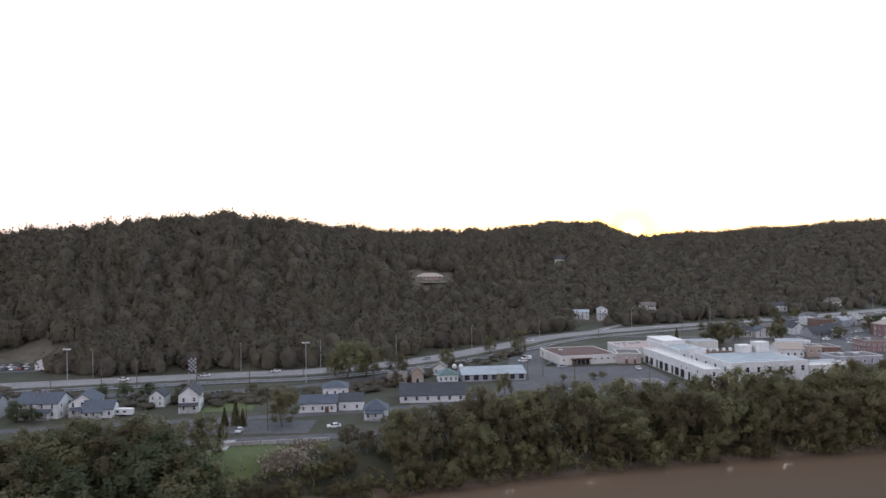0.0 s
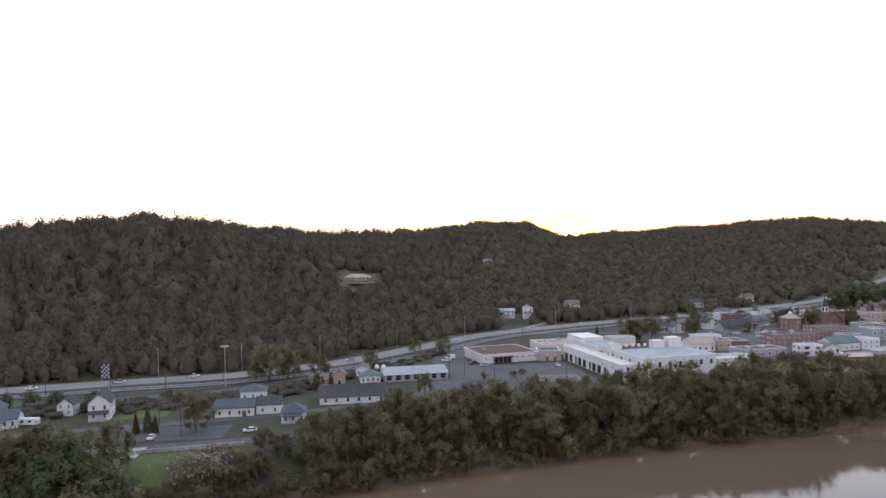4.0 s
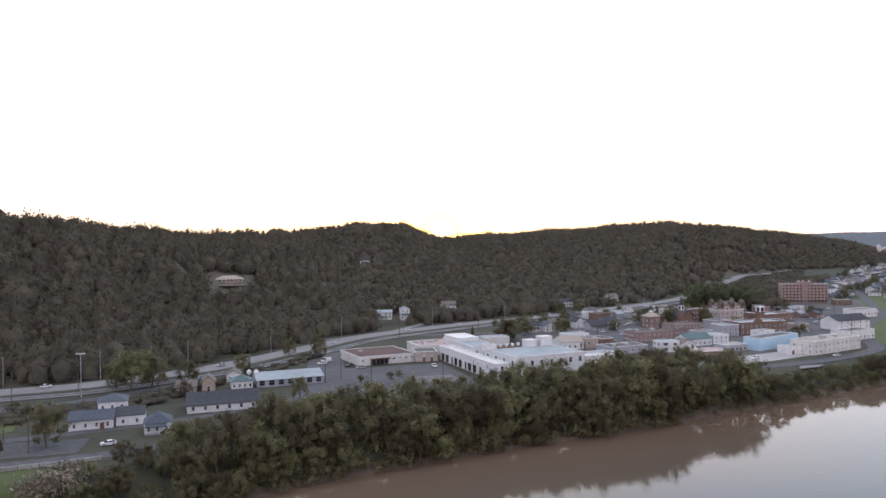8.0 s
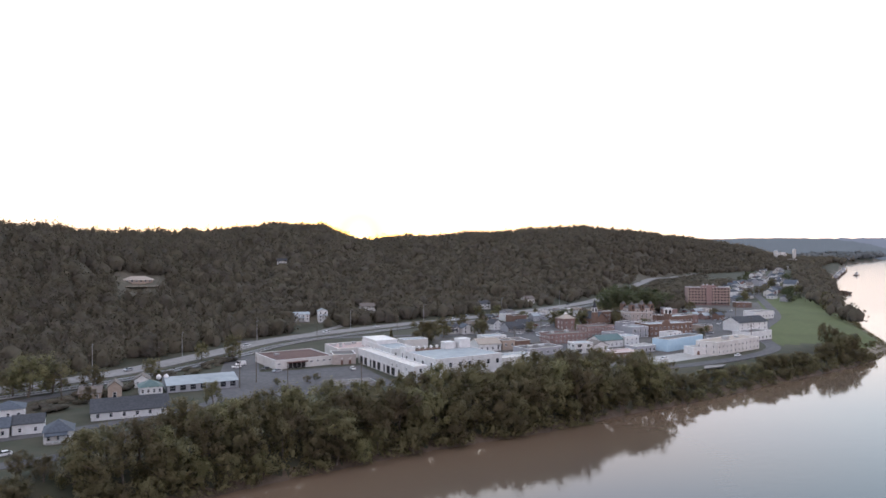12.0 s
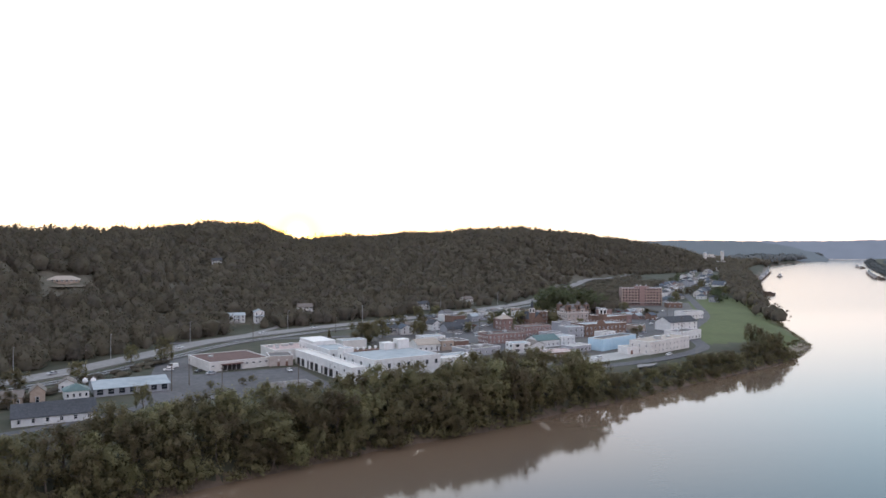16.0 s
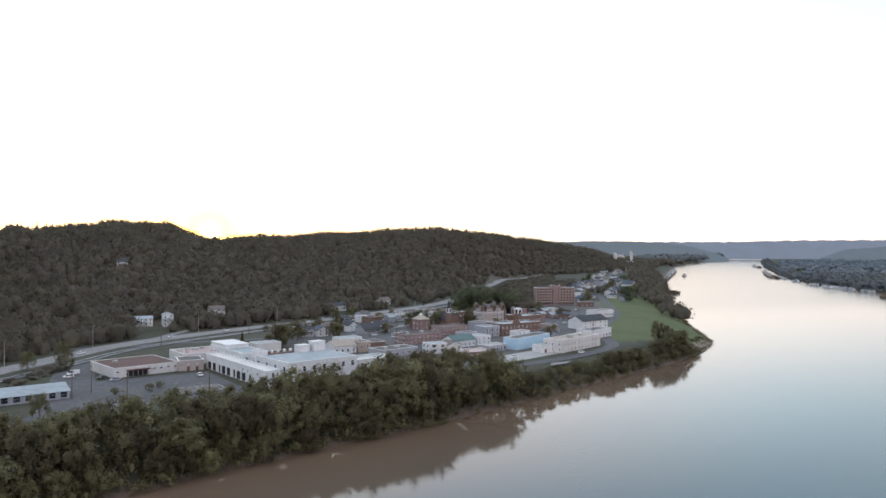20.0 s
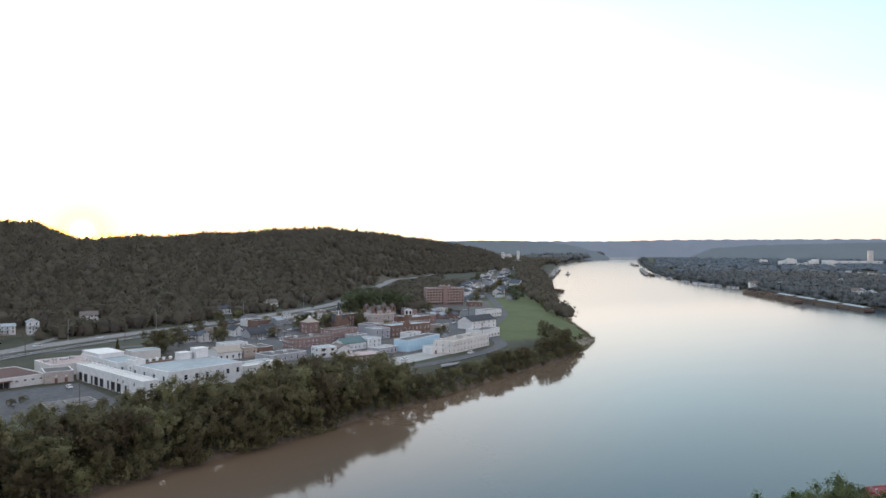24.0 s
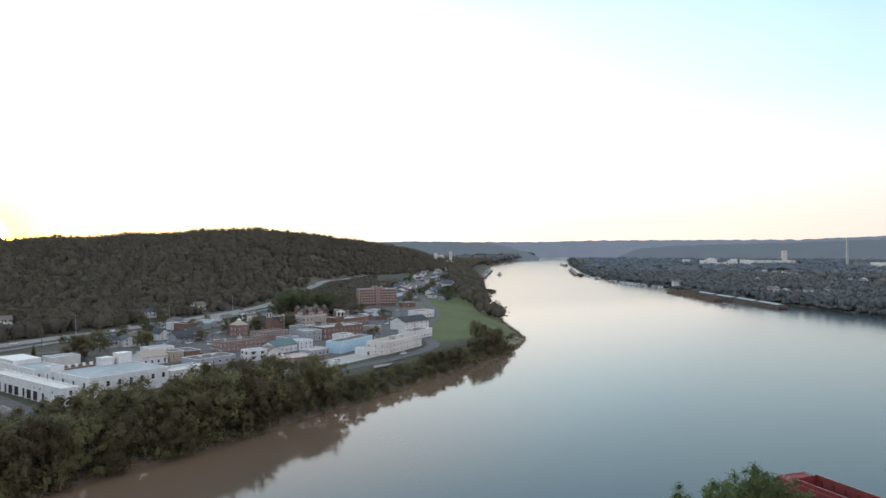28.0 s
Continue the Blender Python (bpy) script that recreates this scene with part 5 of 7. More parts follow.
building("store", "long cream two-storey block with rows of small windows", "building", 224.3, 357, 27, 43, 13, 6.6, M_CREAM, "flat", M_PALETAN, win=(("F", 2, 11), ("L", 2, 3)), size=(0.9, 1.2), storey=3.0, first=1.1, units=((17, 5, 3, 3, 1.7), (30, 6, 2, 2, 0.8)), parapet=0.4, group=T)
building("garage", "small white flat-roofed garage beside the cream block", "garage", 213, 361.5, 10, 9.4, 8, 3.8, M_WHITE, "flat", M_CONC, win=(), parapet=0.2, door=3.2, group=T)
court = building("courthouse", "tall tan brick courthouse with a red tiled crown", "courthouse", 236.5, 487, 12, 19, 12, 14.0, M_BUFF, "hip", M_TAR, 3.0, (("F", 4, 5), ("L", 4, 5)), size=(1.2, 1.8), storey=3.2, first=1.4, group=T)
brown = building("block", "two-storey brown brick block with a pale flat roof", "building", 226.5, 439, 10, 34, 16, 7.4, M_BROWN, "flat", M_PALE, win=(("F", 2, 10), ("L", 2, 5)), size=(1.1, 1.6), storey=3.5, first=1.2, units=((19, 7, 3, 3, 1.2),), group=T)
for u, v in ((-0.5, -0.5), (16.3, -0.5), (-0.5, 9.3), (16.3, 9.3), (7.9, -0.8)):
    bm = bmesh.new()
    box(bm, u, v, 12.4, u + 3.2, v + 3.2, 16.8)
    ob = part("turret", bm, M_BROWN, court, "brown brick corner turret")
    bm = bmesh.new()
    tube(bm, (u + 1.6, v + 1.6, 16.8), (u + 1.6, v + 1.6, 18.8), 2.3, 0.3, 4)
    part("cap", bm, M_TAR, ob)
    part("opening", box(bmesh.new(), u + 0.9, v - 0.06, 13.6, u + 2.3, v, 15.8), M_DARK, ob)
for z0 in (4.6, 10.8):
    part("cornice", box(bmesh.new(), -0.35, -0.35, z0, 19.35, 12.35, z0 + 0.6), M_CREAM, court, "pale stone cornice band")
bm = bmesh.new()
prism(bm, [(3.2 * math.cos(math.pi * k / 12), 7.3 + 3.4 * math.sin(math.pi * k / 12)) for k in range(13)], "y", -0.25, 0.5)
part("round_gable", bm, M_BROWN, brown, "dark rounded gable over the street front", at=pose(13, 0, 0))
apart = building("apartment_block", "six-storey red brick apartment block with a central stair shaft", "building", 379, 661, -17, 40, 14, 17.0, M_ROSE, "flat", M_PALE, win=(), parapet=0.5)
windows_on(apart, "F", 40, 14, 6, 13, 1.3, 2.8, (1.8, 1.5), M_TAN, set((f, k) for f in range(6) for k in (6,)))
windows_on(apart, "R", 40, 14, 6, 3, 1.3, 2.8, (1.4, 1.4), M_TAN)
for f in range(1, 6):
    for u0, u1 in ((0.6, 16.4), (23.6, 39.4)):
        part("floor_band", box(bmesh.new(), u0, -0.12, 2.8 * f + 0.5, u1, -0.02, 2.8 * f + 0.85), M_TAN, apart, "paler brick floor band")
for u in (0.0, 39.4):
    part("corner_pier", box(bmesh.new(), u, -0.35, 0, u + 0.6, -0.02, 17.6), M_TAN, apart, "paler brick pier")
part("stair_shaft", box(bmesh.new(), 17.4, -1.4, -1, 22.6, 7, 19.6), M_ROSE, apart)
part("penthouse", box(bmesh.new(), 14.4, 5, 17.1, 28, 11, 19.2), M_ROSE, apart)
for u in (16, 19.6, 25, 31):
    part("rooftop_unit", box(bmesh.new(), u, 7, 17.1 if u > 28 else 19.2, u + 1.4, 8.4, 18.5 if u > 28 else 20.6), M_STEEL, apart)
part("base_canopy", box(bmesh.new(), 2, -2.2, 3.0, 38, -0.02, 3.3), M_CONC, apart, "pale concrete canopy over the ground floor")
building("annex", "low brick annex beside the apartment block", "annex", 409, 626, -17, 14, 12, 4.4, M_BROWN, "flat", M_TAR, win=(("F", 1, 3),), size=(1.4, 1.3), parapet=0.3)
building("store", "white building with a dark gabled roof by the park", "store", 299, 452, 16, 28, 14, 6.0, M_WHITE, "gable_x", M_SHINGLE, 3.4, (("F", 2, 5), ("R", 2, 3)), storey=3.0, group=T)
building("store", "white building with a grey flat roof near the park", "store", 275, 404, 24, 24, 12, 5.0, M_WHITE, "flat", M_TAR, win=(("F", 1, 6),), size=(1.4, 1.5), units=((6, 6, 2, 2, 1.0),), group=T)
building("store", "low white flat-roofed store at the park edge", "store", 359, 522, 16, 21, 12, 5.4, M_WHITE, "flat", M_TAR, win=(("F", 1, 6), ("R", 1, 3)), size=(1.4, 1.4), first=1.8, group=T)
building("block", "small brick block with a white cupola", "building", 188, 494, 20, 8, 9, 7.0, M_BROWN, "hip", M_TAR, 2.0, (("F", 2, 3),), size=(1.0, 1.5), group=T)
building("block", "plain grey-brown brick block of three storeys", "building", 220, 506, 20, 12, 12, 9.6, M_BROWN, "flat", M_TAR, win=(("F", 3, 4),), size=(1.0, 1.5), storey=3.0, group=T)
building("shop", "grey two-storey shop between brick blocks", "shop", 213.5, 437, 8, 12, 12, 6.2, M_GREY, "flat", M_PALE, win=(("F", 2, 3),), size=(1.4, 1.6), storey=2.9, first=0.8, group=T)
building("shop", "grey shop with a flat tar roof", "shop", 196, 432, 18, 12, 8, 3.6, M_GREY, "flat", M_TAR, win=(("F", 1, 6),), size=(1.4, 1.4), group=T)
building("block", "two-storey brick row with a black tar roof", "building", 186, 444, 16, 22, 12, 6.4, M_BRICK, "flat", M_TAR, win=(("F", 2, 8), ("L", 2, 4)), size=(1.1, 1.6), storey=3.6, group=T)
building("block", "brick store row with a pale parapet", "building", 262, 476, 20, 22, 14, 8.2, M_BROWN, "flat", M_PALE, win=(("F", 2, 7),), size=(1.1, 1.7), storey=3.6, group=T)
building("block", "brown brick block on the main street", "building", 246, 528, 20, 30, 14, 7.6, M_BROWN, "flat", M_TAR, win=(("F", 2, 8),), size=(1.1, 1.6), storey=3.4, group=T)

# a church steeple, a cupola and a clock gable in town
steeple = thing("church_steeple", pose(208.5, 486.5, 0, 0, 0, 20), "slim white church steeple with dark louvred belfry", "steeple")
part("tower", box(bmesh.new(), 0, 0, 0, 3.2, 3.2, 12), M_BROWN, steeple)
part("belfry", box(bmesh.new(), 0.3, 0.3, 12, 2.9, 2.9, 15.2), M_WHITE, steeple)
for k, (lx, ly, la) in enumerate(((1.6, 0.28, 0), (0.28, 1.6, -90))):
    part("louvre", box(bmesh.new(), -0.7, -0.08, 12.4, 0.7, 0.0, 14.8), M_DARK, steeple, at=pose(lx, ly, 0, 0, 0, la))
bm = bmesh.new()
tube(bm, (1.6, 1.6, 15.2), (1.6, 1.6, 21.5), 1.3, 0.06, 8)
part("spire", bm, M_SHINGLE, steeple)
church = building("church", "brown brick church nave with a dark gabled roof", "church", 213, 494, 20, 10, 18, 6.5, M_BROWN, "gable_y", M_SHINGLE, 4.5, (("F", 1, 2), ("L", 1, 5)), size=(1.0, 3.0))
cupola = thing("cupola", pose(191.5, 498.5, 8.6, 0, 0, 20), "small white cupola on a brick roof", "cupola")
part("lantern", box(bmesh.new(), -0.9, -0.9, -1.6, 0.9, 0.9, 1.6), M_WHITE, cupola)
bm = bmesh.new()
tube(bm, (0, 0, 1.6), (0, 0, 3.2), 1.5, 0.05, 8)
part("cap", bm, M_WHITE, cupola)
# round gable and chimney tower of the pale-roofed block
gable = thing("sign_tower", pose(255, 468, 0, 0, 0, 22), "square tower with a dark opening under a white cap", "tower")
part("shaft", box(bmesh.new(), 0, 0, 0, 4, 4, 11.5), M_BROWN, gable)
part("opening", box(bmesh.new(), 0.8, -0.06, 12.0, 3.2, 4.06, 14.4), M_DARK, gable)
part("cap", box(bmesh.new(), -0.3, -0.3, 14.4, 4.3, 4.3, 15.2), M_WHITE, gable)
for u in (0, 3.2):
    for v in (0, 3.2):
        part("pier", box(bmesh.new(), u, v, 11.5, u + 0.8, v + 0.8, 14.4), M_WHITE, gable)

# ---- the rest of town: houses behind the apartment block and up the valley ----
far_gen = random.Random(11)
FT = "houses up the valley"
for k in range(46):
    t = (k / 45) ** 1.25
    bx, by = 455 + 300 * t + far_gen.uniform(-28, 24), 705 + 350 * t + far_gen.uniform(-34, 44)
    if line_gap(np.array([bx]), np.array([by]), [(392, 543), (470, 670), (547, 796), (700, 1000)])[0] < 12:
        bx, by = bx - 16, by + 22
    w = far_gen.uniform(8, 14)
    wall, tone = far_gen.choice([(M_WHITE, "white"), (M_WHITE, "white"), (M_CREAM, "cream"), (M_GREY, "grey"), (M_BRICK, "red brick")])
    kind = far_gen.choice(["gable_x", "gable_y", "hip"])
    roof, rtone = far_gen.choice([(M_SHINGLE, "dark"), (M_SLATE, "blue-grey"), (M_TANROOF, "tan")])
    building("house", f"{tone} house with a {rtone} roof up the valley", "house", bx, by, far_gen.uniform(10, 40), w, 9, far_gen.choice([3.4, 5.4, 5.8]), wall, kind, roof, 2.6, (("F", 1, 3),), group=FT)
for k, (bx, by) in enumerate(((438, 688), (452, 700), (447, 722), (468, 728), (482, 752), (500, 770), (516, 800), (540, 812), (556, 845), (590, 905), (604, 935), (628, 960), (650, 944), (700, 1010), (735, 1040))):
    w = far_gen.uniform(9, 17)
    building("shop", "white flat-roofed shop on the street out of town", "building", bx, by, far_gen.uniform(20, 38), w, 10, far_gen.choice([4.0, 6.5, 7.5]), M_WHITE if k % 4 else M_GREY, "flat" if k % 3 else "gable_x", M_TAR if k % 3 == 1 else M_SHINGLE, 2.2, (("F", 2 if k % 2 else 1, 3),), size=(1.3, 1.4), storey=2.9, group="shops on the street out of town")
for k in range(30):
    t = k / 29
    leg = min(int(t * 4), 3)
    (ax, ay), (bx, by) = OUT_STREET[2 + leg], OUT_STREET[3 + leg]
    u, side = t * 4 - leg, (11 + far_gen.uniform(0, 14)) * (1 if k % 2 else -1)
    hx, hy = ax + (bx - ax) * u + side * 0.8, ay + (by - ay) * u - side * 0.6
    if any(math.hypot(hx + 4 - fx, hy + 4 - fy) < fr + 5 for fx, fy, fr in FOOTPRINTS):
        continue
    wall, tone = far_gen.choice([(M_WHITE, "white"), (M_WHITE, "white"), (M_CREAM, "cream"), (M_GREY, "grey")])
    building("house", f"{tone} house along the street out of town", "house", hx, hy, 36 + far_gen.uniform(-6, 6), far_gen.uniform(8, 12), 9, far_gen.choice([3.4, 5.2, 5.6]), wall, far_gen.choice(["gable_x", "gable_y", "hip"]), far_gen.choice([M_SHINGLE, M_SLATE, M_TANROOF]), 2.6, (("F", 2, 3), ("L", 1, 2)), storey=2.4, group=FT)
for k in range(60):
    leg = far_gen.randrange(4)
    (ax, ay), (bx, by) = OUT_STREET[1 + leg], OUT_STREET[2 + leg]
    u, side = far_gen.random(), far_gen.uniform(13, 40) * far_gen.choice((-1, 1))
    yx, yy = ax + (bx - ax) * u + side * 0.82, ay + (by - ay) * u - side * 0.57
    if yy > 640 and not any(math.hypot(yx - fx, yy - fy) < fr + 3 for fx, fy, fr in FOOTPRINTS):
        tree(k, yx, yy, far_gen.uniform(6, 11), 1.5, k * 1.3, "round leafy tree in a yard along the street out of town", "yard trees", kinds=DARK_TREES)
building("house", "large white house with a steep roof by the park", "house", 640, 852, 30, 14, 16, 7.5, M_WHITE, "gable_y", M_SLATE, 5.0, (("F", 2, 3), ("R", 2, 4)), group=FT)

# small shops, sheds and garages that fill the blocks
for k in range(260):
    bx, by = far_gen.uniform(112, 350), far_gen.uniform(372, 610)
    w, dep = far_gen.uniform(6, 15), far_gen.uniform(6, 11)
    near = math.degrees(math.atan2(bx, by))
    if math.hypot(bx, by) > foot_of(near) - 85 or not 14 < near < 32.5 or (bx > 240 and by < 452) or (bx < 212 and by < 530) or (bx > 330 and by > 580):
        continue
    if any(math.hypot(bx + w / 2 - fx, by + dep / 2 - fy) < (fr + w / 2) * 0.92 for fx, fy, fr in FOOTPRINTS):
        continue
    wall, tone = far_gen.choice([(M_WHITE, "white"), (M_BRICK, "red brick"), (M_BROWN, "brown brick"), (M_GREY, "grey"), (M_CREAM, "cream"), (M_TAN, "tan brick")])
    kind = far_gen.choice(["flat", "flat", "flat", "gable_x"])
    roof, rtone = far_gen.choice([(M_TAR, "tar"), (M_SHINGLE, "dark shingle"), (M_SLATE, "blue-grey"), (M_TAR, "tar"), (M_PALE, "pale")])
    building("shop", f"small {tone} town building with a {rtone} roof", "building", bx, by, far_gen.uniform(14, 24), w, dep, far_gen.choice([3.2, 3.6, 4.4, 5.4]), wall, kind, roof, 1.8, (("F", far_gen.choice([1, 2]), 3),) if w > 8 else (("F", 1, 2),), size=(1.1, 1.4), storey=2.9, group=T)

# storage works and harbour sheds up the river
for k, (bx, by, w, d, h) in enumerate(((1180, 1660, 30, 20, 12), (1260, 1700, 40, 20, 16), (1390, 1930, 50, 24, 18), (1440, 1990, 30, 30, 24), (1130, 1520, 36, 20, 8))):
    building("plant", "pale industrial plant up the valley", "factory", bx, by, 30, w, d, h, M_CREAM, "flat", M_PALE, win=(("F", 2, 4),), size=(2.5, 2.5), storey=4, group="industrial blocks up the valley")
for bx, by, h in ((1215, 1700, 42), (1455, 1950, 44)):
    silo = thing("silo_tower", pose(bx, by, 0), "tall pale silo tower up the valley", "silo", "silo towers")
    part("shell", tube(bmesh.new(), (0, 0, 0), (0, 0, h), 5, 5, 14), M_CREAM, silo)
    part("cap", tube(bmesh.new(), (0, 0, h), (0, 0, h + 3), 5.4, 1.5, 14), M_PALE, silo)
for k in range(9):
    bx, by = 1085 + 48 * k + far_gen.uniform(-16, 16), 1352 + 62 * k + far_gen.uniform(-12, 12)
    building("harbour_shed", "pale harbour shed on the far river bank", "shed", bx - 20, by + 12, 48, far_gen.uniform(16, 30), 14, far_gen.uniform(5, 10), far_gen.choice([M_WHITE, M_CREAM, M_GREY]), "gable_x", M_PALE, 2.5, (("F", 1, 4),), size=(2, 2), group="harbour sheds", z=-3)

# ---- the industrial plain across the river ----
IP = "industrial plain"
for bx, by, w, d, h, wall in ((2231, 1520, 60, 40, 22, M_WHITE), (2300, 1475, 40, 30, 16, M_CREAM), (2345, 1440, 30, 30, 26, M_WHITE), (2695, 1619, 220, 60, 13, M_WHITE), (2480, 1400, 90, 40, 12, M_CREAM), (2560, 1085, 130, 60, 16, M_WHITE), (2410, 1010, 90, 40, 15, M_CREAM), (2640, 1235, 120, 40, 10, M_TAN), (2240, 1500, 20, 20, 34, M_WHITE)):
    building("plant", "large pale plant building on the far plain", "factory", bx, by, -36, w * 0.8, d, h * 0.72, wall, "flat", M_PALE, win=(("F", 1, 5),), size=(4, 4), first=4, group=IP, z=-3)
silo = thing("silo_tower", pose(2619, 1443, -3), "square pale silo block on the plain", "silo", "silo towers")
for k in range(3):
    part("shell", tube(bmesh.new(), (9 * k - 9, 0, 0), (9 * k - 9, 0, 46), 5, 5, 14), M_CREAM, silo)
part("headhouse", box(bmesh.new(), -12, -4, 46, 12, 4, 51), M_CREAM, silo)
stack = thing("chimney_stack", pose(2520, 1172, -3), "very tall pale concrete chimney stack", "chimney")
part("shaft", tube(bmesh.new(), (0, 0, 0), (0, 0, 92), 4.6, 3.0, 16), M_PALE, stack)
part("rim", tube(bmesh.new(), (0, 0, 92), (0, 0, 93.5), 3.4, 3.4, 16), M_STEEL, stack)
part("flue_house", box(bmesh.new(), -9, -7, 0, 9, 7, 9), M_CONC, stack)
for k in range(44):
    cx, cy, cr = PLAIN_CLEARINGS[k % 9]
    bx, by = cx + far_gen.uniform(-1, 1) * cr, cy + far_gen.uniform(-1, 1) * cr
    if any(math.hypot(bx - fx, by - fy) < fr + 8 for fx, fy, fr in FOOTPRINTS):
        continue
    wall, tone = far_gen.choice([(M_WHITE, "white"), (M_WHITE, "white"), (M_CREAM, "cream"), (M_GREY, "grey")])
    building("house", f"{tone} house on the wooded plain across the river", "house", bx, by, -50 + far_gen.uniform(-15, 15), far_gen.uniform(8, 15), 9, far_gen.uniform(3.6, 5.5), wall, far_gen.choice(["gable_x", "hip"]), far_gen.choice([M_SLATE, M_TANROOF, M_PALE]), 3, (("F", 1, 4),), group="houses across the river", z=-3)
for k in range(12):
    bx, by = 2200 + 15 * k + far_gen.uniform(-8, 8), 1545 - 11 * k + far_gen.uniform(-45, 45)
    building("plant", "white plant block with stepped roofs on the far plain", "factory", bx, by, -36, far_gen.uniform(10, 26), 16, far_gen.uniform(6, 22), M_WHITE, "flat", M_PALE, win=(("F", 1, 2),), size=(3, 3), first=4, group=IP, z=-3)


# ---- vessels ----
def barge(x, y, ang, label, hull, cover, length=59.0, beam=10.7, z=WATER):
    root = thing("barge", pose(x, y, z, 0, 0, ang), label, "barge", "moored barges")
    bm = bmesh.new()
    prism(bm, [(0, 0.6), (4, -0.8), (length - 4, -0.8), (length, 0.6), (length, 3.2), (0, 3.2)], "y", 0, beam)
    part("hull", bm, hull, root)
    bm = bmesh.new()
    box(bm, 4, 0.9, 3.2, length - 4, 1.2, 4.6), box(bm, 4, beam - 1.2, 3.2, length - 4, beam - 0.9, 4.6)
    box(bm, 4, 1.2, 3.2, 4.3, beam - 1.2, 4.6), box(bm, length - 4.3, 1.2, 3.2, length - 4, beam - 1.2, 4.6)
    part("coaming", bm, hull, root)
    if cover:
        for k in range(8):
            u = 4.4 + (length - 8.8) * k / 8
            bm = bmesh.new()
            prism(bm, [(1.2, 4.6), (beam / 2, 5.9), (beam - 1.2, 4.6)], "x", u, u + (length - 8.8) / 8 - 0.25)
            part("hatch_cover", bm, cover, root)
    else:
        part("hold", box(bmesh.new(), 4.3, 1.2, 3.2, length - 4.3, beam - 1.2, 3.26), M_RUSTDK, root, "dark empty cargo hold")
    for u in (1.2, length - 1.2):
        for v in (1.5, beam - 1.5):
            part("bollard", tube(bmesh.new(), (u, v, 3.2), (u, v, 4.0), 0.25, 0.3, 8), M_STEEL, root)
    return root


# along the far right bank, end to end, and one open red barge by the near bank
for k in range(5):
    x0, y0 = 979 - 34.2 * k, 701 - 50.8 * k
    barge(x0 - 12, y0 - 4, 236, "loaded barge with pale covers moored at the far bank" if k > 0 else "rusty open barge moored at the far bank", M_RUSTDK, M_PALE if k > 0 else None, 59)
for k in range(3):
    x0, y0 = 964 - 34.2 * k, 709 - 50.8 * k
    barge(x0 - 14, y0 + 2, 236, "rusty brown open barge in the outer row", M_RUSTDK, None, 59)
for x0, y0, a in ((2600, 2520, 40), (1960, 1910, 46), (1905, 1850, 46), (1345, 1262, 50), (1300, 1210, 50)):
    barge(x0, y0, a, "dark barge moored at the far bank upriver", M_RUSTDK, None, 59)


barge(742, 872, 128, "short dark barge moored under the wooded bank", M_RUSTDK, None, 24)


def red_barge():
    """An open hopper barge: raked bow, side walls with deck edges, and a deep hold painted red."""
    root = thing("barge", pose(221.2, 114.5, WATER, 0, 0, 254), "red open hopper barge moored beside the near bank", "barge", "moored barges")
    L, B = 59.0, 10.7
    bm = bmesh.new()
    prism(bm, [(0, 1.4), (5, -0.8), (5, 3.4), (0, 3.7)], "y", -B, 0)
    box(bm, L - 3, -B, -0.8, L, 0, 3.4), box(bm, 5, -B + 1.1, -0.8, L - 3, -1.1, -0.2)
    part("hull", bm, M_RUST, root)
    part("hold", box(bmesh.new(), 5, -B + 1.12, -0.19, L - 3, -1.12, -0.05), M_HOLD, root, "dark red empty hold")
    for v0, v1 in ((-1.1, 0.0), (-B, -B + 1.1)):
        part("side_wall", box(bmesh.new(), 5, v0, -0.8, L - 3, v1, 3.4), M_RUST, root, "dull red side tank")
        inner = v0 if v1 == 0.0 else v1 - 0.22
        part("coaming", box(bmesh.new(), 4.8, inner, 3.4, L - 2.8, inner + 0.22, 4.5), M_RUST, root, "bright red raised coaming")
        part("rail", box(bmesh.new(), 4.8, inner - 0.06, 4.5, L - 2.8, inner + 0.28, 4.58), M_RUSTPALE, root, "worn pale rail edge")
    part("bow_coaming", box(bmesh.new(), 4.8, -B + 1.1, 3.4, 5.0, -1.1, 4.3), M_RUST, root)
    part("bow_rail", box(bmesh.new(), 0.1, -B + 0.1, 3.7, 0.3, -0.1, 4.0), M_RUSTPALE, root, "scuffed pale bow edge")
    for k in range(12):
        for v0, v1 in ((-1.32, -1.12), (-B + 1.12, -B + 1.32)):
            part("rib", box(bmesh.new(), 7 + 4 * k, v0, -0.04, 7.25 + 4 * k, v1, 3.3), M_HOLD, root)
    for u in (1.6, 3.4):
        for v in (-1.2, -B + 1.2):
            part("bollard", tube(bmesh.new(), (u, v, 3.5), (u, v, 4.3), 0.22, 0.28, 8), M_STEEL, root)


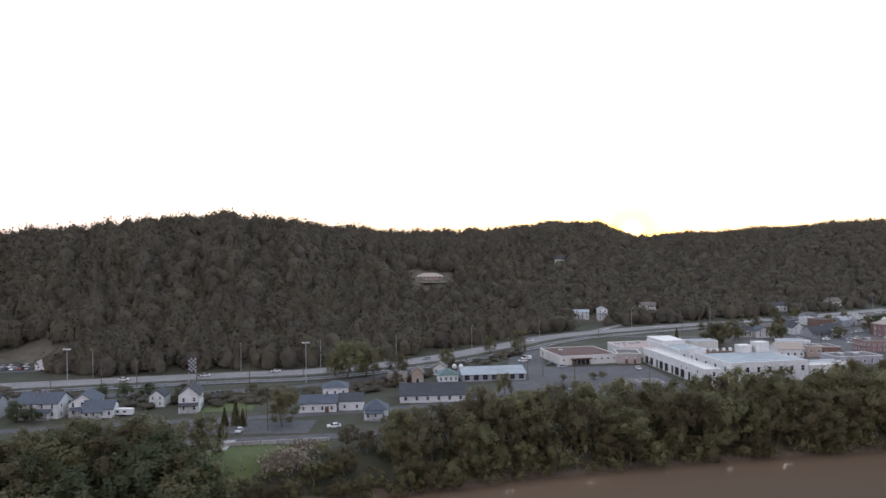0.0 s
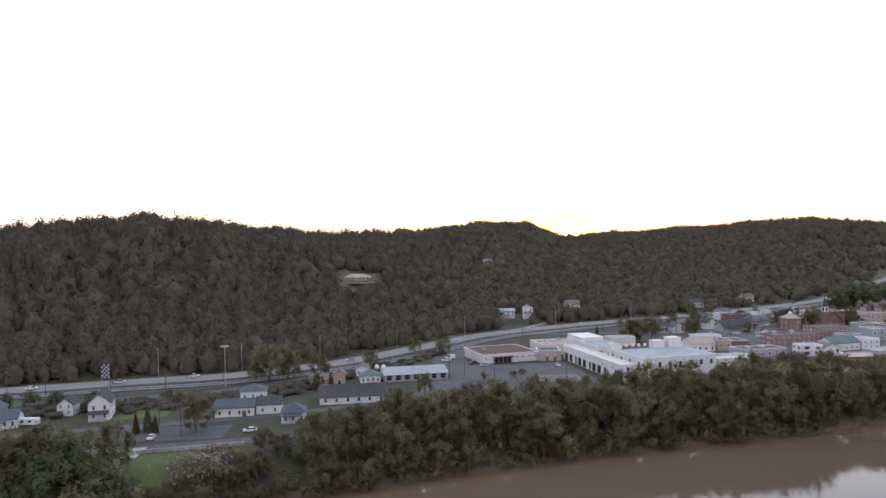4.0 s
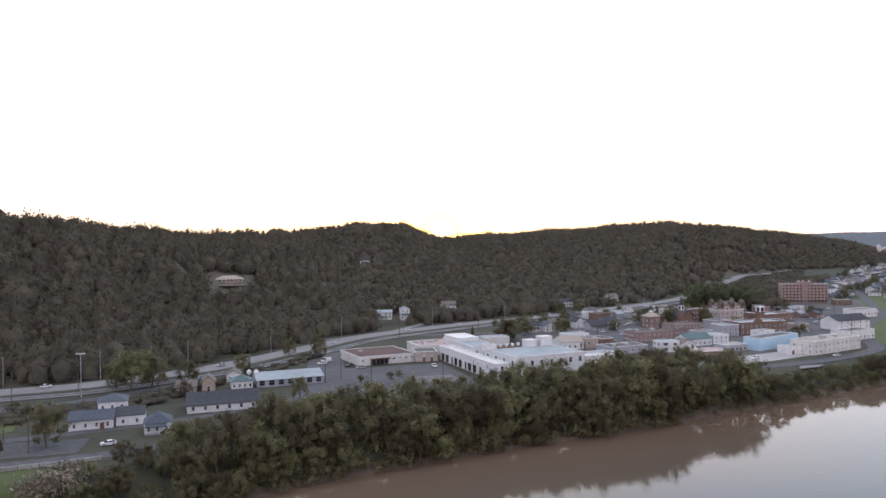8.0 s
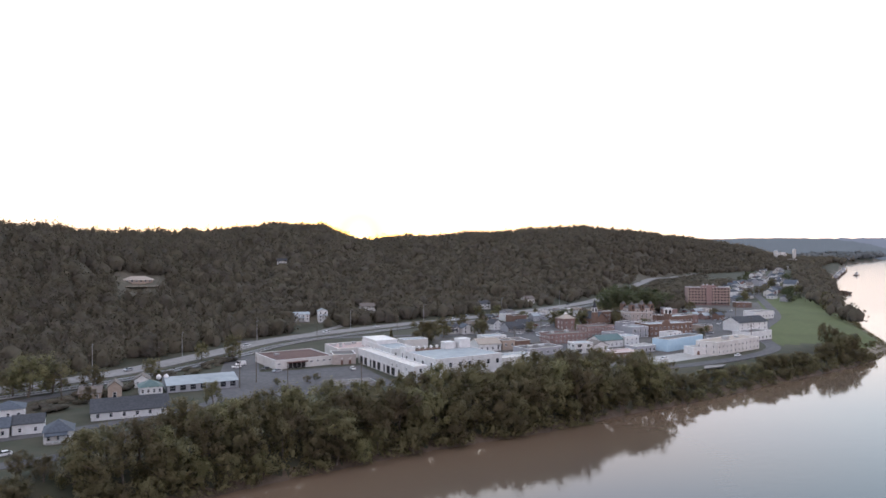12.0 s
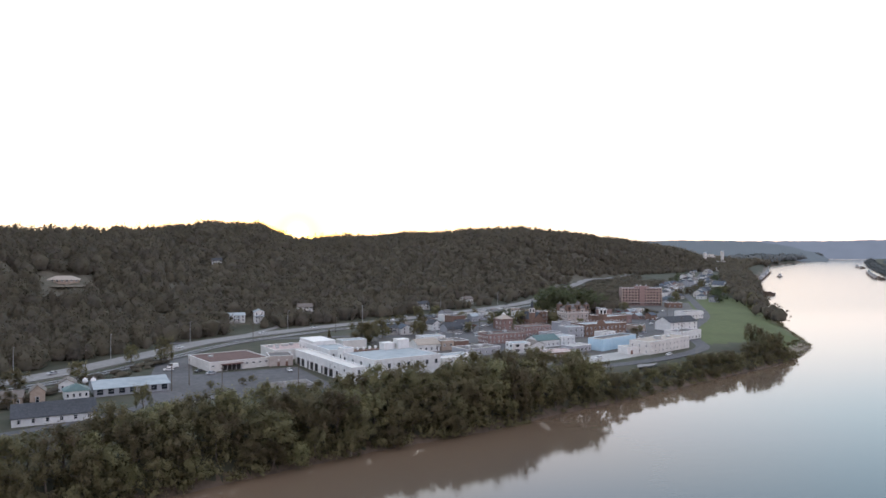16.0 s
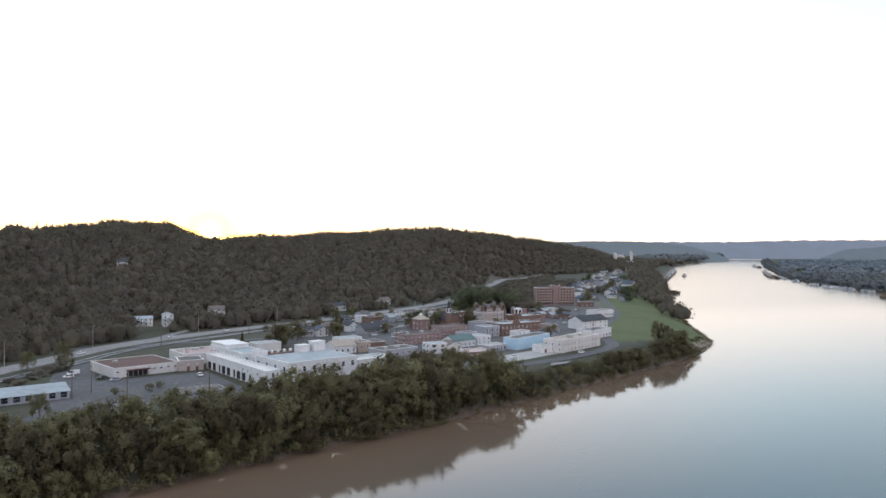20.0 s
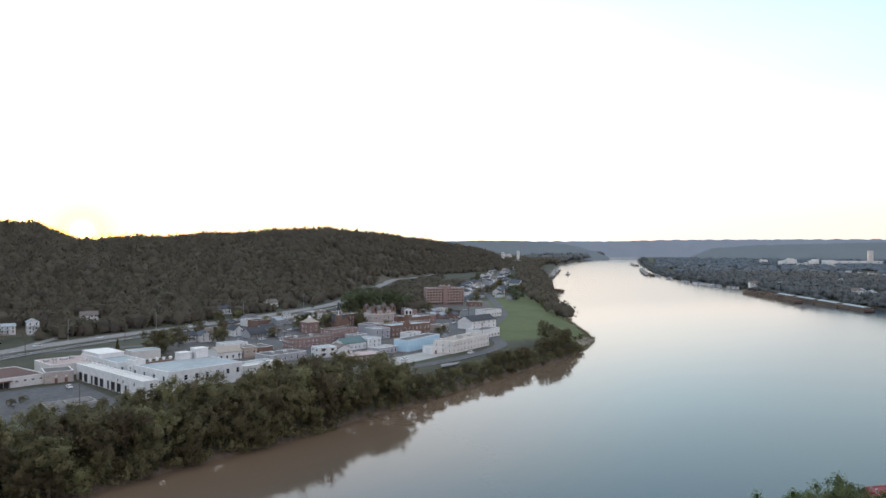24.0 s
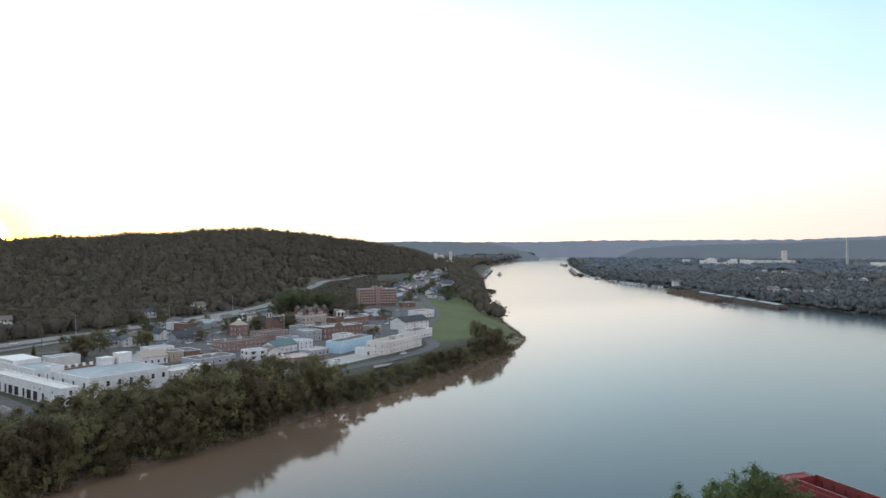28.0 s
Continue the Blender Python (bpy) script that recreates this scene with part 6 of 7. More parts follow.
red_barge()
boat = thing("towboat", pose(1196, 1392, WATER, 0, 0, 215), "small towboat out on the river", "boat")
bm = bmesh.new()
prism(bm, [(0, 0.5), (2, -0.5), (21, -0.5), (22, 1.8), (0, 1.8)], "y", -3.5, 3.5)
part("hull", bm, M_RUSTDK, boat)
part("deckhouse", box(bmesh.new(), 5, -2.6, 1.8, 17, 2.6, 4.8), M_CREAM, boat)
part("pilothouse", box(bmesh.new(), 6, -2, 4.8, 10, 2, 8.2), M_CREAM, boat)
part("funnel", tube(bmesh.new(), (14, 0, 4.8), (14, 0, 8.0), 0.7, 0.6, 8), M_DARK, boat)
for k in range(38):
    by = far_gen.uniform(772, 985) if k < 26 else far_gen.uniform(1000, 1260)
    bx = (1039 + (by - 755) * 0.507 if by < 964 else 1145 + (by - 964) * 0.757) - far_gen.uniform(-2, 16)
    root = thing("houseboat", pose(bx - 8, by + 5, WATER, 0, 0, far_gen.uniform(40, 80)), "white houseboat at the far bank landing", "boat", "landing boats")
    w = far_gen.uniform(9, 16)
    part("float", box(bmesh.new(), 0, 0, -0.3, w, 5, 0.7), M_GREY, root)
    part("cabin", box(bmesh.new(), 1, 0.6, 0.7, w - 2, 4.4, 3.6), far_gen.choice([M_WHITE, M_CREAM, M_GREY]), root)
    part("roof", box(bmesh.new(), 0.6, 0.3, 3.6, w - 1.4, 4.7, 3.85), M_PALE, root)
    part("window", box(bmesh.new(), 2, 0.5, 1.7, w - 3, 0.62, 2.7), M_GLASS, root)


def dock(x, y, ang, long, label, group, tone):
    """A floating work dock: deck, shed with a pale roof, a row of piles and a small crane mast."""
    root = thing("dock", pose(x, y, WATER, 0, 0, ang), label, "dock", group)
    part("deck", box(bmesh.new(), 0, 0, -0.4, long, 11, 1.4), M_RUSTDK, root)
    part("shed", box(bmesh.new(), long * 0.2, 2, 1.4, long * 0.6, 9, 6.4), tone, root)
    bm = bmesh.new()
    prism(bm, [(1.4, 6.4), (5.5, 8.4), (9.6, 6.4)], "x", long * 0.18, long * 0.62)
    part("roof", bm, M_PALE, root)
    part("mast", tube(bmesh.new(), (long * 0.8, 5, 1.4), (long * 0.8 + 3, 5, 15), 0.4, 0.2, 6), M_STEEL, root)
    for k in range(3):
        part("pile", tube(bmesh.new(), (long * (0.1 + 0.4 * k), -0.8, -3), (long * (0.1 + 0.4 * k), -0.8, 4.5), 0.4, 0.4, 7), M_POLE, root)


for k in range(8):
    x = 1045 + 46 * k + far_gen.uniform(-12, 12)
    dock(x, 1229 + (x - 991) * 1.139 - 26, 48 + far_gen.uniform(-4, 4), far_gen.uniform(22, 38), "floating dock with a pale shed at the town's harbour", "harbour docks", M_WHITE if k % 3 else M_GREY)
for x, y in ((2030, 1985), (1950, 1890), (1640, 1560), (1585, 1505), (1480, 1400), (1425, 1340), (1380, 1290)):
    dock(x - 26, y + 4, 226 + far_gen.uniform(-4, 4), far_gen.uniform(36, 52), "rusty work dock with a pale shed at the far bank", "far bank docks", M_CREAM)


# ---- cars ----
def car_kind(name, colour, van=False):
    paint = mat(name + "_paint", colour, tuple(c * 0.92 for c in colour), 0.5, 0.3, spec=0.6)
    root = thing("car", pose(0, 0, -60), f"{name.replace('_', ' ')} {'van' if van else 'car'} parked or standing on asphalt", "car", "cars")
    hi = 2.1 if van else 1.45
    bm = bmesh.new()
    prism(bm, [(0, 0.35), (0, 0.8), (0.15, 0.95), (4.4, 0.98), (4.5, 0.8), (4.5, 0.35), (3.9, 0.22), (0.6, 0.22)] if not van else [(0, 0.35), (0, 1.0), (0.3, 1.1), (5.2, 1.1), (5.2, 0.35), (4.5, 0.22), (0.6, 0.22)], "y", -0.88, 0.88)
    part("body", bm, paint, root)
    bm = bmesh.new()
    prism(bm, [(1.1, 0.96), (1.8, hi - 0.06), (3.4, hi - 0.06), (4.15, 0.97)] if not van else [(0.6, 1.1), (1.2, hi - 0.06), (5.1, hi - 0.06), (5.15, 1.1)], "y", -0.8, 0.8)
    part("glazing", bm, M_GLASS, root)
    bm = bmesh.new()
    box(bm, 1.85 if not van else 1.25, -0.78, hi - 0.06, 3.35 if not van else 5.1, 0.78, hi)
    if van:
        box(bm, 2.4, -0.83, 1.1, 5.12, 0.83, hi - 0.06)
    part("roof", bm, paint, root)
    for u in (0.9, 3.6 if not van else 4.3):
        for v in (-0.82, 0.82):
            wh = bmesh.new()
            tube(wh, (u, v - 0.1, 0.32), (u, v + 0.1, 0.32), 0.32, 0.32, 12)
            wheel = part("wheel", wh, M_TYRE, root)
            part("rim", tube(bmesh.new(), (u, v - 0.115, 0.32), (u, v + 0.115, 0.32), 0.18, 0.18, 8), M_STEEL, wheel)
    for v in (-0.62, 0.62):
        part("headlight", box(bmesh.new(), -0.02, v - 0.18, 0.62, 0.04, v + 0.18, 0.76), M_TRIM, root)
    return root


CARS = [car_kind("white", (0.78, 0.78, 0.77)), car_kind("silver", (0.42, 0.43, 0.45)), car_kind("dark_grey", (0.06, 0.062, 0.07)), car_kind("red", (0.28, 0.03, 0.03)), car_kind("white_delivery", (0.8, 0.8, 0.79), True)]
used = set()


def car(k, x, y, ang, z=None):
    m = pose(x, y, (ground_at(x, y) + 0.07 if z is None else z), 0, 0, ang)
    if k not in used:
        used.add(k)
        CARS[k].matrix_basis = m
        return
    copy_thing(CARS[k], m)


road_z = lambda x, y: ground_at(x, y) + 0.56
for k, x, y, a in ((0, -197, 297, 203), (2, -170, 309, 23), (0, -165, 311, 203), (0, -137, 326, 203), (0, -25, 447, 235), (1, -77, 368, 48), (0, 60, 530, 218), (1, 150, 592, 36), (2, 262, 684, 40), (0, 20, 502, 38), (1, -110, 338, 220)):
    car(k, x, y, a, road_z(x, y))
for k, x, y, a in ((0, -80, 228, 25), (0, -106, 217, 100), (4, -27, 378, 10), (0, -28, 370, 15), (2, -13, 361, 60), (1, -8, 354, 25), (0, 147, 471, 20), (1, 160, 470, 22), (0, 166, 476, 20), (0, 155, 431, 20), (0, 188, 350, 24),
                   (1, 175, 505, 20), (0, 180, 512, 20), (2, 186, 500, 20), (0, 199, 516, 30), (3, 300, 470, 30), (0, 310, 496, 40), (1, 322, 520, 40), (0, 336, 548, 40), (2, 350, 575, 40), (0, 380, 590, 45),
                   (1, 282, 420, 50), (0, 402, 560, 55), (0, 30, 352, 100), (0, 232, 352, 30), (1, 150, 345, 20)):
    car(k, x, y, a)
for k in range(16):
    car((0, 0, 1, 0, 2, 0, 3, 1)[k % 8], -290 + 3.4 * (k % 8) + far_gen.uniform(-0.3, 0.3), 309 + 9 * (k // 8) + 1.2 * (k % 8), 105, 0.32)


# rows of parked cars in the town lots
cg = random.Random(4)
for k in range(90):
    x, y = cg.uniform(120, 345), cg.uniform(395, 600)
    if math.hypot(x, y) > foot_of(math.degrees(math.atan2(x, y))) - 26 or math.atan2(x, y) > radians(33) or (x > 262 and y < 440) or any(math.hypot(x + 2 - fx, y + 1 - fy) < fr * 0.95 + 1.5 for fx, fy, fr in FOOTPRINTS):
        continue
    car(cg.choice((0, 0, 1, 1, 2, 3)), x, y, cg.choice((18, 108, 198, 288)) + cg.uniform(-5, 5))

# ---- poles, lamps, signs ----
def pole_mesh():
    bm = bmesh.new()
    tube(bm, (0, 0, -1), (0, 0, 11.5), 0.19, 0.12, 7)
    arm = bmesh.new()
    box(arm, -1.3, -0.08, 10.6, 1.3, 0.08, 10.8)
    ins = bmesh.new()
    tube(ins, (0, 0, 0), (0, 0, 0.25), 0.07, 0.05, 6)
    return mesh_of("post", bm, M_POLE), mesh_of("crossarm", arm, M_POLE), mesh_of("insulator", ins, M_STEEL)


P_POST, P_ARM, P_INS = pole_mesh()


def utility_pole(x, y, ang, tall=1.0):
    root = thing("utility_pole", pose(x, y, ground_at(x, y), 0, 0, ang) @ Matrix.Diagonal((1, 1, tall, 1)), "dark wooden utility pole with a crossarm", "pole", "utility poles")
    part("post", P_POST, None, root)
    part("crossarm", P_ARM, None, root)
    for u in (-1.1, 0, 1.1):
        part("insulator", P_INS, None, root, at=pose(u, 0, 10.8))


for x, y in ((-220, 276), (-198, 279), (-186, 286), (-163, 295), (-134, 286), (-122, 316), (-104, 330), (-88, 352), (-62, 372), (-112, 236), (-98, 222), (-84, 300), (-20, 318), (-14, 330), (0, 304), (30, 306), (100, 345), (130, 420), (160, 460), (196, 470), (250, 510), (270, 395), (300, 440), (340, 520), (410, 640), (15, 470), (70, 500)):
    utility_pole(x, y, 110)


def street_lamp(x, y, ang, tall, label="tall grey steel highway lamp"):
    root = thing("street_lamp", pose(x, y, ground_at(x, y), 0, 0, ang), label, "street lamp", "street lamps")
    part("post", tube(bmesh.new(), (0, 0, 0), (0, 0, tall), 0.16, 0.09, 7), M_STEEL, root)
    part("arm", tube(bmesh.new(), (0, 0, tall), (2.4, 0, tall + 0.5), 0.07, 0.05, 6), M_STEEL, root)
    part("head", box(bmesh.new(), 2.1, -0.18, tall + 0.42, 3.0, 0.18, tall + 0.6), M_STEEL, root)


for x, y in ((-220, 304), (-159, 330), (-124, 345), (-92, 372), (-58, 415), (-22, 470), (40, 530), (100, 570), (180, 628), (260, 700)):
    street_lamp(x, y, -70, 13)
# two tall floodlight poles between the highway and the houses
for x, y, tall in ((-218, 284, 16), (-116, 304, 17.5)):
    root = thing("floodlight_pole", pose(x, y, ground_at(x, y), 0, 0, 15), "tall slim grey floodlight pole beside the tracks", "pole", "floodlight poles")
    part("post", tube(bmesh.new(), (0, 0, -0.5), (0, 0, tall), 0.22, 0.12, 8), M_STEEL, root)
    part("crossbar", box(bmesh.new(), -1.6, -0.08, tall - 0.3, 1.6, 0.08, tall - 0.12), M_STEEL, root)
    for u in (-1.4, -0.5, 0.5, 1.4):
        part("lamp_head", box(bmesh.new(), u - 0.25, -0.4, tall - 0.12, u + 0.25, 0.1, tall + 0.35), M_TRIM, root)

# a chequered lattice sign on legs beside the highway
sign = thing("lattice_sign", pose(-168, 297, 0, 0, 0, 20), "chequered metal lattice sign tower beside the highway", "sign")
for u in (0.2, 3.2):
    part("leg", tube(bmesh.new(), (u, 0, 0), (u, 0, 11), 0.14, 0.1, 6), M_STEEL, sign)
for k in range(7):
    for i in range(4):
        part("panel", box(bmesh.new(), i * 0.86, -0.1, 5 + k * 0.86, i * 0.86 + 0.84, 0.05, 5.84 + k * 0.86), M_GREY if (i + k) % 2 else M_SHINGLE, sign)
# two white dishes on posts
for x in (-53, -50):
    root = thing("satellite_dish", pose(x, 322, 0, 0, 0, 10), "large white satellite dish on a post", "dish", "satellite dishes")
    part("post", tube(bmesh.new(), (0, 0, 0), (0, 0, 4.4), 0.12, 0.1, 6), M_STEEL, root)
    bm = bmesh.new()
    bmesh.ops.create_uvsphere(bm, u_segments=14, v_segments=8, radius=1.3)
    bmesh.ops.delete(bm, geom=[v for v in bm.verts if v.co.y > -0.35], context="VERTS")
    bmesh.ops.solidify(bm, geom=bm.faces[:], thickness=0.06)
    part("bowl", bm, M_TRIM, root, at=pose(0, 0.9, 5.2))
    part("feed", tube(bmesh.new(), (0, 0.1, 5.2), (0, -1.2, 5.4), 0.04, 0.04, 5), M_STEEL, root)
# a white travel trailer between the houses
root = thing("trailer", pose(-165.3, 234.2, 0, 0, 0, 6), "long low white trailer parked beside a house", "trailer")
bm = bmesh.new()
prism(bm, [(0, 0.5), (10, 0.5), (10, 2.3), (9.6, 2.6), (0.3, 2.6), (0, 2.2)], "y", 0, 2.3)
part("body", bm, M_WHITE, root)
for u in (2, 4.5, 7):
    part("window", box(bmesh.new(), u, -0.03, 1.3, u + 1, 0.0, 2.0), M_GLASS, root)
for u in (4.3, 5.6):
    part("wheel", tube(bmesh.new(), (u, 0.1, 0.35), (u, 0.35, 0.35), 0.35, 0.35, 10), M_TYRE, root)
# a low concrete wall along the riverside road, and a pale ramp
for k in range(9):
    t = k / 9
    bm = bmesh.new()
    box(bm, 0.06, -0.2, -1.0, 5.0, 0.2, 1.1)
    root = tagged(new("barrier", mesh_of("barrier", bm, M_CONC)), "low pale concrete wall beside the riverside road", "wall", "road barriers")
    root.matrix_basis = pose(-118 + 44 * t, 198 + 15.5 * t, 0, 0, 0, 19.4)
sheet("ramp", [(-108, 208), (-103, 210), (-101, 199), (-106, 197)], M_CONC, "pale concrete ramp down to the field", "ramp", 0.16)

# foundations of a half-built enclosure in the lot before the works
root = thing("wall_enclosure", pose(20, 312, 0, 0, 0, 14), "low pale walls of a roofless enclosure in the lot", "enclosure")
for a, b in (((0, 0), (18, 0.35)), ((0, 0.35), (0.35, 10)), ((0, 10), (18, 10.35)), ((17.65, 0.35), (18, 10)), ((8, 0.35), (8.35, 10)), ((0.35, 5), (8, 5.35)), ((8.35, 6.5), (17.65, 6.85))):
    part("wall", box(bmesh.new(), a[0], a[1], 0, b[0], b[1], 1.0), M_CONC, root)

# ---- town trees ----
# tall dark clump behind the courthouse, and street trees before the apartment block
for k, (x, y, h) in enumerate(((250, 566, 20), (259, 570, 22), (268, 573, 23), (278, 577, 23), (289, 581, 22), (300, 586, 20), (312, 592, 18), (262, 592, 23), (276, 600, 25), (290, 606, 25), (305, 612, 23), (321, 616, 20), (336, 622, 16), (201, 522, 13), (193, 512, 12))):
    tree(k, x, y, h, 1.35, k * 1.9, "tall dark leafy tree behind the brick town blocks", "town trees", kinds=DARK_TREES)
tg = random.Random(5)
TT = "town trees"
for x, y, h, wide in ((190, 516, 11, 1.9), (79, 444, 14, 1.7), (85, 449, 13, 1.6), (95, 463, 14, 1.3), (207, 506, 12, 1.5), (213, 514, 12, 1.5), (159, 480, 7.5, 1.7), (120, 469, 11, 1.5), (124, 473, 10, 1.5), (99, 470, 8, 1.2), (129, 492, 7, 1.5), (240, 520, 13, 1.5), (230, 532, 13, 1.5), (-190, 222, 8, 1.5), (-184, 221, 6, 1.5),
                      (-96, 229, 14, 1.35), (-101, 316, 17, 1.5), (-94, 322, 14, 1.5), (-81, 329, 10, 1.6), (-108, 320, 12, 1.5), (-120, 268, 5, 1.5), (-27, 287, 9, 1.2), (-74, 298, 7, 1.3), (-30, 392, 14, 1.0), (330, 533, 9, 1.5),
                      (-176, 262, 7, 1.6), (-168, 266, 6, 1.6), (-184, 258, 7, 1.5), (-150, 262, 7, 1.5), (-148, 256, 6, 1.4), (-128, 275, 5, 1.5), (270, 545, 9, 1.4), (285, 560, 10, 1.4), (236, 512, 10, 1.4), (190, 470, 7, 1.3), (255, 425, 7, 1.2),
                      (460, 690, 10, 1.5), (500, 745, 11, 1.5), (530, 770, 11, 1.4), (560, 800, 12, 1.4), (610, 860, 12, 1.4), (580, 770, 12, 1.6), (596, 785, 12, 1.6), (480, 720, 9, 1.5), (640, 900, 13, 1.5), (-62, 352, 9, 1.4), (-46, 398, 10, 1.2), (140, 540, 9, 1.4), (120, 520, 10, 1.4), (174, 545, 9, 1.4)):
    tree(tg.randrange(7), x, y, h, wide, tg.uniform(0, 6.28), "round leafy tree standing among the town buildings", TT, kinds=DARK_TREES if x < -140 else None)
for k in range(46):
    x, y = tg.uniform(120, 345), tg.uniform(385, 600)
    if math.degrees(math.atan2(x, y)) > 32.5 or (x < 212 and y < 500) or math.hypot(x, y) > foot_of(math.degrees(math.atan2(x, y))) - 30 or any(math.hypot(x - fx, y - fy) < fr * 0.8 + 2 for fx, fy, fr in FOOTPRINTS):
        continue
    tree(tg.randrange(7), x, y, tg.uniform(5, 10), tg.uniform(1.2, 1.6), tg.uniform(0, 6.28), "round leafy tree standing among the town buildings", TT)
for x, y in ((-5, 322), (8, 325), (12, 330)):
    tree(tg.randrange(7), x, y, 3.2, 1.7, 1, "small clipped round shrub in the parking lot", "lot shrubs", "shrub")


def conifer(x, y, tall):
    root = thing("conifer", pose(x, y, ground_at(x, y)), "dark narrow conifer beside the parking patch", "tree", "conifers")
    part("trunk", tube(bmesh.new(), (0, 0, -0.5), (0, 0, tall), 0.18, 0.03, 6), M_BARK, root)
    n = 900
    h = 1 - np.sqrt(rng.uniform(0, 1, n))
    a = rng.uniform(0, 6.283, n)
    r = (1 - h) * tall * 0.2 * rng.uniform(0.6, 1.08, n)
    c = np.stack([np.cos(a) * r, np.sin(a) * r, 0.3 + h * tall], 1)
    v, t, soft = leaf_cards(c, np.stack([np.cos(a), np.sin(a), 0 * a - 0.4], 1), 0.3, 0.4, rng)
    part("crown", tri_mesh("crown", v, t, [M_LEAF], normals=soft), None, root)


for x, y, h in ((-112, 228, 9), (-115, 226, 6.5), (-109, 227, 6), (60, 452, 9)):
    conifer(x, y, h)
# a dry brush heap at the edge of the field
root = thing("brush_heap", pose(-79, 194, 0), "pale heap of dry cut brush at the field edge", "brush")
n = 1500
d = rng.normal(0, 1, (n, 3))
v, t, soft = leaf_cards(d * [3.6, 6.5, 0.8] + [0, 0, 1.0], np.abs(d), 0.5, 0.6, rng)
part("brushwood", tri_mesh("brushwood", v, t, [M_BRUSH]), None, root)
# trees on the near bank beside the red barge
for k, (x, y, h) in enumerate(((176, 103, 14.2), (179, 99, 12.5), (166, 106, 12.4), (162, 102, 11.5), (153, 109, 12.6), (149, 106, 11.2), (156, 104, 9.5), (170, 100, 10), (173, 96, 11), (183, 94, 9.5), (147, 110, 12.2), (150, 104, 11.5))):
    tree(k, x, y, h, 1.3, k * 1.7, "full green leafy tree on the near bank beside a red barge", "near bank trees", kinds=GREEN_TREES)
# willow scrub hiding the trunks at the water's edge
def scrub():
    gen = random.Random(9)
    line = [Vector(p) for p in LEFT_BANK[2:17]]
    spots = []
    for a, b in zip(line, line[1:]):
        way = (b - a).normalized()
        side = Vector((-way.y, way.x))
        for k in range(int((b - a).length / 1.15)):
            p = a + way * (k * 1.15) + side * (0.2 + 10.5 * gen.random() ** 1.5)
            bare = 336 < p.x < 452
            low = 0.32 if bare else 0.55 if 95 < p.x < 240 and gen.random() < 0.5 else 1
            grown = 1.6 if -50 < p.x < 160 and gen.random() < 0.5 else 1
            spots.append((p.x, p.y, gen.uniform(3, 5.5) * grown, gen.uniform(2.2, 5.2) * low * grown))
    woods("bank_scrub", np.array(spots), "low willow scrub along the muddy river bank", 150, M_LEAF, ICO1, heart=0.16)


scrub()
grove = scatter(240, 24.8, 29.5, lambda a: 0 * a + 660, lambda a: 0 * a + 860, (9, 14), (10, 16), lambda x, y, r, a: (line_gap(x, y, HIGHWAY) > 14) & (np.hypot(x - 380, y - 640) > 34))
woods("town_grove", grove, "dark grove of trees between town and highway", 70)
verge = scatter(340, -42, -4, lambda a: foot_of(a) - 84, lambda a: foot_of(a) - 62, (5, 11), (2.0, 4.0), lambda x, y, r, a: (line_gap(x, y, HIGHWAY) > 11) & (rng.uniform(0, 1, len(x)) < 0.55))
woods("verge_scrub", verge, "scrub and small trees along the highway verge", 40)

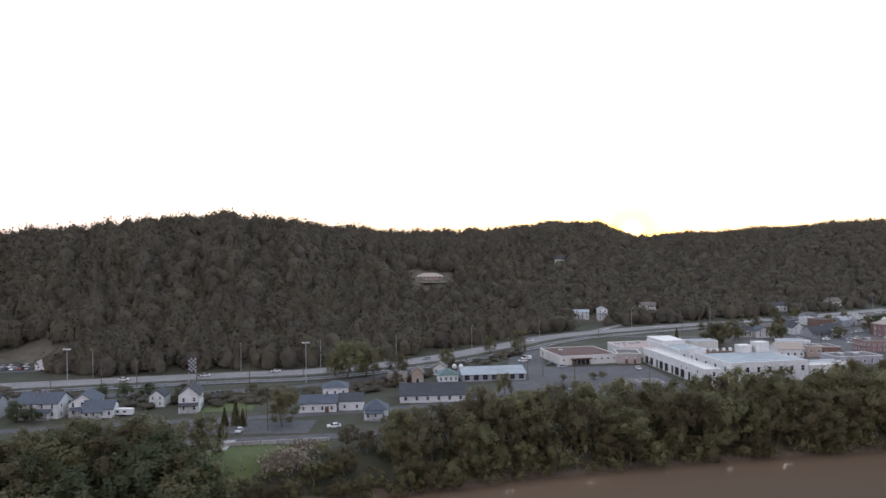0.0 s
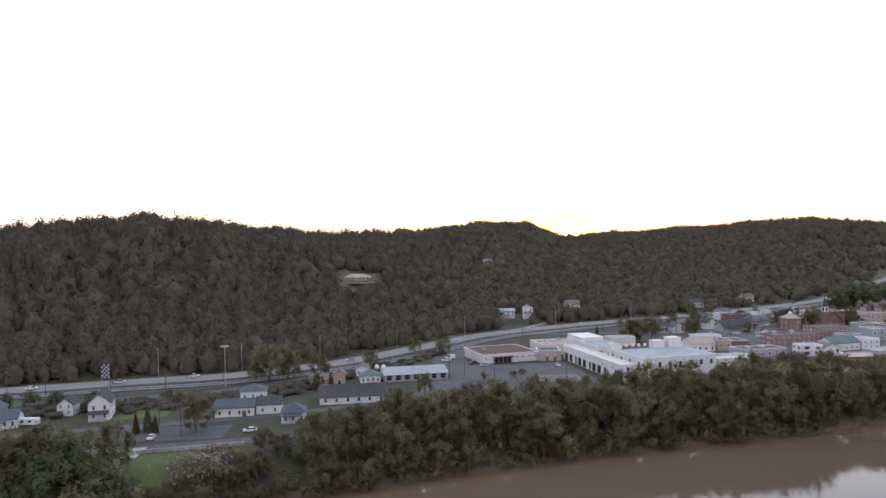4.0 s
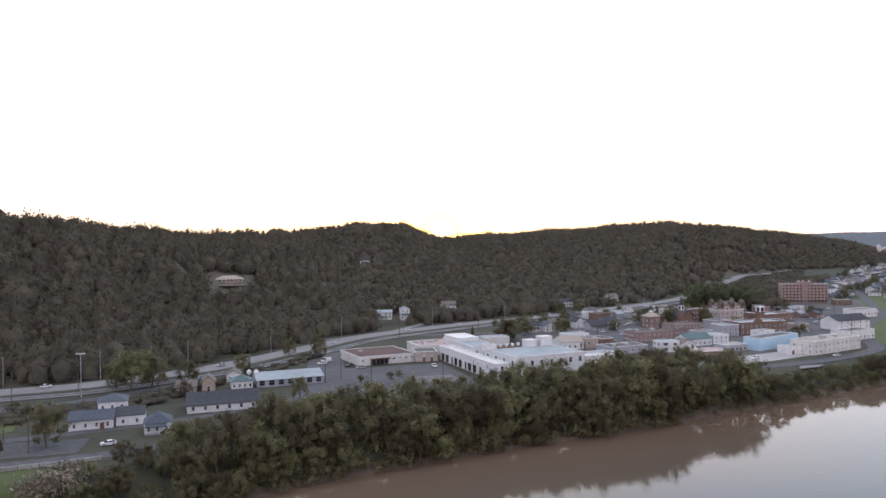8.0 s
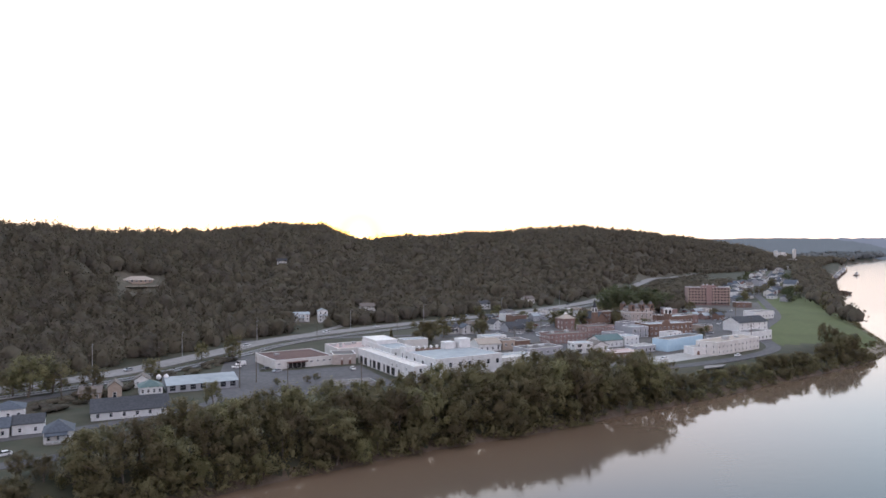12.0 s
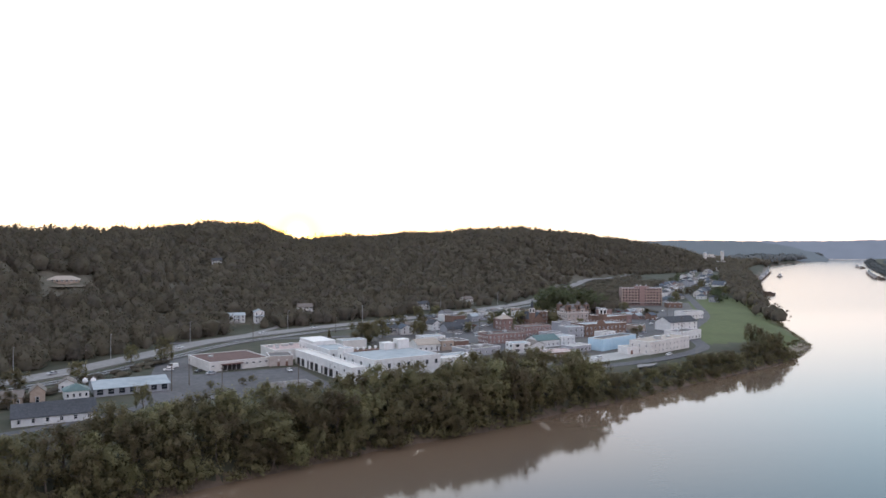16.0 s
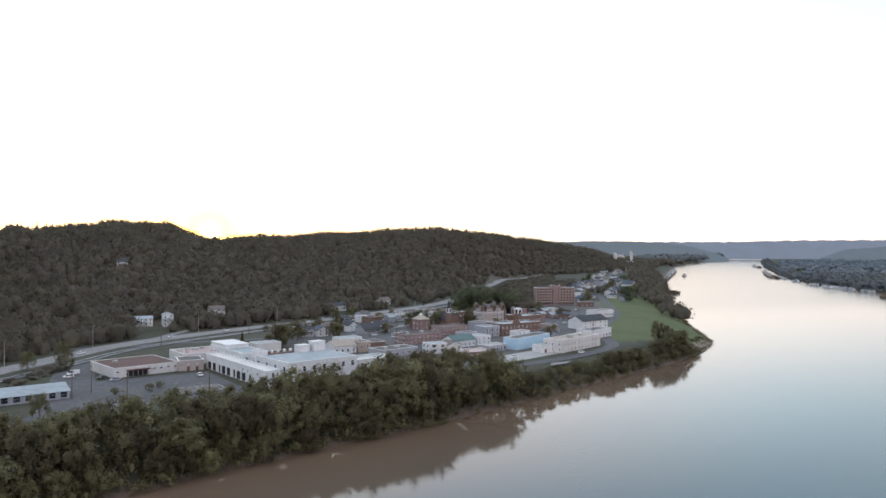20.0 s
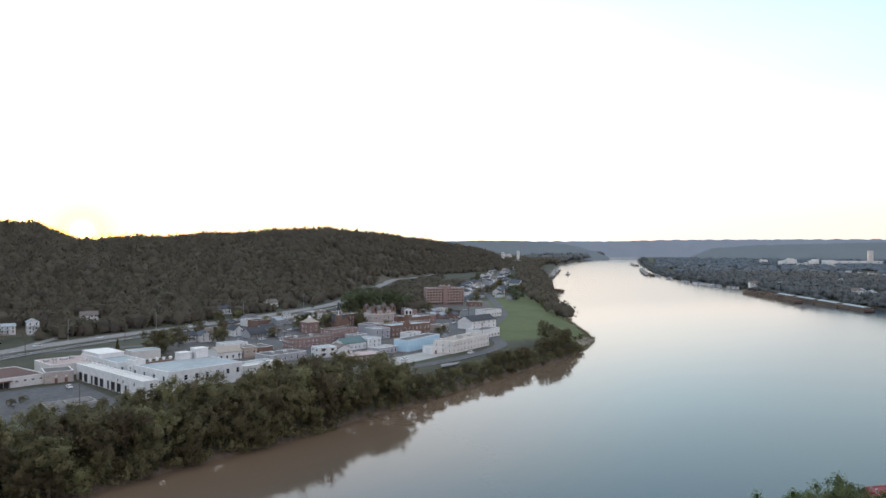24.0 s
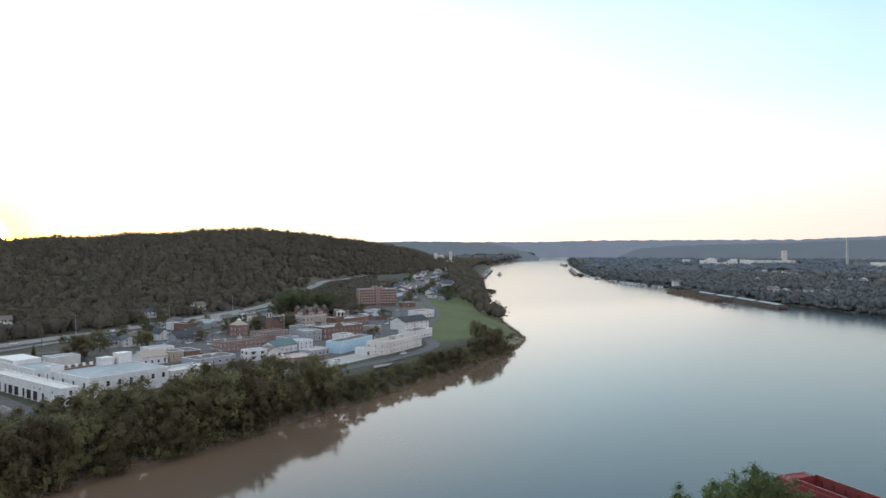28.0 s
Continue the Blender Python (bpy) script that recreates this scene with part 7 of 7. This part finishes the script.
lower = scatter(900, 23.5, 34.5, lambda a: 0 * a + 860, lambda a: 0 * a + 1500, (10, 17), (6, 10), lambda x, y, r, a: (line_gap(x, y, HIGHWAY) > 26) & (r < np.interp(a, HW_AZ, HW_R) - 330) & (line_gap(x, y, OUT_STREET) > 36))
slope_scrub = scatter(520, 23.5, 31, lambda a: np.interp(a, HW_AZ, HW_R) - 380, lambda a: np.interp(a, HW_AZ, HW_R) - 16, (7, 13), (2.6, 5.0), lambda x, y, r, a: line_gap(x, y, HIGHWAY) > 14)
woods("verge_scrub", slope_scrub, "low scrub on the slope below the climbing highway", 40, ico=ICO1)
for fx, fy, fr in FOOTPRINTS:
    lower = lower[np.hypot(lower[:, 0] - fx, lower[:, 1] - fy) > fr + 9]
woods("valley_woods", lower, "low woods between the grove and the climbing highway", 50)
# the wood on the near left bank, before the houses
lg = random.Random(21)
for k in range(52):
    a, r = radians(-46 + 17.5 * k / 51 + lg.uniform(-0.6, 0.6)), lg.uniform(176, 219)
    x, y = math.sin(a) * r, math.cos(a) * r
    tree(lg.randrange(7), x, y, lg.uniform(13.5, 17.5) + (216 - r) * 0.05, lg.uniform(1.1, 1.5), lg.uniform(0, 6.28), "dense leafy tree on the near river terrace", "terrace trees", kinds=DARK_TREES if k % 3 else None)
for x, y in ((-74, 182), (-70, 188), (-66, 193), (-78, 178), (-82, 174), (-63, 199), (-60, 206), (-88, 172), (-94, 169), (-72, 200), (-66, 208)):
    tree(lg.randrange(7), x, y, lg.uniform(4.5, 7.5), 1.5, lg.uniform(0, 6.28), "low leafy bush at the field edge", "field bushes", "bush")
sheet("terrace", [(-136, 566), (-98, 566), (-96, 576), (-138, 577)], M_SAND, "pale cut ledge before the hillside house", "ledge", ground_at(-116, 575) + 0.6)

# trees leaning over the water past the park
for k, (x, y, h) in enumerate(((486, 582, 11), (492, 592, 13), (480, 574, 9), (500, 604, 12), (472, 566, 8), (514, 622, 12), (528, 640, 13), (545, 664, 13), (560, 682, 14), (466, 556, 7), (440, 512, 4))):
    gap, wet = river_gap(np.array([x - 7.0]), np.array([y + 6.0]))
    if wet[0] or gap[0] < 4:
        continue
    tree(k * 2 + 1, x - 7, y + 6, h, 1.5, k * 2.1, "leafy tree leaning over the water past the park", "park bank trees", z=ground_at(x - 7, y + 6) - 0.14 * h)
